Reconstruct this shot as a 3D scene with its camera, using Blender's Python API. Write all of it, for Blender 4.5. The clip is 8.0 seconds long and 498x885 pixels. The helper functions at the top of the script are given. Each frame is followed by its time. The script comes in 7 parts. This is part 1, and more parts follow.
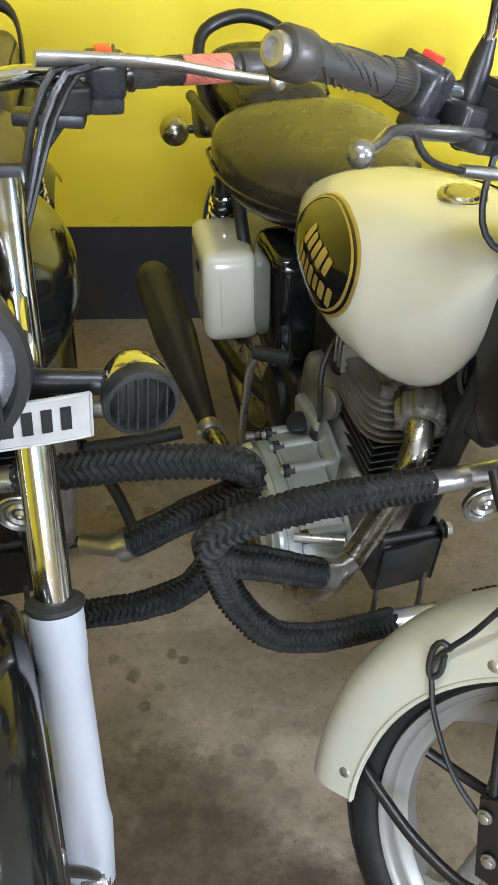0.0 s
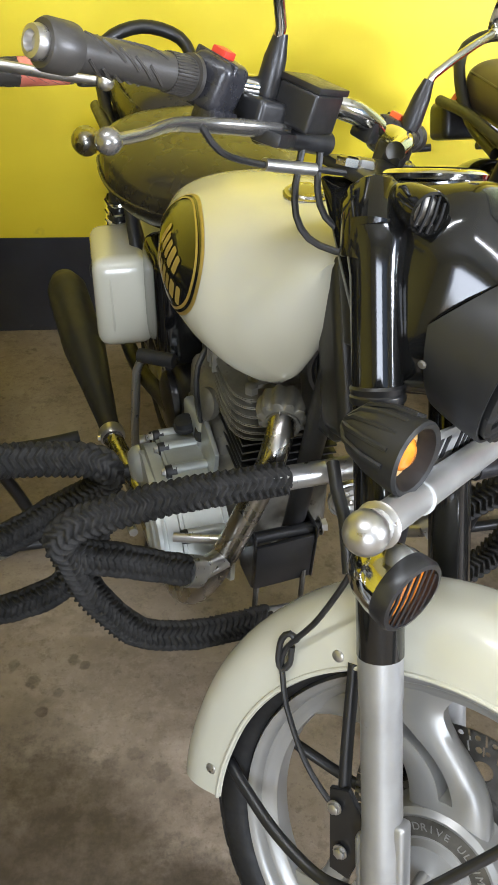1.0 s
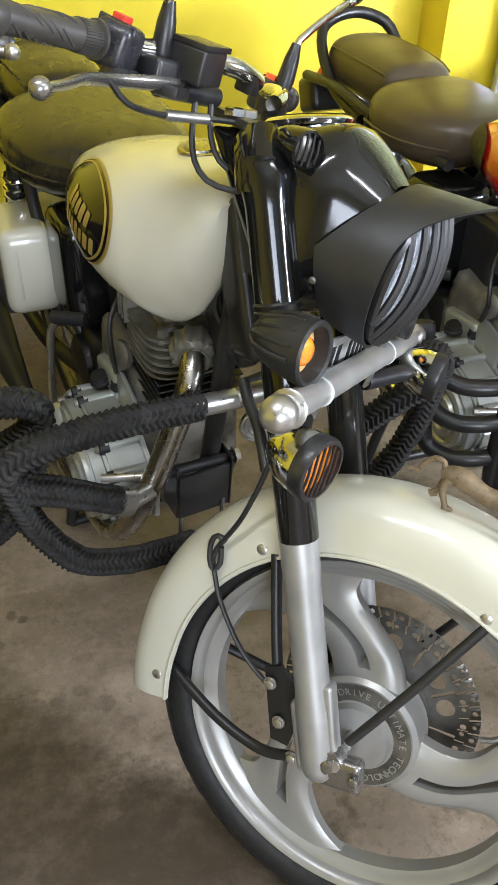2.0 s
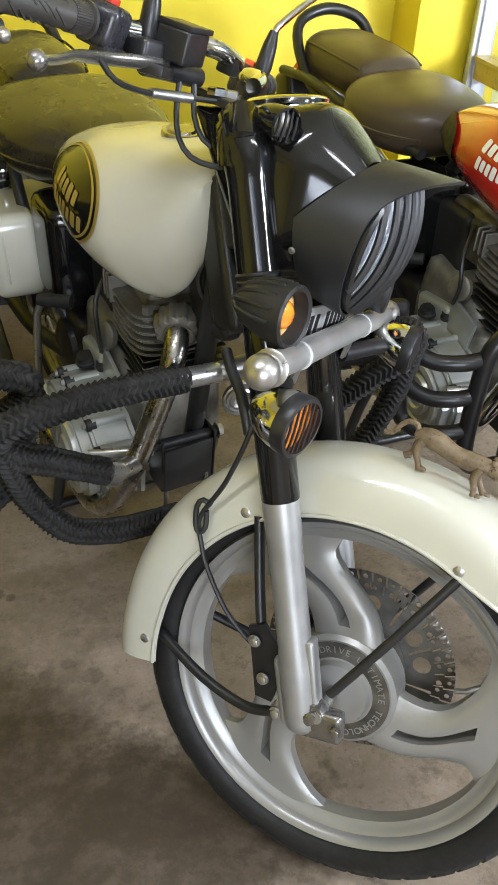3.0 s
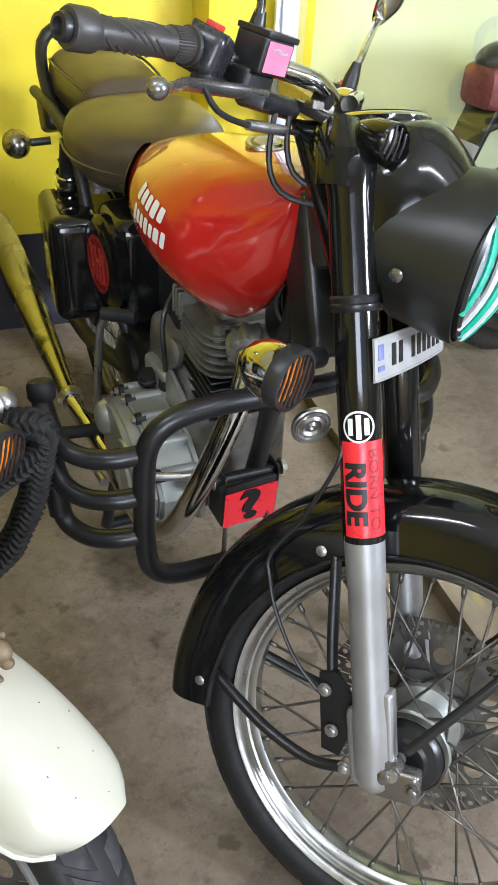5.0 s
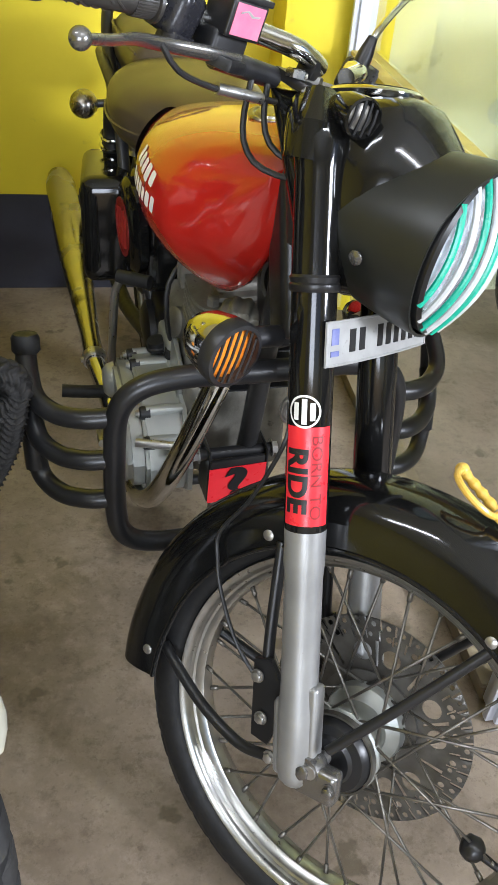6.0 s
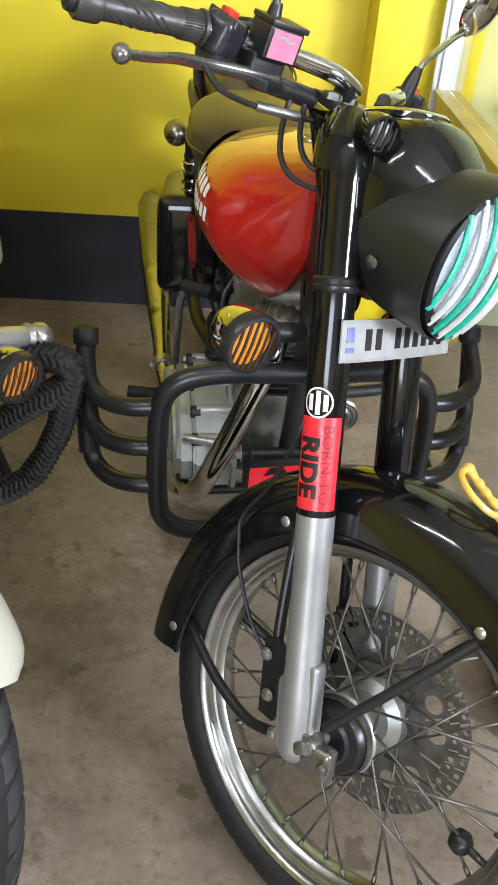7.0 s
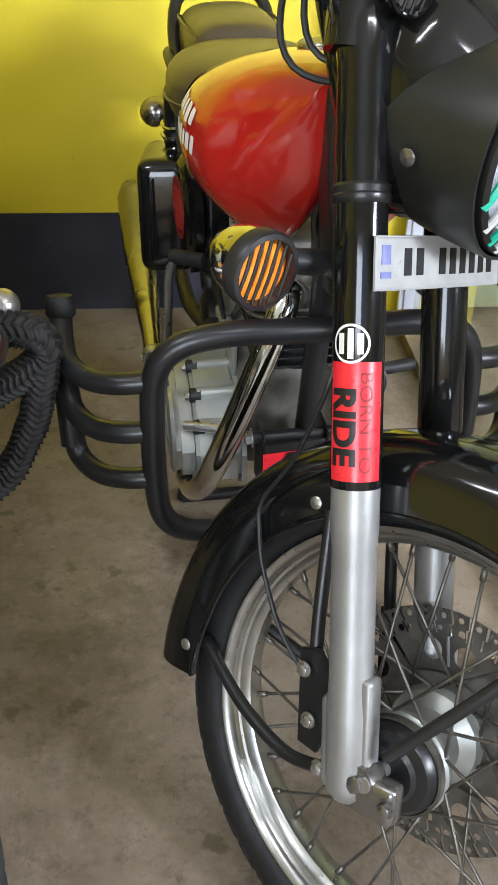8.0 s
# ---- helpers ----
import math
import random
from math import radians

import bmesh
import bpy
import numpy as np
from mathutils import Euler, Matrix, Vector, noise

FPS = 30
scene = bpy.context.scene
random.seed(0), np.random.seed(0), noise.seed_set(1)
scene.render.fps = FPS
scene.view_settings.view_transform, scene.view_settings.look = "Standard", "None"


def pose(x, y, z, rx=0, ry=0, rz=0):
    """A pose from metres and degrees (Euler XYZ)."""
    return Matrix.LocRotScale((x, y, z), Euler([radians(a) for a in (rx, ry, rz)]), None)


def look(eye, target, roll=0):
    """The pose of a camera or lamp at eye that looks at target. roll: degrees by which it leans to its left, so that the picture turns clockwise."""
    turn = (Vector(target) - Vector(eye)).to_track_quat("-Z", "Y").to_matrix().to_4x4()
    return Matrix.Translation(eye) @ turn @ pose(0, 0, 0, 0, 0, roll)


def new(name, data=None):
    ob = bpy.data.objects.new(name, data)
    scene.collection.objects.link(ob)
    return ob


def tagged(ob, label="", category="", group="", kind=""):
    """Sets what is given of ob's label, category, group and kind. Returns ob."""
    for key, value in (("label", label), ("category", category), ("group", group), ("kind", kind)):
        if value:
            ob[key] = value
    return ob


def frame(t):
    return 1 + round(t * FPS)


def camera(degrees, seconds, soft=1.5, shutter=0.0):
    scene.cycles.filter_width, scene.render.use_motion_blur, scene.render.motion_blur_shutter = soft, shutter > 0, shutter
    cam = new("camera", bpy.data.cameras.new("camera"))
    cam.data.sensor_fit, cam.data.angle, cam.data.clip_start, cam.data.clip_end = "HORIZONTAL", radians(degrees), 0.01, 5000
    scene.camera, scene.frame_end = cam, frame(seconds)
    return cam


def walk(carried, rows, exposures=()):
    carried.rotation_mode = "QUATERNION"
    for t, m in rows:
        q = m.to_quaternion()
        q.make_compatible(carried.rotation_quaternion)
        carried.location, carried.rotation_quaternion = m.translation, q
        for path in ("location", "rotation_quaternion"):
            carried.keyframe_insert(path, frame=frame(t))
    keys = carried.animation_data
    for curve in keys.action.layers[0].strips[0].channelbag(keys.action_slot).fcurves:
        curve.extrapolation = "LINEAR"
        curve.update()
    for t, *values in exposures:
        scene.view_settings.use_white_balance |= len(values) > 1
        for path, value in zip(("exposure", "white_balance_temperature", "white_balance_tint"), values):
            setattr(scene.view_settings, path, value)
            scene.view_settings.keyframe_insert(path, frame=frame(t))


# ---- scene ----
cam = camera(32.3, 8.0)
PATH = [
    (0, (0.106, 0.237, 1.357), (0.283, 1.809, 0.133), 2.5),
    (0.5, (0.224, 0.228, 1.352), (0.419, 1.816, 0.152), 2.7),
    (1, (0.26, 0.198, 1.349), (0.486, 1.788, 0.157), 2.7),
    (1.5, (0.259, 0.124, 1.349), (0.643, 1.688, 0.163), 3.8),
    (1.7, (0.24, 0.09, 1.354), (0.665, 1.638, 0.162), 3.3),
    (2.8, (0.169, -0.029, 1.354), (0.668, 1.501, 0.167), 3.1),
    (3, (0.181, -0.027, 1.344), (0.688, 1.505, 0.162), 3.3),
    (3.5, (0.325, -0.002, 1.351), (0.819, 1.55, 0.189), 3.5),
    (3.9, (0.506, 0.003, 1.341), (0.98, 1.578, 0.203), 3.4),
    (4, (0.536, 0.001, 1.344), (1.013, 1.572, 0.202), 3.5),
    (4.1, (0.554, 0.004, 1.344), (1.045, 1.57, 0.201), 3.7),
    (4.5, (0.661, 0.031, 1.331), (1.143, 1.6, 0.189), 2.6),
    (5, (0.775, 0.124, 1.319), (1.331, 1.653, 0.156), 3.4),
    (5.2, (0.813, 0.15, 1.317), (1.381, 1.669, 0.146), 4.1),
    (6.3, (0.989, 0.054, 1.31), (1.21, 1.627, 0.094), 5.5),
    (6.5, (1.007, 0.026, 1.31), (1.176, 1.61, 0.101), 5.4),
    (7, (1.036, -0.019, 1.315), (1.143, 1.613, 0.164), 4.6),
    (7.5, (1.047, -0.007, 1.279), (1.147, 1.654, 0.169), 3.9),
    (7.7, (1.033, 0.032, 1.233), (1.158, 1.698, 0.134), 3.8),
    (8, (1.028, 0.122, 1.134), (1.139, 1.79, 0.036), 0.8),
]
walk(cam, [(t, look(eye, target, roll)) for t, eye, target, roll in PATH],
     [(0, 0.22, 5850, 12), (1, 0.18, 6050, 13), (3, -0.08, 6080, 13), (4.5, -0.14, 5850, 13), (6.5, -0.27, 6100, 13), (8, -0.24, 6050, 13)])

# ---------------------------------------------------------------- world, lights
world = bpy.data.worlds.new("world")
scene.world = world
world.use_nodes = True
_nt = world.node_tree
_bg = _nt.nodes["Background"]
_sky = _nt.nodes.new("ShaderNodeTexSky")
_sky.sky_type = "NISHITA"
_sky.sun_disc = False
_sky.sun_elevation, _sky.sun_rotation = radians(38), radians(200)
_nt.links.new(_sky.outputs[0], _bg.inputs[0])
_bg.inputs[1].default_value = 0.12


def area_lamp(name, at, target, sx, sy, watts, colour):
    d = bpy.data.lights.new(name, "AREA")
    d.shape, d.size, d.size_y, d.energy, d.color = "RECTANGLE", sx, sy, watts, colour
    ob = new(name, d)
    ob.matrix_world = look(at, target)
    return ob


# daylight that enters through the shop front and the side opening, and two ceiling tubes
area_lamp("shopfront_daylight", (0.2, -2.8, 1.6), (0.7, 1.0, 0.55), 1.5, 1.3, 95, (0.88, 0.94, 1.0))
area_lamp("side_daylight", (3.5, -1.0, 1.65), (0.7, 1.6, 0.6), 0.62, 0.62, 150, (0.92, 0.95, 1.0))
TUBES = [(-0.2, 0.25, 2.78), (1.7, -0.7, 2.78)]
for tx, ty, tz in TUBES:
    area_lamp("tube_light_glow", (tx, ty, tz - 0.05), (tx, ty + 0.15, 0), 1.2, 0.05, 26, (0.95, 0.98, 1.0))

# ---------------------------------------------------------------- materials


def shader(name):
    m = bpy.data.materials.new(name)
    m.use_nodes = True
    nt = m.node_tree
    return m, nt, nt.nodes["Principled BSDF"]


def surface(name, c1, c2, scale=12.0, rough=(0.4, 0.55), metal=0.0, bump=0.0, bump_scale=220.0, coat=0.0, coat_rough=0.06,
            detail=6.0, spots=None, spot_scale=60.0, spot_amount=0.62, spec=0.5):
    """Two noises tint and roughen a surface; a third gives fine relief, a fourth small specks of wear."""
    m, nt, b = shader(name)
    N, L = nt.nodes, nt.links
    co = N.new("ShaderNodeTexCoord")
    n1 = N.new("ShaderNodeTexNoise")
    n1.inputs["Scale"].default_value, n1.inputs["Detail"].default_value = scale, detail
    L.new(co.outputs["Object"], n1.inputs["Vector"])
    ramp = N.new("ShaderNodeValToRGB")
    ramp.color_ramp.elements[0].position, ramp.color_ramp.elements[1].position = 0.35, 0.66
    ramp.color_ramp.elements[0].color, ramp.color_ramp.elements[1].color = (*c1, 1), (*c2, 1)
    L.new(n1.outputs["Fac"], ramp.inputs["Fac"])
    col = ramp.outputs["Color"]
    if spots:
        n4 = N.new("ShaderNodeTexNoise")
        n4.inputs["Scale"].default_value, n4.inputs["Detail"].default_value = spot_scale, 8
        L.new(co.outputs["Object"], n4.inputs["Vector"])
        r4 = N.new("ShaderNodeValToRGB")
        r4.color_ramp.elements[0].position, r4.color_ramp.elements[1].position = spot_amount, spot_amount + 0.09
        L.new(n4.outputs["Fac"], r4.inputs["Fac"])
        mx = N.new("ShaderNodeMix")
        mx.data_type = "RGBA"
        L.new(r4.outputs["Color"], mx.inputs["Factor"])
        L.new(col, mx.inputs["A"])
        mx.inputs["B"].default_value = (*spots, 1)
        col = mx.outputs["Result"]
    L.new(col, b.inputs["Base Color"])
    n2 = N.new("ShaderNodeTexNoise")
    n2.inputs["Scale"].default_value, n2.inputs["Detail"].default_value = scale * 4.3, 5
    L.new(co.outputs["Object"], n2.inputs["Vector"])
    mr = N.new("ShaderNodeMapRange")
    mr.inputs["From Min"].default_value, mr.inputs["From Max"].default_value = 0.3, 0.7
    mr.inputs["To Min"].default_value, mr.inputs["To Max"].default_value = rough
    L.new(n2.outputs["Fac"], mr.inputs["Value"])
    L.new(mr.outputs["Result"], b.inputs["Roughness"])
    b.inputs["Metallic"].default_value = metal
    b.inputs["Specular IOR Level"].default_value = spec
    b.inputs["Coat Weight"].default_value, b.inputs["Coat Roughness"].default_value = coat, coat_rough
    if bump:
        n3 = N.new("ShaderNodeTexNoise")
        n3.inputs["Scale"].default_value, n3.inputs["Detail"].default_value = bump_scale, 4
        L.new(co.outputs["Object"], n3.inputs["Vector"])
        bp = N.new("ShaderNodeBump")
        bp.inputs["Strength"].default_value, bp.inputs["Distance"].default_value = bump, 0.002
        L.new(n3.outputs["Fac"], bp.inputs["Height"])
        L.new(bp.outputs["Normal"], b.inputs["Normal"])
    return m


def glass(name, tint=(1, 1, 1), rough=0.0):
    m, nt, b = shader(name)
    b.inputs["Base Color"].default_value = (*tint, 1)
    b.inputs["Transmission Weight"].default_value = 1
    b.inputs["Roughness"].default_value = rough
    b.inputs["IOR"].default_value = 1.45
    return m


CREAM = surface("cream_white_gloss_paint", (0.488, 0.478, 0.390), (0.515, 0.503, 0.414), 3, (0.24, 0.27), coat=0.6, coat_rough=0.05)
BLACK = surface("black_gloss_paint", (0.005, 0.005, 0.005), (0.008, 0.008, 0.0075), 9, (0.09, 0.12))
SATIN = surface("black_satin_paint", (0.010, 0.010, 0.0105), (0.014, 0.014, 0.0145), 25, (0.30, 0.35))
MATTE = surface("matte_black_plastic", (0.0145, 0.0145, 0.0145), (0.019, 0.019, 0.019), 14, (0.40, 0.52), bump=0.04, bump_scale=600, spec=0.45)
PLASTIC = surface("worn_black_switchgear_plastic", (0.009, 0.009, 0.010), (0.020, 0.020, 0.021), 40, (0.28, 0.44), bump=0.06, bump_scale=500)
RUBBER = surface("tyre_rubber", (0.007, 0.007, 0.007), (0.013, 0.0128, 0.0125), 18, (0.5, 0.72), bump=0.12, bump_scale=160, spots=(0.026, 0.024, 0.022), spot_scale=60, spot_amount=0.70, spec=0.4)
WORNRUBBER = surface("scuffed_tread_rubber", (0.012, 0.012, 0.012), (0.028, 0.027, 0.026), 22, (0.55, 0.75), bump=0.12, bump_scale=160, spots=(0.045, 0.042, 0.038), spot_scale=40, spot_amount=0.62, spec=0.4)
GRIP = surface("ribbed_grip_rubber", (0.032, 0.029, 0.026), (0.050, 0.046, 0.041), 30, (0.34, 0.48), bump=0.08, bump_scale=400)
RED = surface("deep_red_gloss_paint", (0.42, 0.012, 0.008), (0.47, 0.017, 0.010), 4, (0.14, 0.24), coat=1.0, coat_rough=0.03)
CHROME = surface("chrome", (0.56, 0.56, 0.54), (0.66, 0.66, 0.63), 14, (0.06, 0.16), metal=1, spots=(0.34, 0.29, 0.22), spot_scale=150, spot_amount=0.76)
HEADER = surface("heat_dulled_chrome", (0.30, 0.285, 0.255), (0.44, 0.425, 0.395), 9, (0.20, 0.34), metal=1, spots=(0.17, 0.135, 0.09), spot_scale=30, spot_amount=0.66)
RIM = surface("polished_rim_chrome", (0.38, 0.38, 0.36), (0.50, 0.50, 0.47), 26, (0.27, 0.36), metal=1, spots=(0.16, 0.145, 0.12), spot_scale=80, spot_amount=0.68)
BRONZE = surface("dusty_bronze_grey_casting", (0.13, 0.123, 0.10), (0.23, 0.22, 0.185), 24, (0.42, 0.58), metal=0.45, bump=0.2, bump_scale=260, spots=(0.045, 0.04, 0.03), spot_scale=60, spot_amount=0.66)
DISC = surface("scuffed_brake_disc_steel", (0.095, 0.089, 0.078), (0.155, 0.146, 0.13), 40, (0.36, 0.48), metal=0.4, bump=0.03)
SPOKE = surface("dull_spoke_steel", (0.16, 0.15, 0.13), (0.24, 0.225, 0.2), 40, (0.3, 0.45), metal=0.8)
STEEL = surface("dull_chromed_steel_tube", (0.40, 0.39, 0.37), (0.52, 0.51, 0.49), 22, (0.26, 0.42), metal=0.9, bump=0.03, spots=(0.25, 0.21, 0.16), spot_scale=110, spot_amount=0.75)
ALLOY = surface("silver_painted_alloy", (0.28, 0.277, 0.262), (0.325, 0.321, 0.304), 10, (0.32, 0.38), metal=0.4, spots=(0.2, 0.18, 0.15), spot_scale=90, spot_amount=0.77)
SLIDER = surface("brushed_fork_alloy", (0.31, 0.31, 0.302), (0.37, 0.37, 0.36), 22, (0.36, 0.44), metal=0.6, spots=(0.22, 0.19, 0.15), spot_scale=110, spot_amount=0.74)
CAST = surface("cast_aluminium_engine", (0.33, 0.345, 0.32), (0.44, 0.455, 0.425), 12, (0.28, 0.38), metal=0.55, bump=0.05, bump_scale=260)
DARKCAST = surface("dark_heat_stained_casting", (0.06, 0.058, 0.05), (0.16, 0.15, 0.13), 30, (0.4, 0.6), metal=0.6, bump=0.25, bump_scale=220)
SEAT = surface("dark_brown_vinyl", (0.056, 0.042, 0.025), (0.063, 0.047, 0.029), 5, (0.29, 0.34), bump=0.05, bump_scale=420)
DARKSEAT = surface("near_black_vinyl", (0.017, 0.0145, 0.0105), (0.022, 0.019, 0.0135), 5, (0.24, 0.30), bump=0.05, bump_scale=420)
ROPE = surface("black_wound_rope", (0.009, 0.0085, 0.0075), (0.022, 0.0205, 0.0185), 70, (0.62, 0.8), bump=0.4, bump_scale=1100, spec=0.35)
LEVER = surface("tarnished_lever_metal", (0.20, 0.195, 0.185), (0.27, 0.262, 0.25), 6, (0.24, 0.28), metal=0.85)
SILENCER = surface("dull_blotched_chrome", (0.34, 0.33, 0.30), (0.44, 0.43, 0.40), 3, (0.20, 0.30), metal=1, spots=(0.06, 0.05, 0.04), spot_scale=8, spot_amount=0.60)
CABLE = surface("black_cable_sheath", (0.012, 0.012, 0.012), (0.022, 0.022, 0.022), 30, (0.35, 0.5))
AMBER = surface("amber_lens", (0.85, 0.23, 0.012), (1.0, 0.34, 0.03), 60, (0.10, 0.18), coat=1.0, bump=0.3, bump_scale=350)
WHITEPL = surface("reflective_white_plate", (0.31, 0.31, 0.30), (0.37, 0.37, 0.36), 40, (0.3, 0.45), spots=(0.22, 0.21, 0.19), spot_scale=90, spot_amount=0.66)
INK = surface("black_ink", (0.006, 0.006, 0.007), (0.010, 0.010, 0.011), 40, (0.4, 0.5))
BLUEINK = surface("blue_ink", (0.10, 0.12, 0.32), (0.2, 0.22, 0.42), 60, (0.4, 0.5))
GOLD = surface("gold_leaf_print", (0.35, 0.25, 0.055), (0.43, 0.31, 0.085), 30, (0.3, 0.42), metal=0.4)
WHITEINK = surface("white_print", (0.78, 0.77, 0.72), (0.84, 0.83, 0.78), 30, (0.35, 0.45))
STICKER = surface("red_vinyl_sticker", (0.72, 0.02, 0.03), (0.80, 0.03, 0.04), 20, (0.25, 0.38))
PINK = surface("pink_vinyl_sticker", (0.75, 0.16, 0.28), (0.82, 0.25, 0.36), 30, (0.3, 0.4))
REDPL = surface("red_plastic", (0.50, 0.03, 0.02), (0.58, 0.05, 0.03), 40, (0.3, 0.42))
DUSTRED = surface("dusty_red_plastic", (0.10, 0.018, 0.015), (0.17, 0.04, 0.033), 50, (0.5, 0.65))
DULLRED = surface("dull_red_enamel", (0.20, 0.013, 0.010), (0.28, 0.022, 0.015), 80, (0.35, 0.45))
HOODBLACK = surface("smooth_dark_hood_plastic", (0.014, 0.0148, 0.012), (0.019, 0.0198, 0.0165), 14, (0.32, 0.40), spec=0.4)
GREENPT = surface("green_enamel", (0.01, 0.34, 0.22), (0.02, 0.42, 0.28), 30, (0.2, 0.3))
GREYPT = surface("light_grey_enamel", (0.45, 0.46, 0.46), (0.58, 0.59, 0.58), 40, (0.25, 0.38))
BLUEGREY = surface("pale_blue_grey_enamel", (0.30, 0.315, 0.34), (0.34, 0.355, 0.38), 8, (0.30, 0.36))
ORANGE = surface("orange_enamel", (0.78, 0.10, 0.03), (0.85, 0.14, 0.04), 30, (0.25, 0.35))
# pale base colour stands in for the bright reflection inside a lamp
REFLECTOR = surface("lamp_reflector", (0.34, 0.36, 0.39), (0.42, 0.44, 0.47), 30, (0.2, 0.3), metal=0.15, coat=0.5)
FIGURE = surface("painted_figurine", (0.105, 0.073, 0.036), (0.185, 0.133, 0.073), 75, (0.5, 0.65), bump=0.2, bump_scale=300, spots=(0.05, 0.03, 0.014), spot_scale=150, spot_amount=0.60)
TOYGOLD = surface("yellow_gold_plastic", (0.62, 0.38, 0.05), (0.72, 0.46, 0.09), 30, (0.25, 0.36))
SWITCH = surface("grey_black_switch_plastic", (0.020, 0.020, 0.024), (0.034, 0.034, 0.039), 30, (0.22, 0.36), bump=0.05, bump_scale=500)
TAPE = surface("faded_red_tape", (0.50, 0.13, 0.09), (0.58, 0.20, 0.14), 60, (0.4, 0.5))
PALEAMBER = surface("pale_amber_reflector", (0.62, 0.40, 0.14), (0.72, 0.48, 0.2), 50, (0.2, 0.3))
SILVER = surface("satin_silver_tube", (0.46, 0.46, 0.44), (0.55, 0.55, 0.53), 12, (0.34, 0.46), metal=0.7, bump=0.03, spots=(0.3, 0.27, 0.22), spot_scale=120, spot_amount=0.74)
DARKRED = surface("dark_red_print", (0.20, 0.008, 0.010), (0.25, 0.012, 0.014), 30, (0.35, 0.45))
LENSGLASS = glass("lamp_glass", (0.98, 1, 1))
PANE = glass("window_glass", (0.97, 0.99, 0.98))
MIRROR = surface("mirror_glass", (0.85, 0.86, 0.86), (0.88, 0.89, 0.89), 10, (0.01, 0.03), metal=1)

# ---------------------------------------------------------------- mesh helpers


def part(name, bm, mat, parent=None, label="", m=None, sharp=38):
    if m is not None:
        bm.transform(m)
    bmesh.ops.recalc_face_normals(bm, faces=bm.faces[:])
    me = bpy.data.meshes.new(name)
    bm.to_mesh(me)
    bm.free()
    me.materials.append(mat)
    me.shade_smooth()
    me.set_sharp_from_angle(angle=radians(sharp))
    ob = new(name, me)
    if parent is not None:
        ob.parent = parent
    return tagged(ob, label)


def V(*a):
    return Vector(a)


def spline(pts, step=0.02):
    """Points along a Catmull-Rom curve through pts."""
    P = [Vector(p) for p in pts]
    if len(P) < 3:
        return P
    P = [2 * P[0] - P[1]] + P + [2 * P[-1] - P[-2]]
    out = []
    for i in range(1, len(P) - 2):
        a, b, c, d = P[i - 1:i + 3]
        k = max(1, int((c - b).length / step))
        for j in range(k):
            t = j / k
            out.append(0.5 * (2 * b + (c - a) * t + (2 * a - 5 * b + 4 * c - d) * t * t + (3 * b - a - 3 * c + d) * t ** 3))
    out.append(P[-2])
    return out


def frames_along(line):
    """A position, tangent and two normals at each point of a line."""
    out = []
    ref = None
    for i, p in enumerate(line):
        t = (line[min(i + 1, len(line) - 1)] - line[max(i - 1, 0)]).normalized()
        if ref is None:
            ref = t.orthogonal().normalized()
        u = (ref - t * ref.dot(t)).normalized()
        ref = u
        out.append((p, t, u, t.cross(u)))
    return out


def skin(bm, rings, cap=True, closed=False):
    rows = [[bm.verts.new(p) for p in r] for r in rings]
    n = len(rows[0])
    pairs = list(zip(rows, rows[1:])) + ([(rows[-1], rows[0])] if closed else [])
    for a, b in pairs:
        for i in range(n):
            bm.faces.new((a[i], a[(i + 1) % n], b[(i + 1) % n], b[i]))
    if cap and not closed:
        bm.faces.new(rows[0][::-1])
        bm.faces.new(rows[-1])
    return rows


def tube(bm, pts, r, n=12, step=0.02, curve=True, flat=1.0):
    """A pipe along pts. r: a radius, or a function of the share 0..1 of the way."""
    line = spline(pts, step) if curve else [Vector(p) for p in pts]
    fr = frames_along(line)
    rings = []
    for i, (p, t, u, w) in enumerate(fr):
        rr = r(i / (len(fr) - 1)) if callable(r) else r
        rings.append([p + rr * (math.cos(a) * u + flat * math.sin(a) * w) for a in (2 * math.pi * k / n for k in range(n))])
    skin(bm, rings)


def braid(bm, pts, r, pitch=0.0100, amp=0.0032):
    """A pipe bound with close turns of cord that zigzag, each crossing the next."""
    line = spline(pts, 0.0017)
    fr = frames_along(line)
    n, s, rings = 56, 0.0, []
    for i, (p, t, u, w) in enumerate(fr):
        if i:
            s += (p - fr[i - 1][0]).length
        ph = 2 * math.pi * s / pitch
        slack = 0.45 * noise.noise(p * 26)
        taper = min(1, s / 0.01 + 0.6)
        ring = []
        for k in range(n):
            a = 2 * math.pi * k / n
            fold = abs((a * 4 / math.pi + 0.25 * slack) % 2 - 1)
            h = math.sin(ph + 6.2 * fold + slack) - 0.7 * (2 * fold - 1) ** 4
            rr = r * taper + amp * (h - 0.35) + 0.0014 * noise.noise(p * 45)
            ring.append(p + rr * (math.cos(a) * u + math.sin(a) * w))
        rings.append(ring)
    skin(bm, rings)


def lathe(bm, prof, at=(0, 0, 0), axis=(0, 0, 1), n=24, squash=1.0):
    """Turns (height, radius) pairs round an axis through at."""
    ax = Vector(axis).normalized()
    u = ax.orthogonal().normalized()
    w = ax.cross(u)
    skin(bm, [[Vector(at) + ax * h + max(r, 1e-4) * (math.cos(a) * u + squash * math.sin(a) * w) for a in (2 * math.pi * k / n for k in range(n))] for h, r in prof])


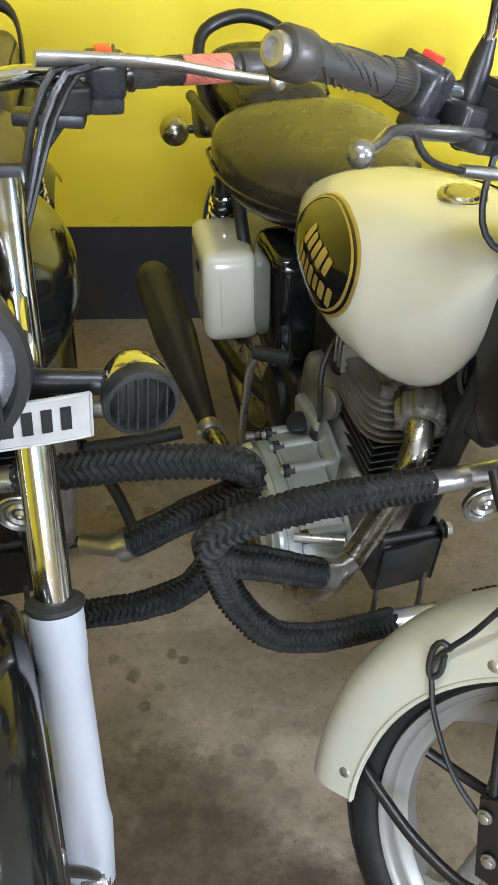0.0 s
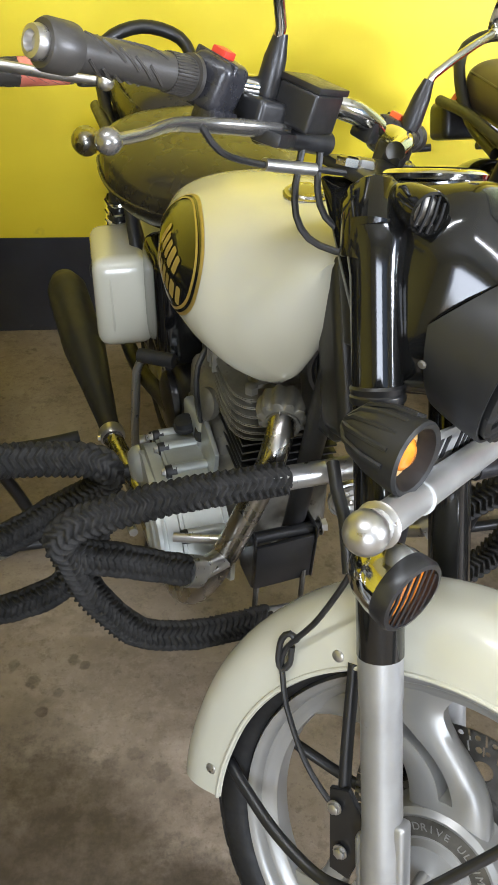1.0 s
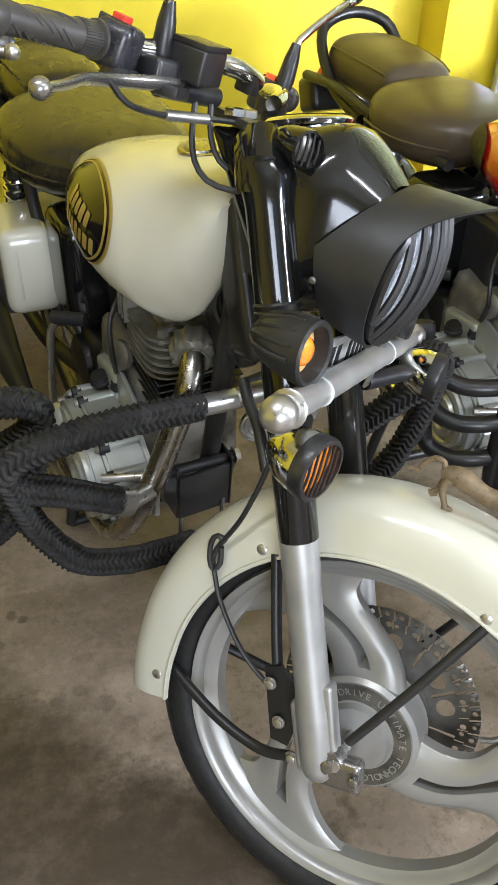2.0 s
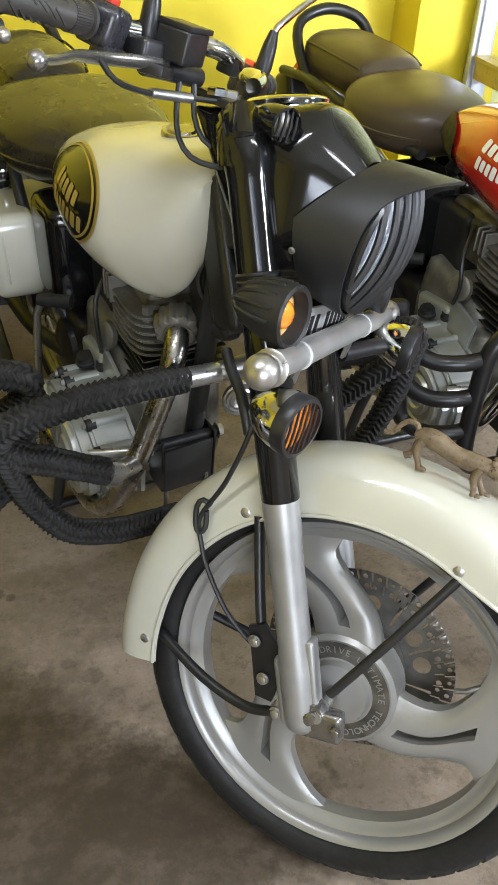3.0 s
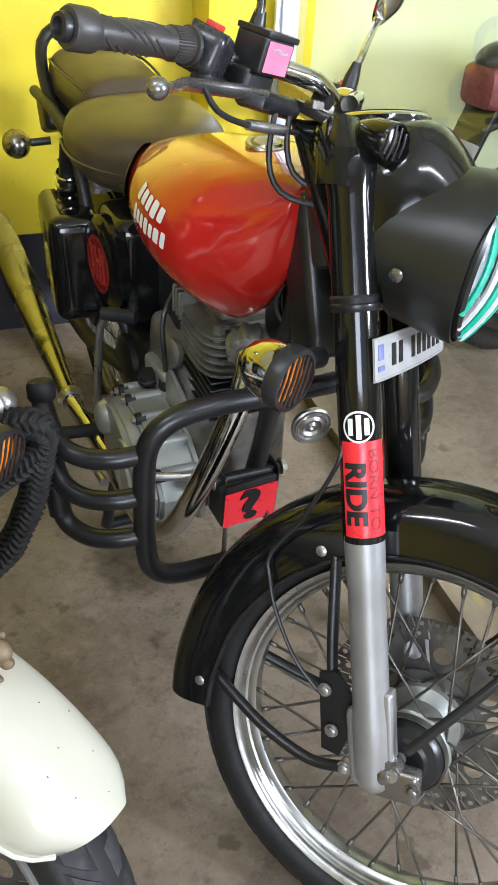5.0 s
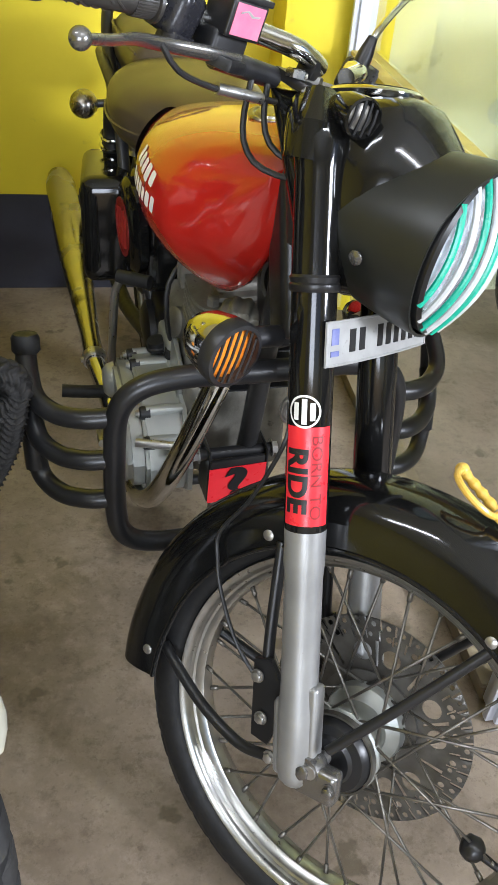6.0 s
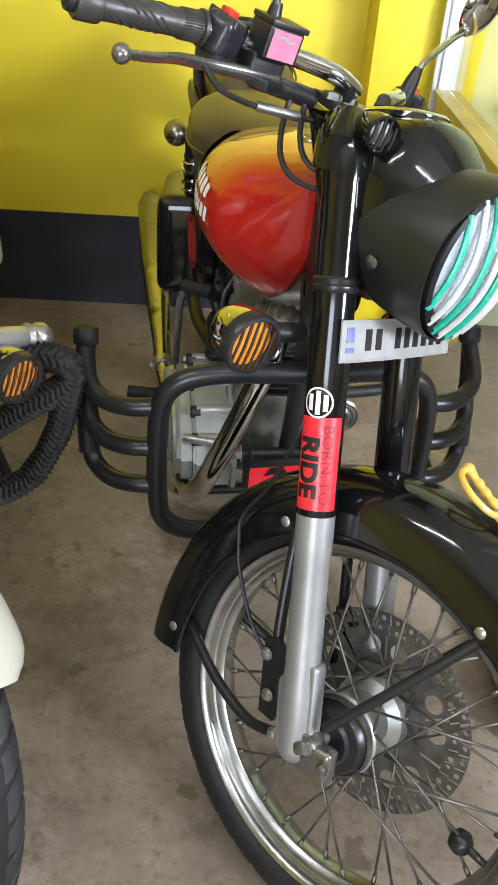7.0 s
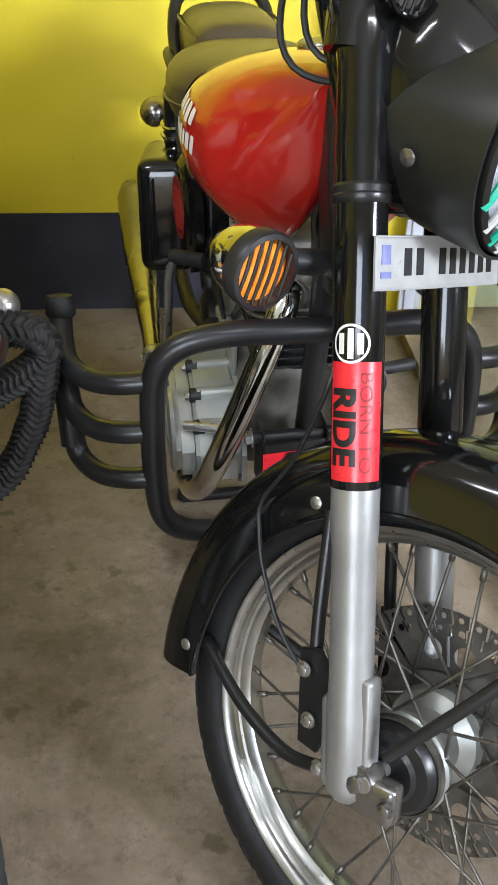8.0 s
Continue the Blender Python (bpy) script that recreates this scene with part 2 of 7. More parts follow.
def ball(bm, at, r, n=16, scale=(1, 1, 1), m=None):
    k = bmesh.ops.create_uvsphere(bm, u_segments=n, v_segments=n // 2 + 2, radius=r)
    for v in k["verts"]:
        v.co = Vector((v.co.x * scale[0], v.co.y * scale[1], v.co.z * scale[2]))
        v.co = (m @ v.co if m else v.co) + Vector(at)


def merge(bm, tmp, m=None):
    if m is not None:
        tmp.transform(m)
    me = bpy.data.meshes.new("tmp")
    tmp.to_mesh(me)
    tmp.free()
    bm.from_mesh(me)
    bpy.data.meshes.remove(me)


def rbox(bm, size, at=(0, 0, 0), rot=(0, 0, 0), bev=0.004, seg=2, taper=1.0):
    """A block with rounded edges; taper narrows its top."""
    t = bmesh.new()
    bmesh.ops.create_cube(t, size=1)
    for v in t.verts:
        k = taper if v.co.z > 0 else 1
        v.co = Vector((v.co.x * size[0] * k, v.co.y * size[1] * k, v.co.z * size[2]))
    if bev:
        bmesh.ops.bevel(t, geom=t.edges[:], offset=bev, segments=seg, affect="EDGES", profile=0.6)
    merge(bm, t, pose(*at, *rot))


def plate(bm, outline, thick, m, bev=0.0):
    """A flat piece: outline in its own x and y, thick along z."""
    t = bmesh.new()
    top = [t.verts.new((x, y, thick / 2)) for x, y in outline]
    bot = [t.verts.new((x, y, -thick / 2)) for x, y in outline]
    n = len(outline)
    t.faces.new(top)
    t.faces.new(bot[::-1])
    for i in range(n):
        t.faces.new((top[i], bot[i], bot[(i + 1) % n], top[(i + 1) % n]))
    if bev:
        bmesh.ops.bevel(t, geom=[e for e in t.edges if abs(e.verts[0].co.z - e.verts[1].co.z) < 1e-6], offset=bev, segments=2, affect="EDGES")
    merge(bm, t, m)


def hexbolt(bm, at, axis, r=0.007, h=0.006):
    lathe(bm, [(0, r * 1.35), (0.0015, r * 1.35)], at, axis, 14)
    lathe(bm, [(0.0015, r), (h, r), (h + 0.0008, r * 0.8)], at, axis, 6)


def rivet(bm, at, axis, r=0.007):
    lathe(bm, [(0, r), (0.0015, r), (0.003, r * 0.7), (0.0035, 0.0)], at, axis, 14)


def curve_value(xs, vs, x):
    """Smooth interpolation between tabled values."""
    k = (x - xs[0]) / (xs[-1] - xs[0])
    for i in range(len(xs) - 1):
        lo, hi = sorted((xs[i], xs[i + 1]))
        if lo - 1e-9 <= x <= hi + 1e-9:
            t = (x - xs[i]) / (xs[i + 1] - xs[i])
            a = vs[max(i - 1, 0)]
            b, c = vs[i], vs[i + 1]
            d = vs[min(i + 2, len(vs) - 1)]
            return 0.5 * (2 * b + (c - a) * t + (2 * a - 5 * b + 4 * c - d) * t * t + (3 * b - a - 3 * c + d) * t ** 3)
    return vs[0] if k < 0 else vs[-1]


def lettering(name, text, size, m, mat, parent, squeeze=1.0, thick=0.0004, bold=0.0):
    cu = bpy.data.curves.new(name, "FONT")
    cu.offset = bold
    cu.body, cu.size, cu.extrude, cu.align_x, cu.align_y = text, size, thick, "CENTER", "CENTER"
    tmp = new(name, cu)
    me = bpy.data.meshes.new_from_object(tmp.evaluated_get(bpy.context.evaluated_depsgraph_get()))
    bpy.data.objects.remove(tmp)
    bpy.data.curves.remove(cu)
    me.transform(m @ Matrix.Diagonal((squeeze, 1, 1, 1)))
    me.materials.clear()
    me.materials.append(mat)
    ob = new(name, me)
    ob.parent = parent
    return ob

# ---------------------------------------------------------------- the room
YELLOW = surface("yellow_wall_paint", (0.66, 0.53, 0.016), (0.74, 0.60, 0.022), 2.2, (0.4, 0.55), bump=0.35, bump_scale=38, spots=(0.50, 0.40, 0.03), spot_scale=14, spot_amount=0.70)
BAND = surface("navy_black_dado_paint", (0.016, 0.017, 0.026), (0.030, 0.031, 0.042), 5, (0.38, 0.52), bump=0.3, bump_scale=50, spots=(0.07, 0.07, 0.07), spot_scale=30, spot_amount=0.70)
GREENW = surface("pale_green_wall_paint", (0.58, 0.64, 0.36), (0.66, 0.71, 0.46), 2.5, (0.5, 0.65), bump=1.0, bump_scale=22, spots=(0.48, 0.53, 0.33), spot_scale=16, spot_amount=0.64)
CEIL = surface("white_ceiling_paint", (0.70, 0.69, 0.64), (0.76, 0.75, 0.70), 3, (0.6, 0.7))
OLDWALL = surface("cream_side_wall", (0.60, 0.56, 0.36), (0.68, 0.63, 0.42), 3, (0.5, 0.65), bump=0.3, bump_scale=40)
SILL = surface("dusty_worn_sill_wood", (0.150, 0.118, 0.070), (0.215, 0.172, 0.105), 7, (0.5, 0.68), bump=0.12, bump_scale=90, spots=(0.26, 0.20, 0.06), spot_scale=14, spot_amount=0.62)
TRIM = surface("yellow_painted_wood", (0.46, 0.36, 0.08), (0.56, 0.45, 0.11), 9, (0.42, 0.58), bump=0.2, bump_scale=90, spots=(0.33, 0.27, 0.1), spot_scale=30, spot_amount=0.6)
ALUM = surface("pale_aluminium", (0.62, 0.66, 0.74), (0.72, 0.75, 0.82), 8, (0.3, 0.42), metal=0.5)


# oil drops and darker patches on the floor: place, radius, strength
FLOOR_MARKS = [(0.28, 0.74, 0.17, 0.85), (0.08, 0.84, 0.20, 0.6), (0.20, 1.00, 0.10, 0.45), (1.04, 1.475, 0.10, 0.7), (0.023, 1.266, 0.016, 0.7), (0.044, 1.198, 0.014, 0.75), (0.095, 1.315, 0.016, 0.75), (0.118, 1.300, 0.012, 0.6), (-0.02, 1.31, 0.015, 0.5), (0.07, 1.24, 0.012, 0.5),
          (0.25, 0.77, 0.060, 0.95), (0.33, 0.80, 0.12, 0.85), (0.43, 0.70, 0.16, 0.9), (0.03, 0.95, 0.17, 0.75), (0.11, 1.02, 0.09, 0.6), (0.14, 0.76, 0.12, 0.6), (0.19, 0.93, 0.06, 0.5),
          (0.10, 0.80, 0.20, 0.55), (0.33, 0.60, 0.20, 0.7), (0.02, 1.13, 0.10, 0.5), (1.01, 1.497, 0.09, 0.6), (1.177, 0.801, 0.12, 0.5), (0.25, 1.06, 0.025, 0.5), (0.21, 1.10, 0.018, 0.5), (0.17, 1.08, 0.02, 0.45), (0.29, 1.01, 0.02, 0.4)]


def concrete():
    m, nt, b = shader("stained_concrete")
    N, L = nt.nodes, nt.links
    co = N.new("ShaderNodeTexCoord")

    def noise_at(scale, detail, rough=0.55):
        n = N.new("ShaderNodeTexNoise")
        n.inputs["Scale"].default_value, n.inputs["Detail"].default_value, n.inputs["Roughness"].default_value = scale, detail, rough
        L.new(co.outputs["Object"], n.inputs["Vector"])
        return n.outputs["Fac"]

    def ramp(fac, p0, p1, c0, c1):
        r = N.new("ShaderNodeValToRGB")
        r.color_ramp.elements[0].position, r.color_ramp.elements[1].position = p0, p1
        r.color_ramp.elements[0].color, r.color_ramp.elements[1].color = (*c0, 1), (*c1, 1)
        L.new(fac, r.inputs["Fac"])
        return r.outputs["Color"]

    def mix(fac, a, bcol):
        x = N.new("ShaderNodeMix")
        x.data_type = "RGBA"
        L.new(fac, x.inputs["Factor"])
        L.new(a, x.inputs["A"])
        if isinstance(bcol, tuple):
            x.inputs["B"].default_value = (*bcol, 1)
        else:
            L.new(bcol, x.inputs["B"])
        return x.outputs["Result"]

    base = ramp(noise_at(3.0, 9, 0.62), 0.34, 0.68, (0.178, 0.138, 0.098), (0.290, 0.234, 0.174))
    base = mix(ramp(noise_at(30, 10, 0.75), 0.48, 0.66, (0, 0, 0), (0.5, 0.5, 0.5)), base, (0.325, 0.268, 0.205))
    base = mix(ramp(noise_at(2.1, 7, 0.72), 0.52, 0.68, (0, 0, 0), (0.5, 0.5, 0.5)), base, (0.115, 0.085, 0.056))
    base = mix(ramp(noise_at(11, 10, 0.75), 0.54, 0.66, (0, 0, 0), (0.5, 0.5, 0.5)), base, (0.105, 0.074, 0.045))
    patch = N.new("ShaderNodeMath")
    patch.operation = "MULTIPLY"
    L.new(ramp(noise_at(48, 3, 0.6), 0.56, 0.66, (0, 0, 0), (0.55, 0.55, 0.55)), patch.inputs[0])
    L.new(ramp(noise_at(3.4, 5), 0.47, 0.56, (0, 0, 0), (1, 1, 1)), patch.inputs[1])
    base = mix(patch.outputs[0], base, (0.120, 0.086, 0.056))
    base = mix(ramp(noise_at(9, 4), 0.64, 0.68, (0, 0, 0), (0.8, 0.8, 0.8)), base, (0.105, 0.082, 0.05))
    base = mix(ramp(noise_at(7, 12, 0.8), 0.54, 0.68, (0, 0, 0), (0.55, 0.55, 0.55)), base, (0.350, 0.292, 0.232))
    base = mix(ramp(noise_at(19, 12, 0.82), 0.52, 0.62, (0, 0, 0), (0.55, 0.55, 0.55)), base, (0.098, 0.070, 0.045))
    base = mix(ramp(noise_at(85, 5, 0.6), 0.60, 0.68, (0, 0, 0), (0.42, 0.42, 0.42)), base, (0.085, 0.063, 0.042))
    for x, y, r, k in FLOOR_MARKS:
        d = N.new("ShaderNodeVectorMath")
        d.operation = "DISTANCE"
        L.new(co.outputs["Object"], d.inputs[0])
        d.inputs[1].default_value = (x, y, 0)
        wob = N.new("ShaderNodeMath")
        wob.operation = "MULTIPLY_ADD"
        L.new(noise_at(1.9 / r if r > 0.05 else 40, 9, 0.68), wob.inputs[0])
        wob.inputs[1].default_value = r * 2.2
        L.new(d.outputs["Value"], wob.inputs[2])
        fade = N.new("ShaderNodeMapRange")
        fade.inputs["From Min"].default_value, fade.inputs["From Max"].default_value = r * 1.75, r * (2.05 if r < 0.05 else 2.25)
        fade.inputs["To Min"].default_value, fade.inputs["To Max"].default_value = k, 0
        L.new(wob.outputs["Value"], fade.inputs["Value"])
        worn = N.new("ShaderNodeMath")
        worn.operation = "MULTIPLY"
        L.new(fade.outputs["Result"], worn.inputs[0])
        L.new(ramp(noise_at(26, 10, 0.75), 0.40, 0.56, (1, 1, 1), (0.62, 0.62, 0.62)), worn.inputs[1])
        base = mix(worn.outputs[0], base, (0.048, 0.033, 0.019))
    L.new(base, b.inputs["Base Color"])
    mr = N.new("ShaderNodeMapRange")
    mr.inputs["To Min"].default_value, mr.inputs["To Max"].default_value = 0.36, 0.68
    L.new(noise_at(4.0, 6), mr.inputs["Value"])
    L.new(mr.outputs["Result"], b.inputs["Roughness"])
    bp = N.new("ShaderNodeBump")
    bp.inputs["Strength"].default_value, bp.inputs["Distance"].default_value = 0.25, 0.003
    L.new(noise_at(75, 7), bp.inputs["Height"])
    L.new(bp.outputs["Normal"], b.inputs["Normal"])
    return m


CONCRETE = concrete()
X0, X1, YB, YF, ZC = -2.6, 3.6, 2.63, -3.0, 2.9   # room: sides, back wall, shop front, ceiling
XA = 4.1   # side wall of the bay beyond the glass


def block(name, lo, hi, mat, label, category, bev=0.0, parent=None):
    bm = bmesh.new()
    rbox(bm, [h - l for l, h in zip(lo, hi)], [(h + l) / 2 for l, h in zip(lo, hi)], bev=bev)
    ob = part(name, bm, mat, parent, label)
    if parent is None:
        tagged(ob, category=category, kind="structure")
    return ob


block("floor", (X0 - 0.2, YF - 1.5, -0.15), (XA + 0.2, YB + 0.2, 0.0), CONCRETE, "stained grey-brown concrete garage floor", "floor")
block("ceiling", (X0 - 0.2, YF - 0.2, ZC), (XA + 0.2, YB + 0.2, ZC + 0.15), CEIL, "plain white painted ceiling", "ceiling")
wb = block("wall_north", (X0 - 0.2, YB, 0.30), (1.78, YB + 0.2, ZC), YELLOW, "glossy yellow painted plaster wall over a dark dado", "wall")
block("dado", (X0, YB - 0.004, 0.0), (1.445, YB + 0.2, 0.305), BAND, "navy black painted dado band", "wall", parent=wb)
block("wall_north_2", (1.78, YB - 0.03, 0.0), (XA + 0.2, YB + 0.2, ZC), GREENW, "pale green rough plaster wall", "wall")
pl = block("pillar", (1.446, YB - 0.17, 0.0), (1.745, YB + 0.0, ZC), YELLOW, "yellow painted square pillar against the wall", "pillar", bev=0.006)
block("wall_west", (X0 - 0.2, YF, 0.0), (X0, YB, ZC), YELLOW, "yellow painted side wall", "wall")
block("wall_east", (XA, 0.8, 0.0), (XA + 0.2, YB - 0.03, ZC), OLDWALL, "cream painted side wall", "wall")
# added out of view, keeps light from leaking round the deeper bay
block("wall_east_4", (X1, 0.6, 0.0), (XA + 0.2, 0.8, ZC), OLDWALL, "unseen cream return wall added to close the side bay", "wall")
block("wall_east_2", (X1, YF, 0.0), (X1 + 0.2, -2.0, ZC), OLDWALL, "cream painted side wall", "wall")
block("wall_east_3", (X1, -2.0, 2.5), (X1 + 0.2, 0.6, ZC), OLDWALL, "cream lintel over the side opening", "wall")
block("wall_south", (X0 - 0.2, YF - 0.2, 0.0), (-1.0, YF, ZC), OLDWALL, "cream wall beside the shop front", "wall")
block("wall_south_2", (2.8, YF - 0.2, 0.0), (X1 + 0.2, YF, ZC), OLDWALL, "cream wall beside the shop front", "wall")
block("wall_south_3", (-1.0, YF - 0.2, 2.55), (2.8, YF, ZC), OLDWALL, "cream lintel over the shop front", "wall")


def tube_lamp(x, y, z):
    base = tagged(new("ceiling_light"), "white fluorescent tube batten on the ceiling", "lamp")
    base.location = (x, y, z)
    bm = bmesh.new()
    rbox(bm, (1.26, 0.06, 0.04), (0, 0, 0.09), bev=0.005)
    part("batten", bm, CEIL, base)
    bm = bmesh.new()
    tube(bm, [(-0.6, 0, 0.04), (0.6, 0, 0.04)], 0.014, 12, curve=False)
    m, nt, b = shader("tube_glow")
    b.inputs["Emission Color"].default_value, b.inputs["Emission Strength"].default_value = (1, 0.97, 0.88, 1), 14
    part("tube", bm, m, base, "glowing white glass tube")


for q in TUBES:
    tube_lamp(*q)


def glazed_partition():
    """Aluminium stile, wooden middle and bottom rails, and two panes, square to the back wall."""
    xw, y0, y1 = 1.648, YB - 0.175, 0.95
    w = tagged(new("window_1"), "glazed partition with pale aluminium stile and yellow wooden rails", "partition", kind="structure")
    for y in (y0 - 0.03, y1):
        bm = bmesh.new()
        rbox(bm, (0.05, 0.06, 2.1), (xw, y, 1.06), bev=0.004)
        rbox(bm, (0.018, 0.016, 2.1), (xw - 0.03, y - 0.012, 1.06), bev=0.002)
        part("stile", bm, ALUM, w)
    for z, h, mat in ((0.757, 0.056, TRIM), (0.02, 0.04, SILL), (2.1, 0.06, ALUM)):
        bm = bmesh.new()
        rbox(bm, (0.055, y0 - y1 - 0.09, h), (xw, (y0 + y1) / 2 - 0.015, z), bev=0.006)
        rbox(bm, (0.07, y0 - y1 - 0.09, 0.012), (xw, (y0 + y1) / 2 - 0.015, z + h / 2 + 0.004), bev=0.003)
        part("rail", bm, mat, w)
    for z0, z1 in ((0.045, 0.725), (0.795, 2.06)):
        bm = bmesh.new()
        rbox(bm, (0.005, y0 - y1 - 0.07, z1 - z0), (xw + 0.005, (y0 + y1) / 2 - 0.015, (z0 + z1) / 2), bev=0)
        ob = part("pane", bm, PANE, w)
        ob.visible_shadow = False


glazed_partition()

# ---------------------------------------------------------------- motorcycles
# Bike axes: x ahead, y to the rider's left, z up; the front axle of the straight bike stands over the origin.
AXLE = 0.32
HEAD = V(-0.06, 0, AXLE)
STEER_AXIS = V(-math.sin(radians(28)), 0, math.cos(radians(28)))


def fork_x(z):
    return -0.147 - 0.418 * (z - 0.598)


FORK = V(-0.418, 0, 1).normalized()


def steer(deg):
    return Matrix.Translation(HEAD) @ Matrix.Rotation(radians(deg), 4, STEER_AXIS) @ Matrix.Translation(-HEAD)


TX = [-0.366, -0.376, -0.392, -0.420, -0.465, -0.530, -0.610, -0.700, -0.790, -0.860]
T_TOP = [0.956, 0.961, 0.965, 0.969, 0.969, 0.964, 0.952, 0.933, 0.910, 0.875]
T_BOT = [0.920, 0.868, 0.815, 0.767, 0.735, 0.735, 0.754, 0.778, 0.809, 0.849]
T_HALF = [0.036, 0.055, 0.080, 0.110, 0.145, 0.164, 0.163, 0.144, 0.110, 0.059]


def tank_section(x):
    return [curve_value(TX, v, x) for v in (T_TOP, T_BOT, T_HALF)]


def tank_mesh(bm):
    rings = []
    for i in range(45):
        x = TX[0] + (TX[-1] - TX[0]) * (i / 44) ** 1.4
        top, bot, half = tank_section(x)
        ring = []
        for k in range(56):
            a = 2 * math.pi * k / 56
            c, s = math.cos(a), math.sin(a)
            e = 2 / 2.4
            k2 = math.copysign(abs(s) ** e, s)
            y = half * math.copysign(abs(c) ** e, c) * (1 - 0.24 * max(0.0, -k2) ** 1.4)
            arch = 0.055 * math.cos(min(1.0, abs(y) / (0.42 * half)) * math.pi / 2) ** 2 if s < 0 else 0.0   # tunnel over the frame
            ring.append((x, y, (top + bot) / 2 + (top - bot) / 2 * k2 + arch * (top - bot) / 0.23))
        rings.append(ring)
    skin(bm, rings)


def tank_side(x, z0, rise, side, lift):
    """A point of the tank's side: from the line at height z0, a length measured along the skin, up or down."""
    top, bot, half = tank_section(x)
    mid, high, e = (top + bot) / 2, (top - bot) / 2, 2 / 2.4

    def at(a):
        c, q = abs(math.cos(a)) ** e, math.copysign(abs(math.sin(a)) ** e, math.sin(a))
        return (half + lift) * c * (1 - 0.24 * max(0.0, -q) ** 1.4), mid + (high + lift) * q

    k = max(-0.99, min(0.99, (z0 - mid) / high))
    a = math.copysign(math.asin(abs(k) ** 1.2), k)
    p, left, step = at(a), abs(rise), math.copysign(0.03, rise)
    while left > 1e-6 and abs(a + step) < 1.55:
        q = at(a + step)
        d = math.hypot(q[0] - p[0], q[1] - p[1])
        f = min(1.0, left / max(d, 1e-9))
        p, left, a = (p[0] + (q[0] - p[0]) * f, p[1] + (q[1] - p[1]) * f), left - d * f, a + step
    return x, side * p[0], p[1]


def tank_patch(bm, cx, cz, a, b, tilt=0.0, lift=0.0015, side=-1, inner=0.0, n=40, sq=2.0):
    """A thin oval (or ring) that lies on the tank's side."""
    rad = [inner + (1 - inner) * j / 8 for j in range(9)] if inner else [0.02 + 0.98 * j / 8 for j in range(9)]
    rows = []
    ct, st = math.cos(radians(tilt)), math.sin(radians(tilt))
    for r in rad:
        row = []
        for k in range(n):
            t = 2 * math.pi * k / n
            c, s = math.cos(t), math.sin(t)
            u = a * r * math.copysign(abs(c) ** (2 / sq), c)
            w = b * r * math.copysign(abs(s) ** (2 / sq), s)
            row.append(bm.verts.new(tank_side(cx + u * ct - w * st, cz, u * st + w * ct, side, lift)))
        rows.append(row)
    for p, q in zip(rows, rows[1:]):
        for k in range(n):
            bm.faces.new((p[k], p[(k + 1) % n], q[(k + 1) % n], q[k]))
    if not inner:
        bm.faces.new(rows[0])


def soft_loft(bm, xs, tops, bots, halves, power=2.6, n=36, steps=28):
    """A cushion: rounded sections along x."""
    rings = []
    for i in range(steps + 1):
        x = xs[0] + (xs[-1] - xs[0]) * i / steps
        top, bot, half = (curve_value(xs, v, x) for v in (tops, bots, halves))
        ring = []
        for k in range(n):
            a = 2 * math.pi * k / n
            c, s = math.cos(a), math.sin(a)
            e = 2 / power
            ring.append((x, half * math.copysign(abs(c) ** e, c), (top + bot) / 2 + (top - bot) / 2 * math.copysign(abs(s) ** e, s)))
        rings.append(ring)
    skin(bm, rings)


def ring_section(bm, centre, prof, n=64, a0=0.0, a1=360.0):
    """Turns a section of (radius, y) points round the wheel's axle, whole or over an arc."""
    whole = abs(a1 - a0) >= 360
    rings = []
    for i in range(n if whole else n + 1):
        a = radians(a0 + (a1 - a0) * i / n)
        rings.append([(centre[0] + r * math.cos(a), centre[1] + y, centre[2] + r * math.sin(a)) for r, y in prof])
    skin(bm, rings, cap=not whole, closed=whole)


def tyre(bm, c, R=0.317, half=0.043):
    prof = []
    for k in range(18):
        t = 2 * math.pi * k / 18
        cc, ss = math.cos(t), math.sin(t)
        prof.append((R - 0.030 + 0.030 * math.copysign(abs(cc) ** 0.8, cc), half * math.copysign(abs(ss) ** 0.75, ss)))
    ring_section(bm, c, prof, 96)


def tread_blocks(bm, c, R=0.317, half=0.043, n=44):
    """Slanted tread pieces that lie on the shoulders of a tyre, with narrow grooves between them."""
    def at(a, t, lift):
        cc, ss = math.cos(t), math.sin(t)
        r = R - 0.030 + (0.030 + lift) * math.copysign(abs(cc) ** 0.8, cc)
        return (c[0] + r * math.cos(a), c[1] + (half + lift * 0.6) * math.copysign(abs(ss) ** 0.75, ss), c[2] + r * math.sin(a))

    pitch = 2 * math.pi / n
    for i in range(n):
        for s in (-1, 1):
            rows = []
            for j, (f, lift) in enumerate(((0.02, -0.001), (0.045, 0.0026), (0.35, 0.0026), (0.60, 0.0026), (0.77, 0.0026), (0.80, -0.001))):
                row = []
                for t in (0.10, 0.30, 0.55, 0.85, 1.10):
                    a = pitch * (i + f + 0.85 * t + (0.5 if s > 0 else 0))
                    row.append(bm.verts.new(at(a, s * t, lift if 0.1 < t < 1.1 else -0.001)))
                rows.append(row)
            for p, q in zip(rows, rows[1:]):
                for k in range(4):
                    bm.faces.new((p[k], p[k + 1], q[k + 1], q[k]))


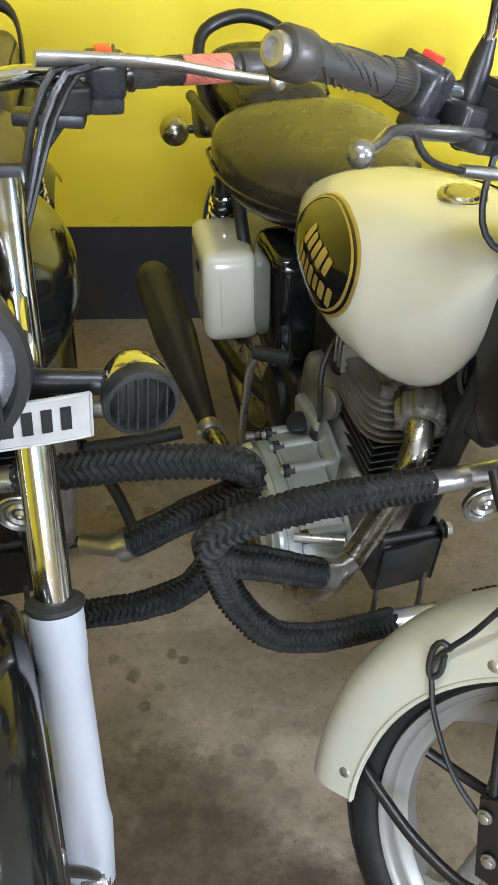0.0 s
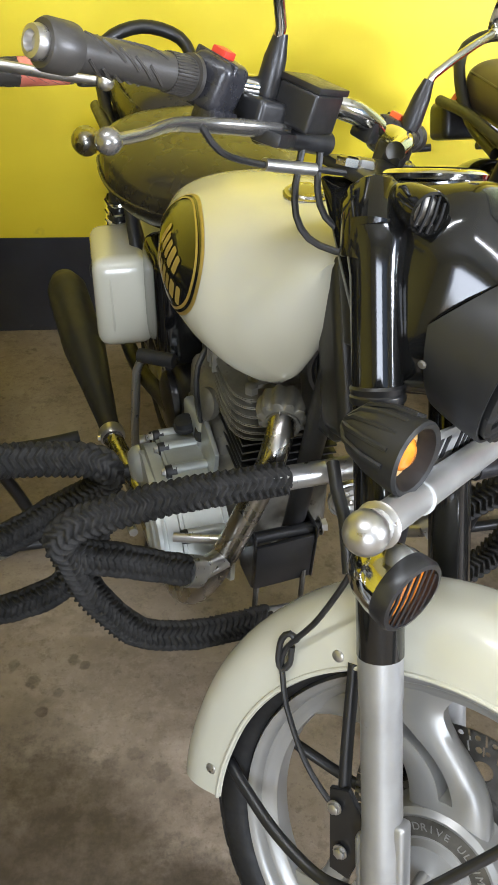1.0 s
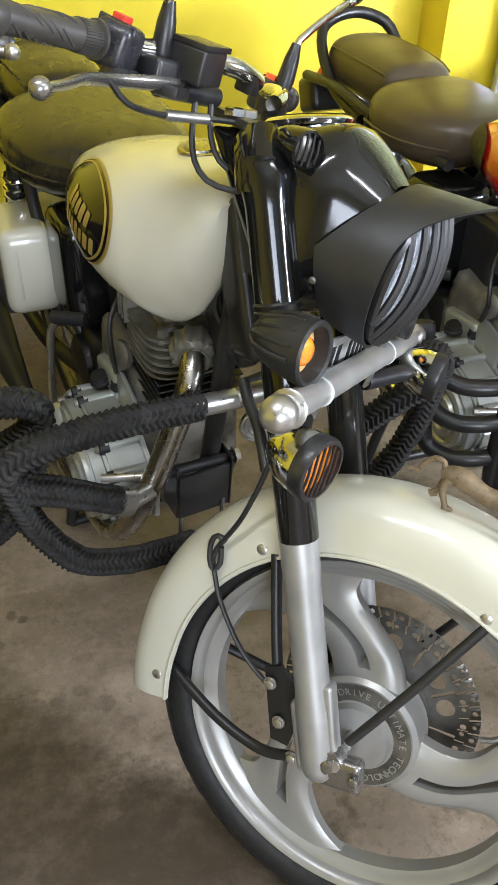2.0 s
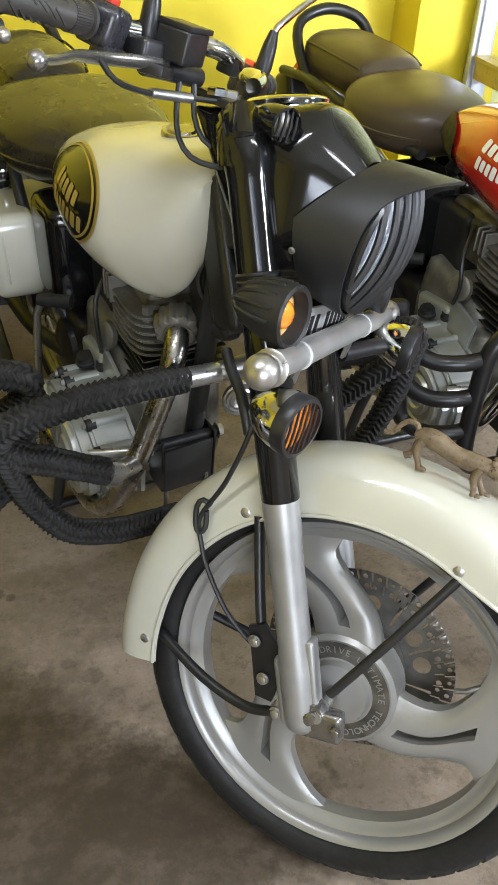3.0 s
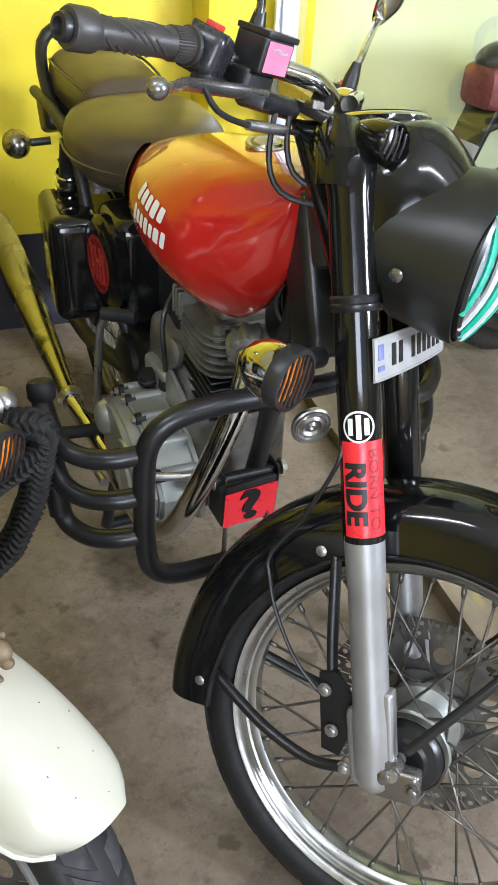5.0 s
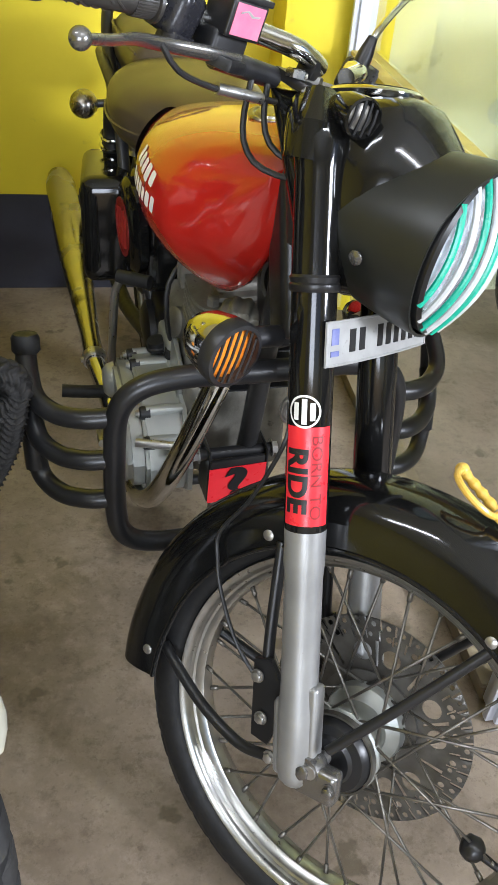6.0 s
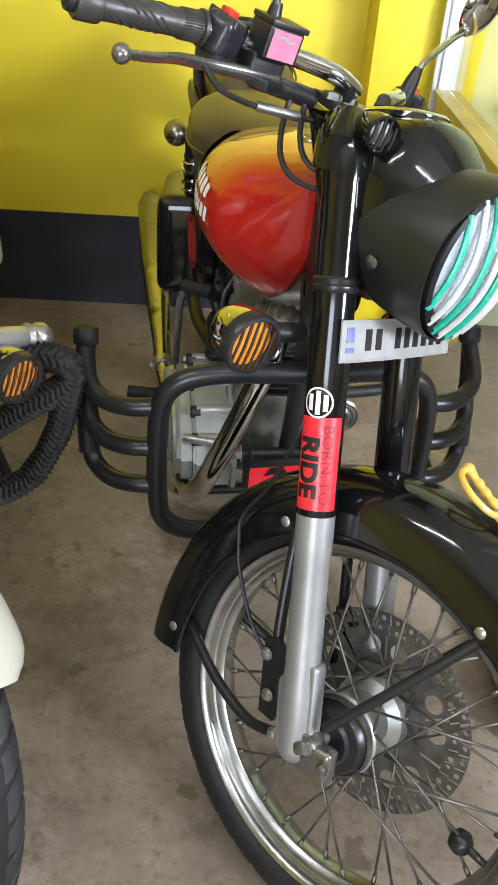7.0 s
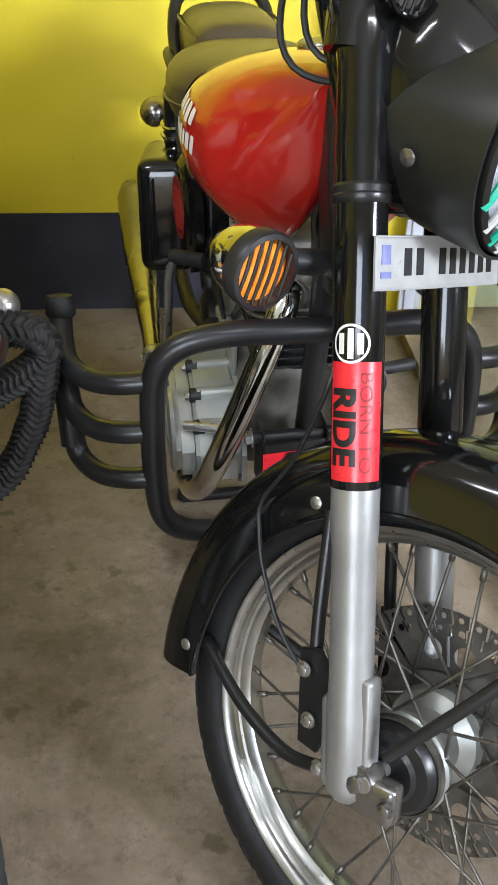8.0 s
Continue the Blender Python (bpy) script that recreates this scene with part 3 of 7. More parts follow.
def disc_plate(bm, c, y, r0, r1, pairs=5, thick=0.0022):
    """A brake disc: a flat ring cut through by two rows of small drilled holes and, inside them, round windows in pairs."""
    t = bmesh.new()
    m = r1 - r0

    def at(r, a, side):
        return t.verts.new((c[0] + r * math.cos(a), y + side * thick / 2, c[2] + r * math.sin(a)))

    def cell(ra, rb, a0, a1, hole, arcs, shift=0.0):
        """One patch of the ring between two radii and two angles, with a round hole in it."""
        edge = [(ra, a0 + (a1 - a0) * k / arcs) for k in range(arcs)] + [(rb, a1 - (a1 - a0) * k / arcs) for k in range(arcs)]
        rm, am = (ra + rb) / 2, (a0 + a1) / 2 + shift
        lip = []
        n = len(edge)
        for k in range(n):
            d = -math.pi / 2 - 2 * math.pi * (k + 0.25) / n
            px, pz = rm + hole * math.cos(d), hole * math.sin(d)
            lip.append((math.hypot(px, pz), am + math.atan2(pz, px)))
        rows = [[[at(*p, side) for p in loop] for loop in (edge, lip)] for side in (-1, 1)]
        for k in range(n):
            q = (k + 1) % n
            for outer, inner in rows:
                t.faces.new((outer[k], outer[q], inner[q], inner[k]))
            t.faces.new((rows[0][1][k], rows[0][1][q], rows[1][1][q], rows[1][1][k]))

    drilled = 40
    for k in range(drilled):
        a0, a1 = 2 * math.pi * k / drilled, 2 * math.pi * (k + 1) / drilled
        cell(r1 - 0.20 * m, r1, a0, a1, 0.0040 if k % 4 != 1 else 0.0032, 6)
        cell(r1 - 0.38 * m, r1 - 0.20 * m, a0, a1, 0.0046 if k % 2 else 0.0036, 6, 0.2 * (a1 - a0) * (-1) ** k)
    for k in range(2 * pairs):
        a0 = math.pi * k / pairs
        cell(r0 + 0.16 * m, r1 - 0.38 * m, a0, a0 + math.pi / pairs, 0.0138, 12, 0.10 * (-1) ** k)
    n = 80
    for r, inner in ((r1, False), (r0, True)):
        for k in range(n):
            a0, a1 = 2 * math.pi * k / n, 2 * math.pi * (k + 1) / n
            t.faces.new((at(r, a0, -1), at(r, a1, -1), at(r, a1, 1), at(r, a0, 1)))
            if inner:
                for side in (-1, 1):
                    t.faces.new((at(r, a0, side), at(r, a1, side), at(r + 0.16 * m, a1, side), at(r + 0.16 * m, a0, side)))
    bmesh.ops.remove_doubles(t, verts=t.verts[:], dist=0.00005)
    merge(bm, t)


def front_wheel_alloy(bike, S):
    c = V(0, 0, AXLE)
    bm = bmesh.new()
    ring_section(bm, c, [(r * 0.962, y) for r, y in [(0.264, -0.036), (0.271, -0.038), (0.274, -0.032), (0.262, -0.026), (0.254, -0.012), (0.252, 0.0), (0.254, 0.012), (0.262, 0.026), (0.274, 0.032), (0.271, 0.038), (0.264, 0.036), (0.259, 0.030), (0.257, 0.023), (0.250, 0.021), (0.247, 0.017), (0.238, 0.013), (0.236, 0.0), (0.238, -0.013), (0.247, -0.017), (0.250, -0.021), (0.257, -0.023), (0.259, -0.030)]], 96)
    wheel = part("front_wheel", bm, ALLOY, bike, "silver alloy wheel with three curved split spokes", S)
    bm = bmesh.new()
    tyre(bm, c)
    part("tyre", bm, RUBBER, wheel, "worn black rubber tyre", S)
    bm = bmesh.new()
    tread_blocks(bm, c)
    tagged(part("tread", bm, WORNRUBBER, wheel, "slanted tread pieces", S), kind="stuff")
    lead = ([0.055, 0.082, 0.105, 0.130, 0.155, 0.179, 0.210, 0.244], [36, 19, 13, 12, 15, 22, 32, 46])
    trail = ([0.055, 0.089, 0.110, 0.132, 0.150, 0.172, 0.205, 0.244], [-75, -53, -41, -31, -22, -14, -9, -15])
    for k in range(3):
        bm = bmesh.new()
        nr, nv = 20, 12
        grid = {}
        for side in (-1, 1):
            for i in range(nr + 1):
                r = 0.055 + 0.180 * i / nr
                a0, a1 = curve_value(*trail, r), curve_value(*lead, r)
                for j in range(nv + 1):
                    v = j / nv
                    a = radians(a0 + (a1 - a0) * v + 120 * k)
                    crown = (1 - abs(2 * v - 1) ** 2.2) ** 0.6 - 0.30 * math.exp(-((v - 0.5) / 0.13) ** 2) * math.exp(-((i - 10) / 5.5) ** 4)
                    hy = (0.026 - 0.009 * i / nr) * (0.40 + 0.60 * crown)
                    grid[side, i, j] = bm.verts.new((c.x + r * math.cos(a), side * hy, c.z + r * math.sin(a)))

        def void(i, j):
            return i < 0 or j < 0 or i >= nr or j >= nv or (5 <= i <= 15 and j in (5, 6))

        for i in range(nr):
            for j in range(nv):
                if void(i, j):
                    continue
                for side in (-1, 1):
                    bm.faces.new((grid[side, i, j], grid[side, i + 1, j], grid[side, i + 1, j + 1], grid[side, i, j + 1]))
                for q, e in (((i - 1, j), ((i, j), (i, j + 1))), ((i + 1, j), ((i + 1, j), (i + 1, j + 1))), ((i, j - 1), ((i, j), (i + 1, j))), ((i, j + 1), ((i, j + 1), (i + 1, j + 1)))):
                    if void(*q):
                        bm.faces.new((grid[-1, *e[0]], grid[-1, *e[1]], grid[1, *e[1]], grid[1, *e[0]]))
        part("spoke", bm, ALLOY, wheel, "", S, 45)
    bm = bmesh.new()
    lathe(bm, [(-0.044, 0.030), (-0.042, 0.046), (-0.032, 0.050), (-0.030, 0.080), (-0.024, 0.086), (0.024, 0.086), (0.030, 0.080), (0.046, 0.06), (0.05, 0.03)], c, (0, 1, 0), 40)
    hub = part("hub", bm, ALLOY, wheel, "", S)
    bm = bmesh.new()
    lathe(bm, [(0.0305, 0.077), (0.0318, 0.078), (0.0318, 0.053), (0.0305, 0.052)], c, (0, -1, 0), 56)
    part("hub_ring", bm, DARKCAST, wheel, "black ring with pale lettering round the hub", S)
    word = "DRIVE ULTIMATE TECHNOLOGY"
    for i, ch in enumerate(word):
        if ch == " ":
            continue
        a = radians(128 - i * 8.6)
        m = S @ Matrix.Translation(c + V(0.0655 * math.cos(a), -0.0326, 0.0655 * math.sin(a))) @ Matrix.Rotation(-(a - math.pi / 2), 4, "Y") @ Matrix.Rotation(radians(90), 4, "X")
        lettering("letter", ch, 0.0140, m, ALLOY, wheel)
    brake(bike, S, wheel, c)
    bm = bmesh.new()
    for a in (28,):
        p = c + V(0.205 * math.cos(radians(a)), 0, 0.205 * math.sin(radians(a)))
        tube(bm, [p, p + V(-0.02, -0.014, -0.012), p + V(-0.034, -0.016, -0.018)], 0.004, 8)
    part("valve", bm, DARKCAST, wheel, "", S)


def brake(bike, S, wheel, c, inset=0.0):
    S = S @ Matrix.Translation((0, -inset, 0))
    bm = bmesh.new()
    disc_plate(bm, c, 0.066, 0.068, 0.150)
    lathe(bm, [(0.058, 0.075), (0.064, 0.074), (0.069, 0.072), (0.069, 0.05), (0.058, 0.05)], c, (0, 1, 0), 36)
    part("brake_disc", bm, DISC, wheel, "drilled steel brake disc", S)


def front_wheel_spoked(bike, S, c=V(0, 0, AXLE), name="front_wheel", spokes=36, matr=None):
    bm = bmesh.new()
    ring_section(bm, c, [(r * 0.962, y) for r, y in [(0.266, -0.036), (0.272, -0.038), (0.274, -0.032), (0.262, -0.028), (0.254, -0.016), (0.252, 0.0), (0.254, 0.016), (0.262, 0.028), (0.274, 0.032), (0.272, 0.038), (0.266, 0.036), (0.262, 0.031), (0.261, 0.024), (0.255, 0.021), (0.252, 0.014), (0.2465, 0.010), (0.2445, 0.0), (0.2465, -0.010), (0.252, -0.014), (0.255, -0.021), (0.261, -0.024), (0.262, -0.031)]], 96)
    wheel = part(name, bm, RIM if name == "front_wheel" else SPOKE, bike, "chrome rim with wire spokes", S)
    bm = bmesh.new()
    tyre(bm, c)
    part("tyre", bm, RUBBER, wheel, "worn black rubber tyre", S)
    bm = bmesh.new()
    tread_blocks(bm, c)
    tagged(part("tread", bm, WORNRUBBER, wheel, "slanted tread pieces", S), kind="stuff")
    bm = bmesh.new()
    lathe(bm, [(-0.046, 0.050), (-0.040, 0.058), (-0.034, 0.058), (-0.028, 0.046), (-0.02, 0.038), (0.02, 0.040), (0.030, 0.056), (0.045, 0.060), (0.055, 0.05), (0.056, 0.02)], c, (0, 1, 0), 36)
    part("hub", bm, CAST if name == "front_wheel" else BRONZE, wheel, "cast aluminium hub", S)
    bm = bmesh.new()
    lathe(bm, [(-0.074, 0.016), (-0.073, 0.030), (-0.068, 0.034), (-0.066, 0.046), (-0.058, 0.052), (-0.047, 0.053), (-0.046, 0.02)], c, (0, 1, 0), 40)
    drive = part("speedometer_drive", bm, SATIN, wheel, "black hub cover", S)
    bm = bmesh.new()
    ring_section(bm, c, [(0.0535, -0.056), (0.0565, -0.056), (0.0565, -0.046), (0.0535, -0.046)], 48)
    part("cover_ring", bm, DARKCAST, drive, "", S)
    shared = {}
    for i in range(spokes):
        s = -1 if i % 2 else 1
        lean = 1 if (i // 2) % 2 else -1
        a_rim = 2 * math.pi * (i + 0.5) / spokes
        key = (s, lean)
        if key not in shared:
            bm = bmesh.new()
            p0 = V(0.05 * math.cos(lean * 1.15), s * 0.042, 0.05 * math.sin(lean * 1.15))
            p1 = V(0.2375, s * 0.006, 0)
            tube(bm, [p0, p1], 0.0021, 6, curve=False)
            tube(bm, [p1 - (p1 - p0).normalized() * 0.014, p1], 0.0036, 6, curve=False)
            me = bpy.data.meshes.new("spoke")
            bm.to_mesh(me)
            bm.free()
            me.materials.append(SPOKE)
            me.shade_smooth()
            shared[key] = me
        ob = new("spoke", shared[key])
        ob.parent = wheel
        ob.matrix_local = S @ Matrix.Translation(c) @ Matrix.Rotation(-a_rim, 4, "Y")
    return wheel


def front_fender(bike, S, mat, label, pointed=True):
    """Deep valanced mudguard with a rolled lip, rivets and stays."""
    bm = bmesh.new()
    rings = []
    n = 60
    for i in range(n + 1):
        a = 197 - (197 - 49.5) * i / n
        f = i / n
        close = 1 - max(0, (f - 0.93) / 0.07) ** 3 * (0.45 if pointed else 0.25)
        skirt = 0.080 - 0.026 * max(0, (f - 0.85) / 0.15) ** 2
        flare = 0.006 * max(0, 1 - f / 0.12)
        outer, inner = [], []
        for k in range(21):
            t = -1 + 2 * k / 20
            y = 0.070 * close * math.copysign(abs(math.sin(t * math.pi / 2)) ** 0.72, t)
            r = 0.362 + flare - skirt * (1 - math.cos(t * math.pi / 2) ** 0.62)
            outer.append((r, y))
            inner.append((r - 0.004, y * 0.955))
        ar = radians(a)
        rings.append([(r * math.cos(ar), y, AXLE + r * math.sin(ar)) for r, y in outer + inner[::-1]])
    skin(bm, rings)
    fender = part("front_fender", bm, mat, bike, label, S)
    bm = bmesh.new()
    for s in (-1, 1):
        tube(bm, [(rg[0 if s < 0 else 20][0], rg[0 if s < 0 else 20][1], rg[0 if s < 0 else 20][2]) for rg in rings], 0.0032, 8, curve=False)
    part("lip", bm, mat, fender, "", S)
    for s in (-1, 1):
        for x, z in ((-0.198, 0.542), (-0.298, 0.269), (0.094, 0.594)):
            bm = bmesh.new()
            rivet(bm, (x, s * 0.069, z), (0, s, 0), 0.0075)
            part("rivet", bm, STEEL, fender, "", S)
        for pts in ([(-0.063, s * 0.092, 0.282), (-0.11, s * 0.088, 0.262), (-0.18, s * 0.078, 0.262), (-0.245, s * 0.062, 0.272), (-0.285, s * 0.050, 0.280)],
                    [(0.002, s * 0.105, 0.362), (0.05, s * 0.09, 0.47), (0.098, s * 0.066, 0.582)],
                    [(-0.096, s * 0.084, 0.325), (-0.135, s * 0.078, 0.42), (-0.178, s * 0.067, 0.545)]):
            bm = bmesh.new()
            tube(bm, pts, 0.0078, 16, step=0.008, flat=0.75)
            part("stay", bm, SATIN, fender, "", S)
    if pointed:
        for a, y, turn in ((70, 0.012, 20), (63, -0.008, 70), (59, 0.022, 30), (56, -0.026, 110), (61, -0.035, 10), (53, 0.008, 60), (66, 0.034, 140)):
            bm = bmesh.new()
            rbox(bm, (0.0018, 0.0008, 0.0006), (0, 0, 0), (0, 0, turn), 0)
            ar = radians(a)
            t = y / 0.070
            k = math.asin(min(1, abs(t) ** (1 / 0.72))) / (math.pi / 2)
            r = 0.3622 - 0.078 * (1 - math.cos(k * math.pi / 2) ** 0.62)
            part("paint_chip", bm, DARKCAST, fender, "", S @ Matrix.Translation((r * math.cos(ar), y, AXLE + r * math.sin(ar))) @ Matrix.Rotation(math.pi / 2 - ar, 4, "Y"))
    return fender


def fork_leg(bike, S, s, o):
    y = -0.100 if s < 0 else o["leg_y"]

    def at(z):
        return V(fork_x(z), y, z)

    # slider, with ridge, drain boss and axle clamp
    bm = bmesh.new()
    L = ((0.635 if o["bare_fork"] else 0.605) - 0.285) / FORK.z
    fat = 1.22 if o["bare_fork"] else 1.0
    lathe(bm, [(0, 0.010), (0.003, 0.018), (0.010, 0.0235), (0.022, 0.0255 * fat), (0.10, 0.0258 * fat ** 1.6), (0.13, 0.0236 * fat ** 1.5), (L - 0.07, 0.0232 * fat), (L - 0.05, 0.0248 * fat), (L, 0.0250 * fat)], at(0.285), FORK, 28)
    rbox(bm, (0.016, 0.024, 0.13), tuple(at(0.365) + V(0.024, 0, 0)), (0, -22, 0), 0.006, 3)
    rbox(bm, (0.040, 0.026, 0.105), tuple(at(0.335) + V(-0.016, 0, 0)), (0, -26, 0), 0.012, 4, 0.8)
    slider = part("fork_slider", bm, o["slider"], bike, "", S)
    bm = bmesh.new()
    rbox(bm, (0.060, 0.026, 0.046), (0.006, y + s * 0.002, 0.312), (0, -16, 0), 0.009, 3)
    lathe(bm, [(-0.014, 0.018), (0.0, 0.0225), (0.014, 0.018)], (-0.010, y + s * 0.002, 0.322), (0, 1, 0), 24)
    part("axle_clamp", bm, LEVER, slider, "dull cast axle clamp", S)
    for x, z, r, h in ((-0.012, 0.320, 0.010, 0.007), (0.027, 0.320, 0.0075, 0.007)):
        bm = bmesh.new()
        hexbolt(bm, (x, y + s * 0.015, z), (0, s, 0), r, h)
        part("axle_nut", bm, LEVER, slider, "", S)
    # plate behind the leg that carries the fender struts
    bm = bmesh.new()
    m = Matrix.Translation((-0.108, s * 0.086, 0.345)) @ Matrix.Rotation(radians(-21), 4, "Y") @ Matrix.Rotation(radians(90), 4, "X")
    plate(bm, [(-0.013, -0.055), (0.012, -0.062), (0.030, -0.02), (0.03, 0.03), (0.012, 0.06), (-0.013, 0.055)], 0.008, m, 0.001)
    part("stay_bracket", bm, SATIN, slider, "", S)
    for x, z in ((-0.124, 0.376), (-0.096, 0.325), (-0.063, 0.283)):
        bm = bmesh.new()
        hexbolt(bm, (x, s * 0.094, z), (0, s, 0), 0.007, 0.006)
        part("bolt", bm, STEEL, slider, "", S)
    if o["bare_fork"]:
        bm = bmesh.new()
        lathe(bm, [(0, 0.0305), (0.003, 0.033), (0.008, 0.033), (0.012, 0.027), (0.013, 0.021)], at(0.635), FORK, 28)
        part("dust_seal", bm, RUBBER, slider, "black rubber dust seal", S)
        bm = bmesh.new()
        lathe(bm, [(0, 0.0205), ((1.05 - 0.6) / FORK.z, 0.0205)], at(0.60), FORK, 28)
        part("fork_tube", bm, CHROME, bike, "polished chrome fork tube", S)
        bm = bmesh.new()
        lathe(bm, [(0, 0.025), (0.002, 0.028), (0.036, 0.028), (0.040, 0.022)], at(0.83), FORK, 24)
        part("fork_clamp", bm, SATIN, bike, "", S)
        return
    bm = bmesh.new()
    Ls = (0.862 - 0.598) / FORK.z
    lathe(bm, [(0, 0.0245), (0.002, 0.0258), (Ls, 0.0258)], at(0.598), FORK, 32)
    sleeve = part("fork_sleeve", bm, BLACK, bike, "gloss black fork shroud", S)
    bm = bmesh.new()
    lathe(bm, [(0, 0.0265), (0.003, 0.0288), (0.008, 0.0288), (0.010, 0.027), (0.016, 0.0285), (0.019, 0.0265)], at(0.852), FORK, 32)
    part("collar", bm, SATIN, sleeve, "", S)
    bm = bmesh.new()
    Lc = (1.012 - 0.868) / FORK.z
    lathe(bm, [(0, 0.0262), (Lc * 0.7, 0.0262), (Lc * 0.9, 0.030), (Lc, 0.027), (Lc + 0.006, 0.018)], at(0.868), FORK, 32)
    part("upper_shroud", bm, BLACK, bike, "", S)


def headlamp(bike, S, o):
    """Nacelle with instrument top, pilot lamps, peaked lamp hood and slatted grille."""
    S = S @ Matrix.Translation((0, o["nacelle"][0], o["nacelle"][1]))
    face = S @ Matrix.Translation((-0.25, 0, 0.951)) @ Matrix.Rotation(radians(o["nacelle"][2]), 4, "Y") @ Matrix.Translation((0.25, 0, -0.951))
    # nacelle body: sections that run from the fork top to the lamp ring
    cl = V(-0.150, 0, 0.951)   # lamp centre
    rings = []
    for i in range(15):
        f = i / 14
        x = -0.405 + 0.222 * f
        draw = 1 - 0.24 * max(0, (f - 0.70) / 0.30)   # drawn in where it enters the hood
        top = 1.040 + 0.30 * (x + 0.405) - 0.050 * max(0, (f - 0.62) / 0.38) ** 1.5
        bot = 1.030 - 0.175 * min(1, f * 2.0) ** 0.9
        half = 0.077 + 0.018 * math.sin(math.pi * min(1, f * 0.8))
        cz, hz, half = (top + bot) / 2, (top - bot) / 2 * draw, half * draw
        ring = []
        for k in range(32):
            a = 2 * math.pi * k / 32
            c, s = math.cos(a), math.sin(a)
            ring.append((x, half * math.copysign(abs(c) ** 0.7, c), cz + hz * math.copysign(abs(s) ** 0.7, s)))
        rings.append(ring)
    bm = bmesh.new()
    skin(bm, rings)
    for s in (-1, 1):   # shoulders over the fork legs
        tube(bm, [(-0.350, s * 0.045, 1.020), (-0.335, s * 0.080, 1.026), (-0.322, s * 0.098, 1.012), (-0.316, s * 0.100, 0.985)], lambda f: 0.038 - 0.010 * f, 16)
    nac = part("headlamp_nacelle", bm, BLACK, bike, "gloss black headlamp nacelle", S)
    for s in (-1, 1):
        pc, ax = V(-0.280, s * 0.100, 1.046), V(0.86, s * 0.48, -0.04).normalized()
        u = ax.cross(V(0, 0, 1)).normalized()
        bm = bmesh.new()
        lathe(bm, [(-0.055, 0.004), (-0.04, 0.014), (-0.02, 0.0195), (0.004, 0.0215), (0.012, 0.0212), (0.014, 0.0190), (0.005, 0.0165)], pc, ax, 28)
        pil = part("pilot_lamp", bm, BLACK, nac, "small hooded pilot lamp", S)
        for k in range(4):
            bm = bmesh.new()
            d = (k - 1.5) * 0.0082
            h = math.sqrt(0.0178 ** 2 - d * d)
            tube(bm, [pc + ax * 0.011 + u * d + V(0, 0, -h), pc + ax * 0.013 + u * d, pc + ax * 0.011 + u * d + V(0, 0, h)], 0.0018, 6)
            part("pilot_slat", bm, SATIN, nac, "", S)
        bm = bmesh.new()
        lathe(bm, [(0.002, 0.0172), (0.005, 0.014), (0.007, 0.0)], pc, ax, 20)
        part("pilot_lens", bm, SPOKE, nac, "", S)
    # instrument top
    bm = bmesh.new()
    lathe(bm, [(0, 0.054), (0.006, 0.056), (0.010, 0.052), (0.0115, 0.045)], (-0.325, 0.012, 1.062), (-0.32, 0, 1), 40)
    part("speedometer", bm, CHROME, nac, "chrome bezel of the speedometer", S)
    bm = bmesh.new()
    lathe(bm, [(0, 0.046), (0.001, 0.0)], (-0.3290, 0.012, 1.0735), (-0.32, 0, 1), 40)
    part("dial", bm, INK, nac, "", S)
    bm = bmesh.new()
    rbox(bm, (0.055, 0.15, 0.012), (-0.386, 0, 1.050), (0, 8, 0), 0.004)
    part("top_yoke", bm, SATIN, bike, "black top yoke", S)
    for y in (-0.066, -0.032, 0.066):
        bm = bmesh.new()
        lathe(bm, [(0, 0.013), (0.008, 0.013), (0.010, 0.010)], (-0.386, y, 1.054), (-0.12, 0, 1), 6)
        part("yoke_nut", bm, HEADER, bike, "", S)
    # hood round the lamp: a band that rises to a peak in front
    bm = bmesh.new()
    n = 64
    cols = []
    for k in range(n):
        a = 2 * math.pi * k / n
        up = max(0, math.sin(a))
        R = 0.102
        xf = -0.150 + (o["peak"] * up ** o["point"])
        xb = (-0.236 if o["kind"] == "white" else -0.262) + 0.058 * up + 0.030 * max(0, -math.sin(a))
        col = []
        for j in range(7):
            x = xb + (xf - xb) * j / 6
            rr = R - 0.006 * (1 - j / 6) ** 2 + (0.004 * up ** 3 * (j / 6) ** 2)
            col.append((x, rr * math.cos(a), cl.z + rr * math.sin(a)))
        for j in range(6, -1, -1):
            x = xb + (xf - xb) * j / 6
            rr = R - 0.0035 - 0.006 * (1 - j / 6) ** 2 + (0.004 * up ** 3 * (j / 6) ** 2)
            col.append((x, rr * math.cos(a), cl.z + rr * math.sin(a)))
        cols.append(col)
    skin(bm, cols, closed=True)
    part("lamp_hood", bm, MATTE if o["kind"] == "white" else HOODBLACK, nac, "matte black hood over the headlamp", face)
    for s in (-1, 1):
        for p in ((-0.222, s * 0.098, 0.916), (-0.236, s * 0.03, 1.047)):
            bm = bmesh.new()
            ax = (V(p[0], p[1], p[2]) - V(p[0], 0, cl.z)).normalized()
            rivet(bm, p, ax, 0.0045 if o["kind"] == "white" else 0.0085)
            part("screw", bm, DARKCAST if o["kind"] == "white" else LEVER, nac, "", face)
    # reflector, glass and slats
    bm = bmesh.new()
    lathe(bm, [(0.006, 0.0), (0.004, 0.03), (0.0, 0.06), (-0.006, 0.080), (-0.010, 0.088), (-0.014, 0.088), (-0.012, 0.0)], cl, (1, 0, 0), 40)
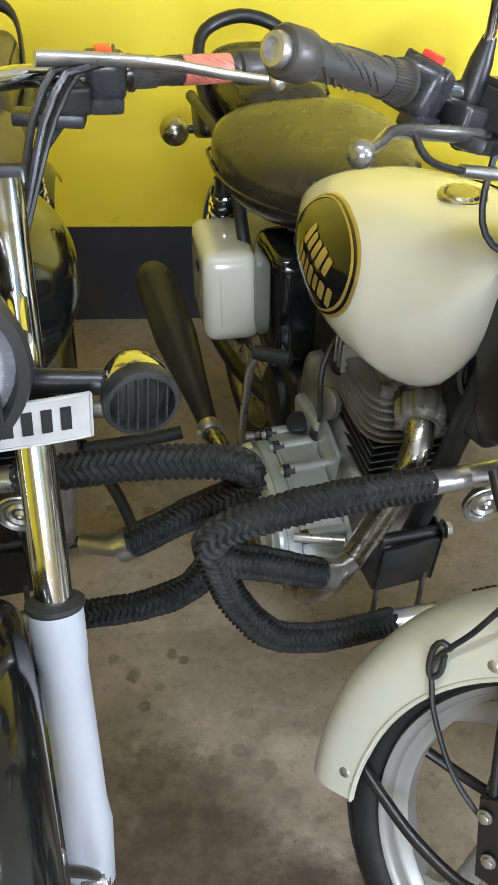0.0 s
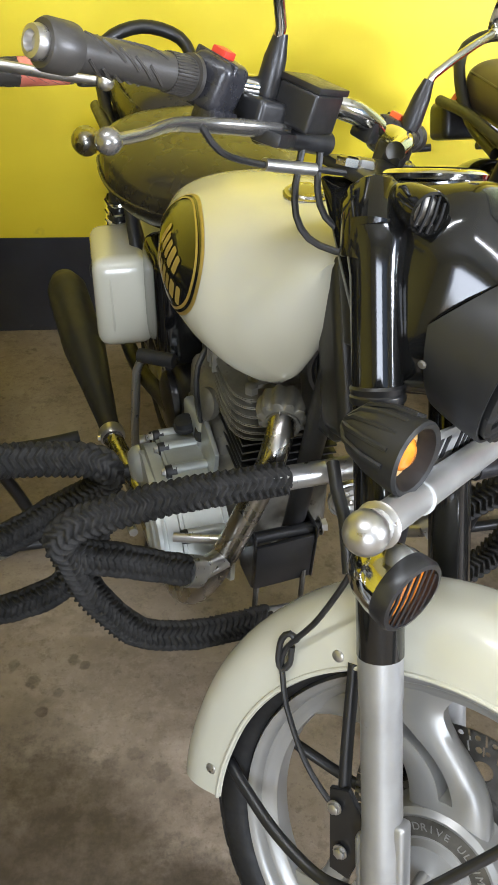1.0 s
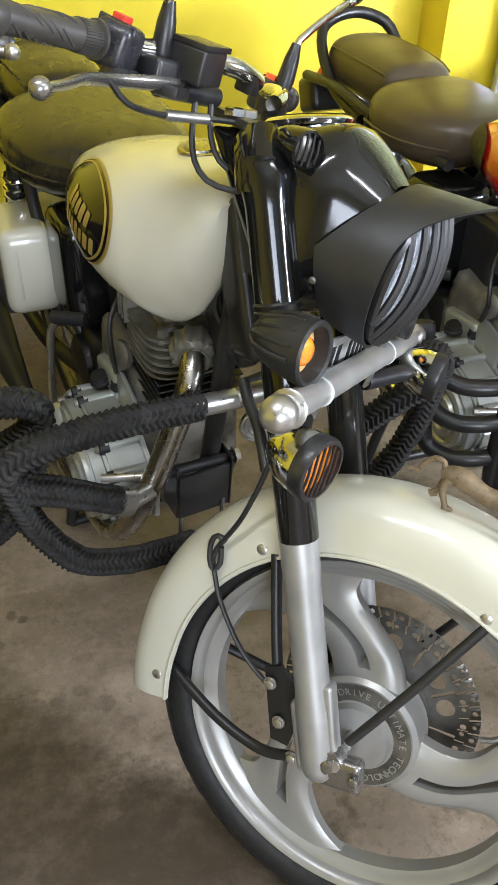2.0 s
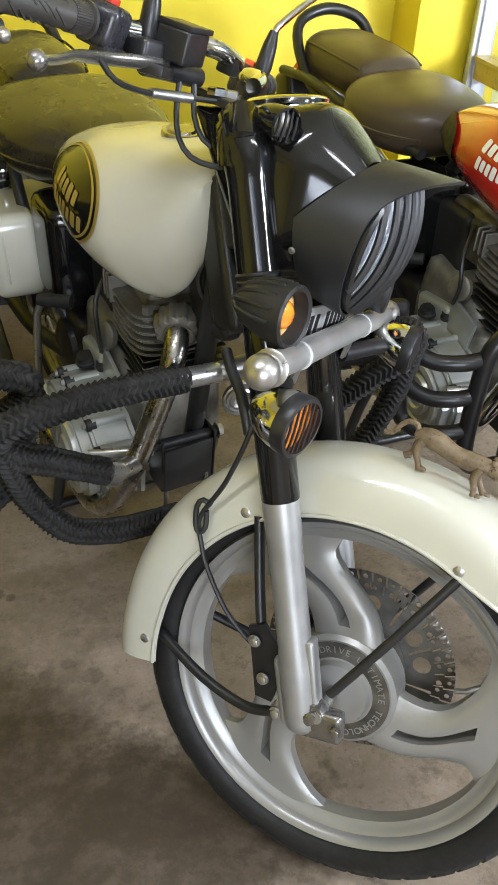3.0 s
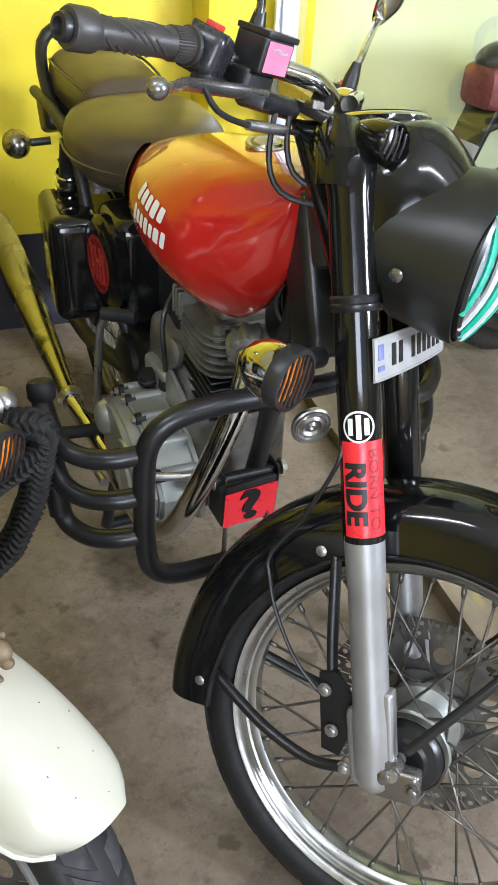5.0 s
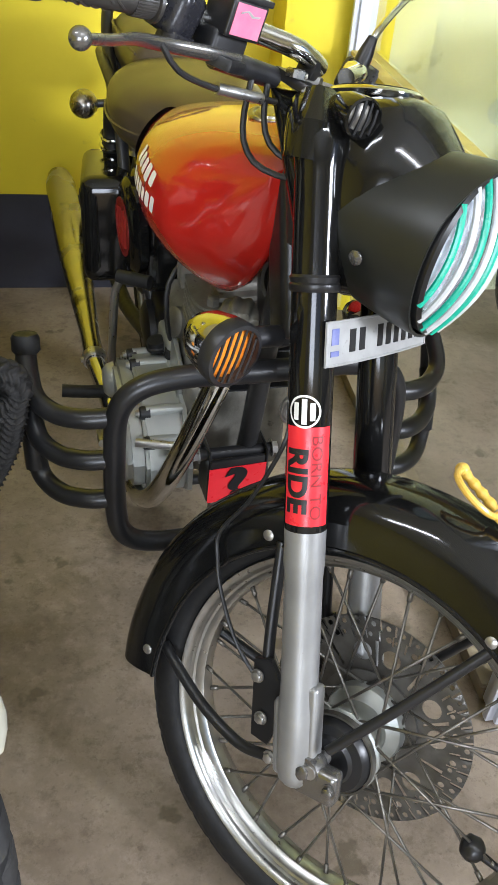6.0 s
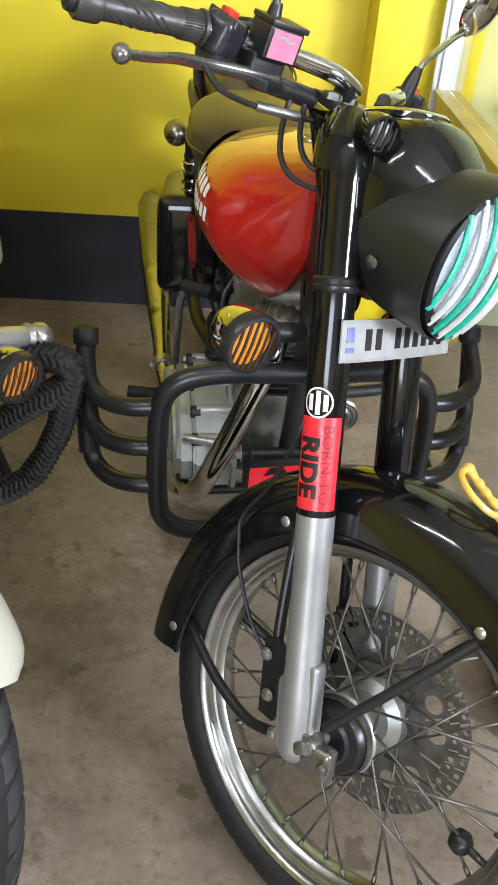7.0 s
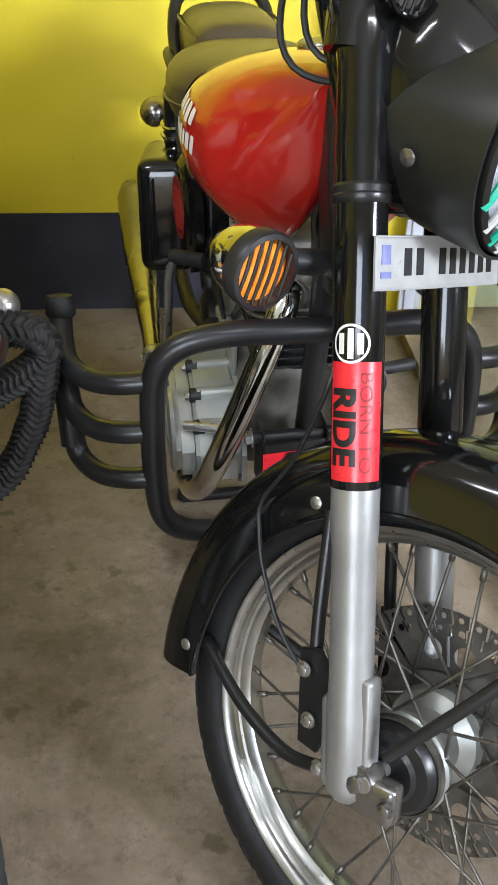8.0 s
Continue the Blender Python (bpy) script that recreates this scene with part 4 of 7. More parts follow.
    part("reflector", bm, REFLECTOR, nac, "lamp reflector coloured pale for its bright reflection", face)
    bm = bmesh.new()
    lathe(bm, [(-0.007, 0.0885), (0.002, 0.089), (0.014, 0.07), (0.022, 0.04), (0.0245, 0.0), (0.0215, 0.0), (0.019, 0.04), (0.011, 0.068), (-0.002, 0.0855), (-0.007, 0.0855)], cl, (1, 0, 0), 48)
    ob = part("lamp_glass", bm, LENSGLASS, nac, "", face)
    ob.visible_shadow = False
    bm = bmesh.new()
    lathe(bm, [(-0.004, 0.095), (0.006, 0.096), (0.010, 0.092), (0.004, 0.087), (-0.004, 0.087)], cl, (1, 0, 0), 56)
    part("lamp_ring", bm, SATIN, nac, "", face)
    cols = o["slats"]
    thick = 0.0052 if o["kind"] == "white" else 0.0042
    for i, mat in enumerate(cols):
        y = -0.075 + 0.150 * i / (len(cols) - 1)
        h = math.sqrt(max(0.0, 0.0935 ** 2 - y * y))
        bm = bmesh.new()
        pts = []
        for j in range(13):
            t = -1 + 2 * j / 12
            z = h * t
            r = math.hypot(y, z) / 0.0935
            pts.append((cl.x + 0.006 + 0.030 * (1 - r * r), y * (1.0 + 0.0 * t), cl.z + z))
        tube(bm, pts, thick, 8, curve=False, flat=0.85)
        part("grille_slat", bm, mat, nac, "", face)
    return nac


def number_plate(bike, S, y0=0.0, width=0.215):
    """A bowed white plate below the lamp; its number is left as bars."""
    bm = bmesh.new()
    rings = []
    for i in range(25):
        y = -width / 2 + width * i / 24
        x = -0.192 - 0.5 * y * y
        z = 0.815
        d = 0.0255
        rings.append([(x - 0.0012, y + y0, z - d), (x + 0.0012, y + y0, z - d), (x + 0.0012, y + y0, z + d), (x - 0.0012, y + y0, z + d)])
    skin(bm, rings)
    pl = part("number_plate", bm, WHITEPL, bike, "bowed white number plate", S, 20)
    bm = bmesh.new()
    edge = [(-0.192 - 0.5 * y * y + 0.0016, y + y0, 0.815 + z) for y, z in
            [(-width / 2 + width * i / 24, 0.0245) for i in range(25)] + [(width / 2 - width * i / 24, -0.0245) for i in range(25)]]
    tube(bm, edge + [edge[0]], 0.0014, 6, curve=False)
    part("plate_rim", bm, WHITEPL, pl, "", S)
    y = -width / 2 + 0.042
    for i in range(9):
        w = 0.0120
        if i not in (2,):
            yy = y + 0.003
            bm = bmesh.new()
            rbox(bm, (0.0012, w * 0.86, 0.026), (-0.1905 - 0.5 * yy * yy, yy + y0, 0.816), (0, 0, math.degrees(math.atan(1.0 * yy))), 0)
            part("plate_bar", bm, INK, pl, "", S)
        y += w + 0.0062
    bm = bmesh.new()
    yy = -width / 2 + 0.014
    rbox(bm, (0.0012, 0.012, 0.018), (-0.1905 - 0.5 * yy * yy, yy + y0, 0.823), (0, 0, math.degrees(math.atan(1.0 * yy))), 0)
    rbox(bm, (0.0012, 0.014, 0.006), (-0.1905 - 0.5 * yy * yy, yy + y0, 0.804), (0, 0, math.degrees(math.atan(1.0 * yy))), 0)
    part("plate_mark", bm, BLUEINK, pl, "", S)
    return pl


def indicator(bike, S, at, s, stem_to, name="front_indicator", facing=(1, 0, -0.05), lens=None):
    """Chrome bullet indicator with a black slatted ring over an amber lens."""
    ax = Vector(facing).normalized()
    c = Vector(at)
    bm = bmesh.new()
    lathe(bm, [(-0.056, 0.0), (-0.054, 0.010), (-0.044, 0.023), (-0.028, 0.032), (-0.008, 0.0365), (0.004, 0.0365)], c, ax, 32)
    body = part(name, bm, CHROME, bike, "chrome indicator with black slatted guard", S)
    bm = bmesh.new()
    lathe(bm, [(0.0, 0.0375), (0.014, 0.0385), (0.018, 0.0365), (0.019, 0.032), (0.012, 0.031), (0.0, 0.031)], c, ax, 32)
    part("guard_ring", bm, PLASTIC, body, "", S)
    bm = bmesh.new()
    lathe(bm, [(0.002, 0.031), (0.006, 0.031), (0.010, 0.018), (0.0115, 0.0)], c, ax, 28)
    part("lens", bm, lens or AMBER, body, "plastic lens", S)
    u = ax.cross(V(0, 0, 1)).normalized()
    w = u.cross(ax)
    for k in range(6):
        y = (k - 2.5) * 0.0095
        h = math.sqrt(max(0, 0.0315 ** 2 - y * y))
        bm = bmesh.new()
        tube(bm, [c + ax * 0.016 + u * y - w * h, c + ax * 0.0172 + u * y, c + ax * 0.016 + u * y + w * h], 0.0017, 6)
        part("guard_slat", bm, PLASTIC, body, "", S)
    bm = bmesh.new()
    tube(bm, [c - ax * 0.02, (c - ax * 0.02 + Vector(stem_to)) / 2, stem_to], 0.013, 12)
    part("stem", bm, PLASTIC, body, "", S)
    return body


def handlebar(bike, S, o):
    """Bar, grips, levers, switches, reservoir and mirrors."""
    r = 0.0115
    S = S @ Matrix.Diagonal((1, o["bar_wide"], 1, 1))
    black = o["kind"] == "black"
    right = S
    for s in (-1, 1):
        S = right @ pose(0, 0, -0.020 * (1 - o["left_wide"]) / 0.22) @ Matrix.Diagonal((1, o["left_wide"], 1, 1)) if s > 0 else right
        # grip: ribbed rubber, flange and steel end weight
        d = V(-0.150 - o["sweep"], s * 1.0, -0.004 - o["droop"]).normalized()
        g0 = V(-0.470, s * 0.235, 1.090)
        bm = bmesh.new()
        tube(bm, [(-0.385, s * 0.035, 1.088), (-0.393, s * 0.075, 1.098), (-0.43, s * 0.125, 1.098), (-0.462, s * 0.20, 1.092), g0, g0 + d * 0.07, g0 + d * 0.15], r, 14)
        part("handlebar_half", bm, o["bar"], bike, "bent steel handlebar", S)
        bm = bmesh.new()
        lathe(bm, [(0, 0.012), (0.001, 0.0195), (0.005, 0.0195), (0.006, 0.016), (0.018, 0.0168), (0.035, 0.0150), (0.10, 0.0144), (0.118, 0.0150), (0.124, 0.0146), (0.126, 0.0186), (0.130, 0.0195), (0.151, 0.0195), (0.154, 0.0175)], g0, d, 28)
        grip = part("grip", bm, GRIP, bike, "black ribbed rubber grip", S)
        u, w = d.orthogonal().normalized(), d.cross(d.orthogonal().normalized())
        bm = bmesh.new()
        for k in range(36):
            a = 2 * math.pi * k / 36
            dirv = math.cos(a) * u + math.sin(a) * w
            tube(bm, [g0 + d * 0.008 + dirv * 0.0162, g0 + d * 0.030 + dirv * 0.0160], 0.0009, 5, curve=False)
        for k in range(5):
            for q in range(4):
                pts = []
                for j in range(6):
                    a = 2 * math.pi * q / 4 + 0.20 * j + k * 0.3
                    pts.append(g0 + d * (0.040 + k * 0.015 + 0.004 * j) + (math.cos(a) * u + math.sin(a) * w) * 0.0147)
                tube(bm, pts, 0.0015, 5, curve=False)
        part("grip_rib", bm, GRIP, grip, "", S)
        bm = bmesh.new()
        lathe(bm, [(0.152, 0.012), (0.158, 0.0135), (0.163, 0.012), (0.164, 0.008), (0.158, 0.006)], g0, d, 20)
        part("bar_end", bm, STEEL if o["kind"] == "white" else PLASTIC, grip, "bar end weight", S)
        if o["kind"] == "black":
            bm = bmesh.new()
            lathe(bm, [(0.060, 0.0150), (0.061, 0.0160), (0.114, 0.0160), (0.115, 0.0150)], g0, d, 24)
            part("tape_band", bm, TAPE, grip, "faded red tape band", S)
        # switch block
        bm = bmesh.new()
        rbox(bm, (0.042, 0.046, 0.046), (-0.463, s * 0.210, 1.090), (0, 10, s * -8), 0.013, 4)
        rbox(bm, (0.044, 0.004, 0.048), (-0.463, s * 0.221, 1.090), (0, 10, s * -8), 0.0015, 1)
        rbox(bm, (0.026, 0.036, 0.018), (-0.455, s * 0.210, 1.064), (0, 10, 0), 0.005, 2)
        sw = part("switch_block", bm, SWITCH, bike, "black switch block", S)
        bm = bmesh.new()
        rbox(bm, (0.016, 0.016, 0.009), (-0.462, s * 0.210, 1.115), (0, 10, 0), 0.002)
        part("button", bm, REDPL if s < 0 else ORANGE, sw, "", S)
        # lever with a ball end, and its bracket
        bm = bmesh.new()
        rbox(bm, (0.040, 0.048, 0.030), (-0.435, s * 0.165, 1.075), (0, 0, s * 12), 0.006, 3)
        rbox(bm, (0.030, 0.07, 0.014), (-0.422, s * 0.150, 1.060), (0, 0, s * -14), 0.004, 2)
        part("lever_bracket", bm, PLASTIC, bike, "", S)
        bm = bmesh.new()
        tube(bm, [(-0.418, s * 0.150, 1.066), (-0.424, s * 0.19, 1.064), (-0.440, s * 0.24, 1.058), (-0.436, s * 0.29, 1.055), (-0.415, s * 0.345, 1.050), (-0.399, s * 0.392, 1.047)], lambda f: 0.0105 - 0.0045 * f, 16, step=0.01, flat=0.7)
        ball(bm, (-0.3965, s * 0.401, 1.0465), 0.0100)
        part("lever", bm, STEEL if black else LEVER, bike, "metal lever with ball end", S @ Matrix.Translation((0, 0, 0.052 if black else 0)) @ Matrix.Diagonal((1, 0.93 if black else 1, 1, 1)))
        bm = bmesh.new()
        rbox(bm, (0.024, 0.022, 0.022), (-0.388, s * 0.048, 1.085), (0, 8, 0), 0.004)
        part("bar_clamp", bm, SATIN, bike, "", S)
        S = right
        if black:
            continue
        # mirror
        back = V(-0.060, 0.045, 0) if s > 0 and o["kind"] == "red" else V(0, 0, 0)
        bm = bmesh.new()
        lathe(bm, [(0, 0.011), (0.012, 0.0125), (0.040, 0.0105), (0.052, 0.008), (0.060, 0.0065)], (-0.440, s * 0.160, 1.085), (0.02, s * 0.10, 1), 14)
        part("mirror_boot", bm, PLASTIC, bike, "black rubber boot", S)
        bm = bmesh.new()
        tube(bm, [(-0.440, s * 0.165, 1.130), (-0.438, s * 0.170, 1.150), V(-0.432, s * 0.195, 1.172) + back * 0.3, V(-0.424, s * 0.232, 1.200) + back * 0.7, V(-0.418, s * 0.262, 1.219) + back, V(-0.420, s * 0.272, 1.232) + back], 0.0052, 10)
        ball(bm, V(-0.418, s * 0.262, 1.219) + back, 0.009, 12)
        part("mirror_stem", bm, CHROME, bike, "chrome mirror stem", S)
        bm = bmesh.new()
        ax = V(-1, s * -0.12, 0.18).normalized()
        lathe(bm, [(-0.022, 0.0), (-0.020, 0.02), (-0.010, 0.042), (0.0, 0.050), (0.004, 0.050), (0.004, 0.047)], V(-0.420, s * 0.285, 1.262) + back, ax, 32)
        mh = part("mirror_head", bm, CHROME, bike, "round mirror head", S)
        bm = bmesh.new()
        lathe(bm, [(0.0035, 0.0475), (0.0045, 0.0)], V(-0.420, s * 0.285, 1.262) + back, ax, 32)
        part("mirror_glass", bm, MIRROR, mh, "", S)
    # brake reservoir
    bm = bmesh.new()
    R = S @ Matrix.Translation((o["res"][0], o["res"][1], o["res"][2])) @ Matrix.Rotation(radians(o["res"][3]), 4, "Z") @ Matrix.Scale(0.80, 4)
    rbox(bm, (0.054, 0.060, 0.046), (0, 0, 0), (4, 4, 0), 0.005, 3)
    res = part("brake_reservoir", bm, PLASTIC, bike, "square black brake fluid reservoir", R)
    bm = bmesh.new()
    rbox(bm, (0.058, 0.064, 0.008), (0.0015, 0, 0.026), (4, 4, 0), 0.002)
    part("reservoir_lid", bm, PLASTIC, res, "", R)
    bm = bmesh.new()
    tube(bm, [(-0.428, -0.175, 1.062), (-0.410, -0.080, 1.062)], 0.012, 14, curve=False)
    part("master_cylinder", bm, PLASTIC, res, "", S)
    if o["kind"] == "red":
        bm = bmesh.new()
        rbox(bm, (0.0008, 0.048, 0.038), (0.0278, 0, -0.002), (4, 4, 0), 0)
        part("reservoir_sticker", bm, PINK, res, "pink sticker with a pale emblem", R)
        bm = bmesh.new()
        tube(bm, [(0.0286, -0.016, 0.004), (0.0286, -0.006, 0.008), (0.0286, 0.004, 0.004), (0.0286, 0.015, 0.006)], 0.0035, 6, flat=0.15)
        part("sticker_emblem", bm, GREYPT, res, "", R)
    # cables from the levers to the head
    for pts, rad in (
            ([(-0.438, -0.255, 1.062), (-0.428, -0.225, 1.040), (-0.420, -0.17, 1.034), (-0.408, -0.125, 1.037), (-0.394, -0.09, 1.040), (-0.365, -0.05, 1.043), (-0.36, -0.03, 1.03)], 0.0034),
            ([(-0.412, -0.118, 1.055), (-0.408, -0.117, 1.02), (-0.400, -0.112, 0.992), (-0.385, -0.101, 0.974), (-0.36, -0.088, 0.970), (-0.325, -0.08, 0.976)], 0.0036),
            ([(-0.402, -0.100, 1.055), (-0.395, -0.095, 1.02), (-0.382, -0.086, 0.997), (-0.36, -0.074, 0.988), (-0.33, -0.06, 0.988)], 0.0036),
            ([(-0.425, 0.16, 1.05), (-0.40, 0.13, 1.02), (-0.37, 0.09, 0.98), (-0.35, 0.06, 0.92)], 0.0042)):
        bm = bmesh.new()
        tube(bm, pts, rad, 8, step=0.012)
        part("cable", bm, CABLE, bike, "", S)
    bm = bmesh.new()
    tube(bm, [(-0.419, -0.165, 1.0345), (-0.400, -0.105, 1.0385)], 0.0062, 10, curve=False)
    part("cable_adjuster", bm, STEEL, bike, "", S)


def light_bar(bike, S):
    """Chromed cross bar with ball ends, two finned amber lamps and cable ties."""
    bm = bmesh.new()
    tube(bm, [(-0.163, -0.245, 0.805), (-0.184, 0.296, 0.788)], 0.0165, 16, curve=False)
    bar = part("light_bar", bm, SILVER, bike, "dull chrome cross bar with ball ends", S)
    for s in (-1, 1):
        bm = bmesh.new()
        end = (-0.163, -0.258, 0.8055) if s < 0 else (-0.185, 0.309, 0.7875)
        lathe(bm, [(-0.03, 0.018), (-0.022, 0.022), (-0.02, 0.019)], end, (0, s, 0), 20)
        ball(bm, end, 0.0205 if s < 0 else 0.0215, 24)
        part("ball_end", bm, STEEL, bar, "", S)
        bm = bmesh.new()
        lathe(bm, [(-0.0022, 0.0165), (-0.0014, 0.0178), (0.0014, 0.0178), (0.0022, 0.0165)], (-0.172 - 0.006 * s, s * 0.14, 0.797 - 0.0045 * s), (0, 1, 0), 20)
        part("cable_tie", bm, GREYPT, bar, "", S)
        bm = bmesh.new()
        rbox(bm, (0.004, 0.022, 0.06), (-0.175, s * 0.10, 0.78), (0, 6, 0), 0.001)
        part("bracket", bm, STEEL, bar, "", S)
        # finned lamp
        c = V(-0.186, -0.182, 0.852) if s < 0 else V(-0.180, 0.172, 0.850)
        ax = V(0.95, s * 0.10, 0.05).normalized()
        bm = bmesh.new()
        lathe(bm, [(-0.062, 0.0), (-0.058, 0.012), (-0.044, 0.024), (-0.02, 0.032), (0.0, 0.035), (0.016, 0.0365), (0.019, 0.0345), (0.017, 0.030), (-0.006, 0.026)], c, ax, 32, 1.12)
        u = ax.cross(V(0, 0, 1)).normalized()
        w = u.cross(ax)
        lamp = part("auxiliary_lamp", bm, MATTE, bike, "finned black lamp with amber lens", S)
        for k in range(9):
            a = math.pi * (k / 8) * 1.1 - 0.15
            dv = math.cos(a) * u + math.sin(a) * w
            bm = bmesh.new()
            tube(bm, [c + ax * -0.060 + dv * 0.008, c + ax * -0.044 + dv * 0.027, c + ax * -0.02 + dv * 0.0355, c + ax * 0.004 + dv * 0.0375], 0.0028, 6)
            part("fin", bm, MATTE, lamp, "", S)
        bm = bmesh.new()
        lathe(bm, [(-0.004, 0.027), (0.000, 0.026), (0.002, 0.018), (0.002, 0.0)], c, ax, 24, 1.12)
        lens = part("lens", bm, PALEAMBER, lamp, "glossy amber lens", S)
        bm = bmesh.new()
        lathe(bm, [(0.001, 0.017), (0.007, 0.015), (0.011, 0.009), (0.012, 0.0)], c, ax, 24, 1.12)
        part("bulb", bm, AMBER, lens, "", S)


def engine(bike, o):
    """Crankcase, covers, finned barrel and head, carburettor bits and exhaust header."""
    bm = bmesh.new()
    rbox(bm, (0.28, 0.18, 0.19), (-0.700, 0.0, 0.425), (0, 0, 0), 0.03, 3)
    rbox(bm, (0.22, 0.17, 0.12), (-0.72, 0.0, 0.52), (0, 12, 0), 0.03, 3)
    rbox(bm, (0.22, 0.12, 0.05), (-0.68, 0.0, 0.325), (0, 0, 0), 0.015, 2)
    crank = part("crankcase", bm, BRONZE, bike, "dull cast crankcase", None)
    # right cover: a deep flat-sided casting, bolt bosses across its edge, each recess's shade a black stub
    rim = [(-0.792, 0.395), (-0.784, 0.452), (-0.745, 0.482), (-0.700, 0.488), (-0.640, 0.486), (-0.580, 0.468), (-0.535, 0.438), (-0.508, 0.395), (-0.515, 0.345), (-0.560, 0.312), (-0.640, 0.300), (-0.730, 0.308), (-0.778, 0.345)]

    def shrunk(f):
        return [(-0.652 + (x + 0.652) * f, 0.395 + (z - 0.395) * f) for x, z in rim]

    bm = bmesh.new()
    stand = Matrix.Rotation(radians(90), 4, "X")
    plate(bm, shrunk(1.0), 0.070, Matrix.Translation((0, -0.130, 0)) @ stand, 0.006)
    plate(bm, shrunk(0.90), 0.040, Matrix.Translation((0, -0.176, 0)) @ stand, 0.010)
    lathe(bm, [(0, 0.070), (0.006, 0.068), (0.010, 0.060), (0.004, 0.056), (0.004, 0.046), (0.012, 0.042), (0.014, 0.030), (0.009, 0.026), (0.009, 0.0)], (-0.600, -0.194, 0.392), (0, -1, 0), 40)
    lathe(bm, [(0, 0.034), (0.012, 0.031), (0.020, 0.022), (0.022, 0.0)], (-0.738, -0.192, 0.430), (0, -1, 0), 32)
    part("clutch_cover", bm, CAST, crank, "deep pale cast aluminium clutch cover", None)
    bm = bmesh.new()
    plate(bm, shrunk(1.045), 0.008, Matrix.Translation((0, -0.092, 0)) @ stand, 0.001)
    rbox(bm, (0.085, 0.009, 0.085), (-0.640, -0.094, 0.508), (0, 14, 0), 0.004, 2)
    rbox(bm, (0.120, 0.062, 0.070), (-0.735, -0.072, 0.492), (0, -8, 0), 0.014, 3)
    part("case_flange", bm, CAST, crank, "", None)
    for x, z in rim[1:7]:
        bm = bmesh.new()
        lathe(bm, [(0, 0.0085), (0.062, 0.0095), (0.064, 0.0075), (0.066, 0.0)], (x, -0.094, z - 0.002), (0, -1, 0), 16)
        boss = part("bolt_boss", bm, CAST, crank, "", None)
        bm = bmesh.new()
        lathe(bm, [(0, 0.012), (0.016, 0.0115), (0.018, 0.009), (0.018, 0.0)], (x, -0.150, z - 0.005), (0, -1, 0), 16)
        part("recess_stub", bm, INK, boss, "black stub standing in for a shaded bolt recess", None)
        bm = bmesh.new()
        hexbolt(bm, (x, -0.168, z - 0.004), (0, -1, 0), 0.0055, 0.006)
        part("cover_bolt", bm, STEEL, boss, "", None)
    for x, z in rim[8:12]:
        bm = bmesh.new()
        hexbolt(bm, (-0.652 + (x + 0.652) * 0.94, -0.166, 0.395 + (z - 0.395) * 0.94), (0, -1, 0), 0.006, 0.006)
        part("cover_bolt", bm, STEEL, crank, "", None)
    for x, y, z, r in ((-0.735, -0.112, 0.496, 0.018), (-0.690, -0.092, 0.504, 0.013)):
        bm = bmesh.new()
        lathe(bm, [(0, r * 1.15), (0.006, r * 1.15), (0.008, r), (0.016, r * 0.9), (0.018, 0.0)], (x, y, z), (0.1, -0.2, 1), 20)
        part("rubber_plug", bm, RUBBER, crank, "black rubber plug", None)
    bm = bmesh.new()
    tube(bm, [(-0.531, -0.180, 0.440), (-0.500, -0.110, 0.446)], 0.0075, 12, curve=False)
    part("pedal_rod", bm, STEEL, bike, "", None)
    # gearbox and battery as plain black blocks that also fill the dark behind the engine
    bm = bmesh.new()
    rbox(bm, (0.20, 0.19, 0.19), (-0.905, 0.0, 0.425), (0, -4, 0), 0.03, 3)
    lathe(bm, [(0, 0.062), (0.012, 0.060), (0.020, 0.045), (0.022, 0.0)], (-0.91, -0.095, 0.43), (0, -1, 0), 32)
    part("gearbox", bm, SATIN, bike, "black gearbox casting", None)
    bm = bmesh.new()
    rbox(bm, (0.16, 0.13, 0.17), (-0.815, 0.01, 0.62), (0, 0, 0), 0.015, 3)
    part("battery_case", bm, MATTE, bike, "", None)
    # barrel and head
    tilt = Matrix.Translation((-0.59, 0, 0.525)) @ Matrix.Rotation(radians(4), 4, "Y")
    bm = bmesh.new()
    lathe(bm, [(0, 0.055), (0.10, 0.055)], (0, 0, 0), (0, 0, 1), 32)
    barrel = part("cylinder_barrel", bm, SATIN, bike, "black finned cylinder barrel", tilt)
    for k in range(6):
        bm = bmesh.new()
        rbox(bm, (0.135, 0.150, 0.0035), (0, 0, 0.012 + k * 0.0145), (0, 0, 0), 0.0012, 1)
        part("fin", bm, SATIN, barrel, "", tilt)
    bm = bmesh.new()
    rbox(bm, (0.10, 0.115, 0.09), (0, 0, 0.135), (0, 0, 0), 0.015, 2)
    rbox(bm, (0.09, 0.10, 0.03), (-0.01, 0, 0.180), (0, 0, 0), 0.012, 3)
    for s in (-1, 1):
        for q in (-1, 1):
            lathe(bm, [(0.15, 0.010), (0.182, 0.010), (0.184, 0.007)], (q * 0.052, s * 0.06, 0), (0, 0, 1), 6)
    head = part("cylinder_head", bm, BRONZE, bike, "dusty bronze-grey finned cylinder head", tilt)
    for k in range(6):
        bm = bmesh.new()
        out = []
        for q in range(24):
            a = 2 * math.pi * q / 24
            out.append(((0.079 + 0.004 * math.sin(k)) * math.copysign(abs(math.cos(a)) ** 0.5, math.cos(a)), 0.089 * math.copysign(abs(math.sin(a)) ** 0.5, math.sin(a))))
        plate(bm, out, 0.0048, Matrix.Translation((0, 0, 0.100 + k * 0.0135)), 0.0014)
        part("fin", bm, BRONZE, head, "", tilt)
    for k in range(3):
        bm = bmesh.new()
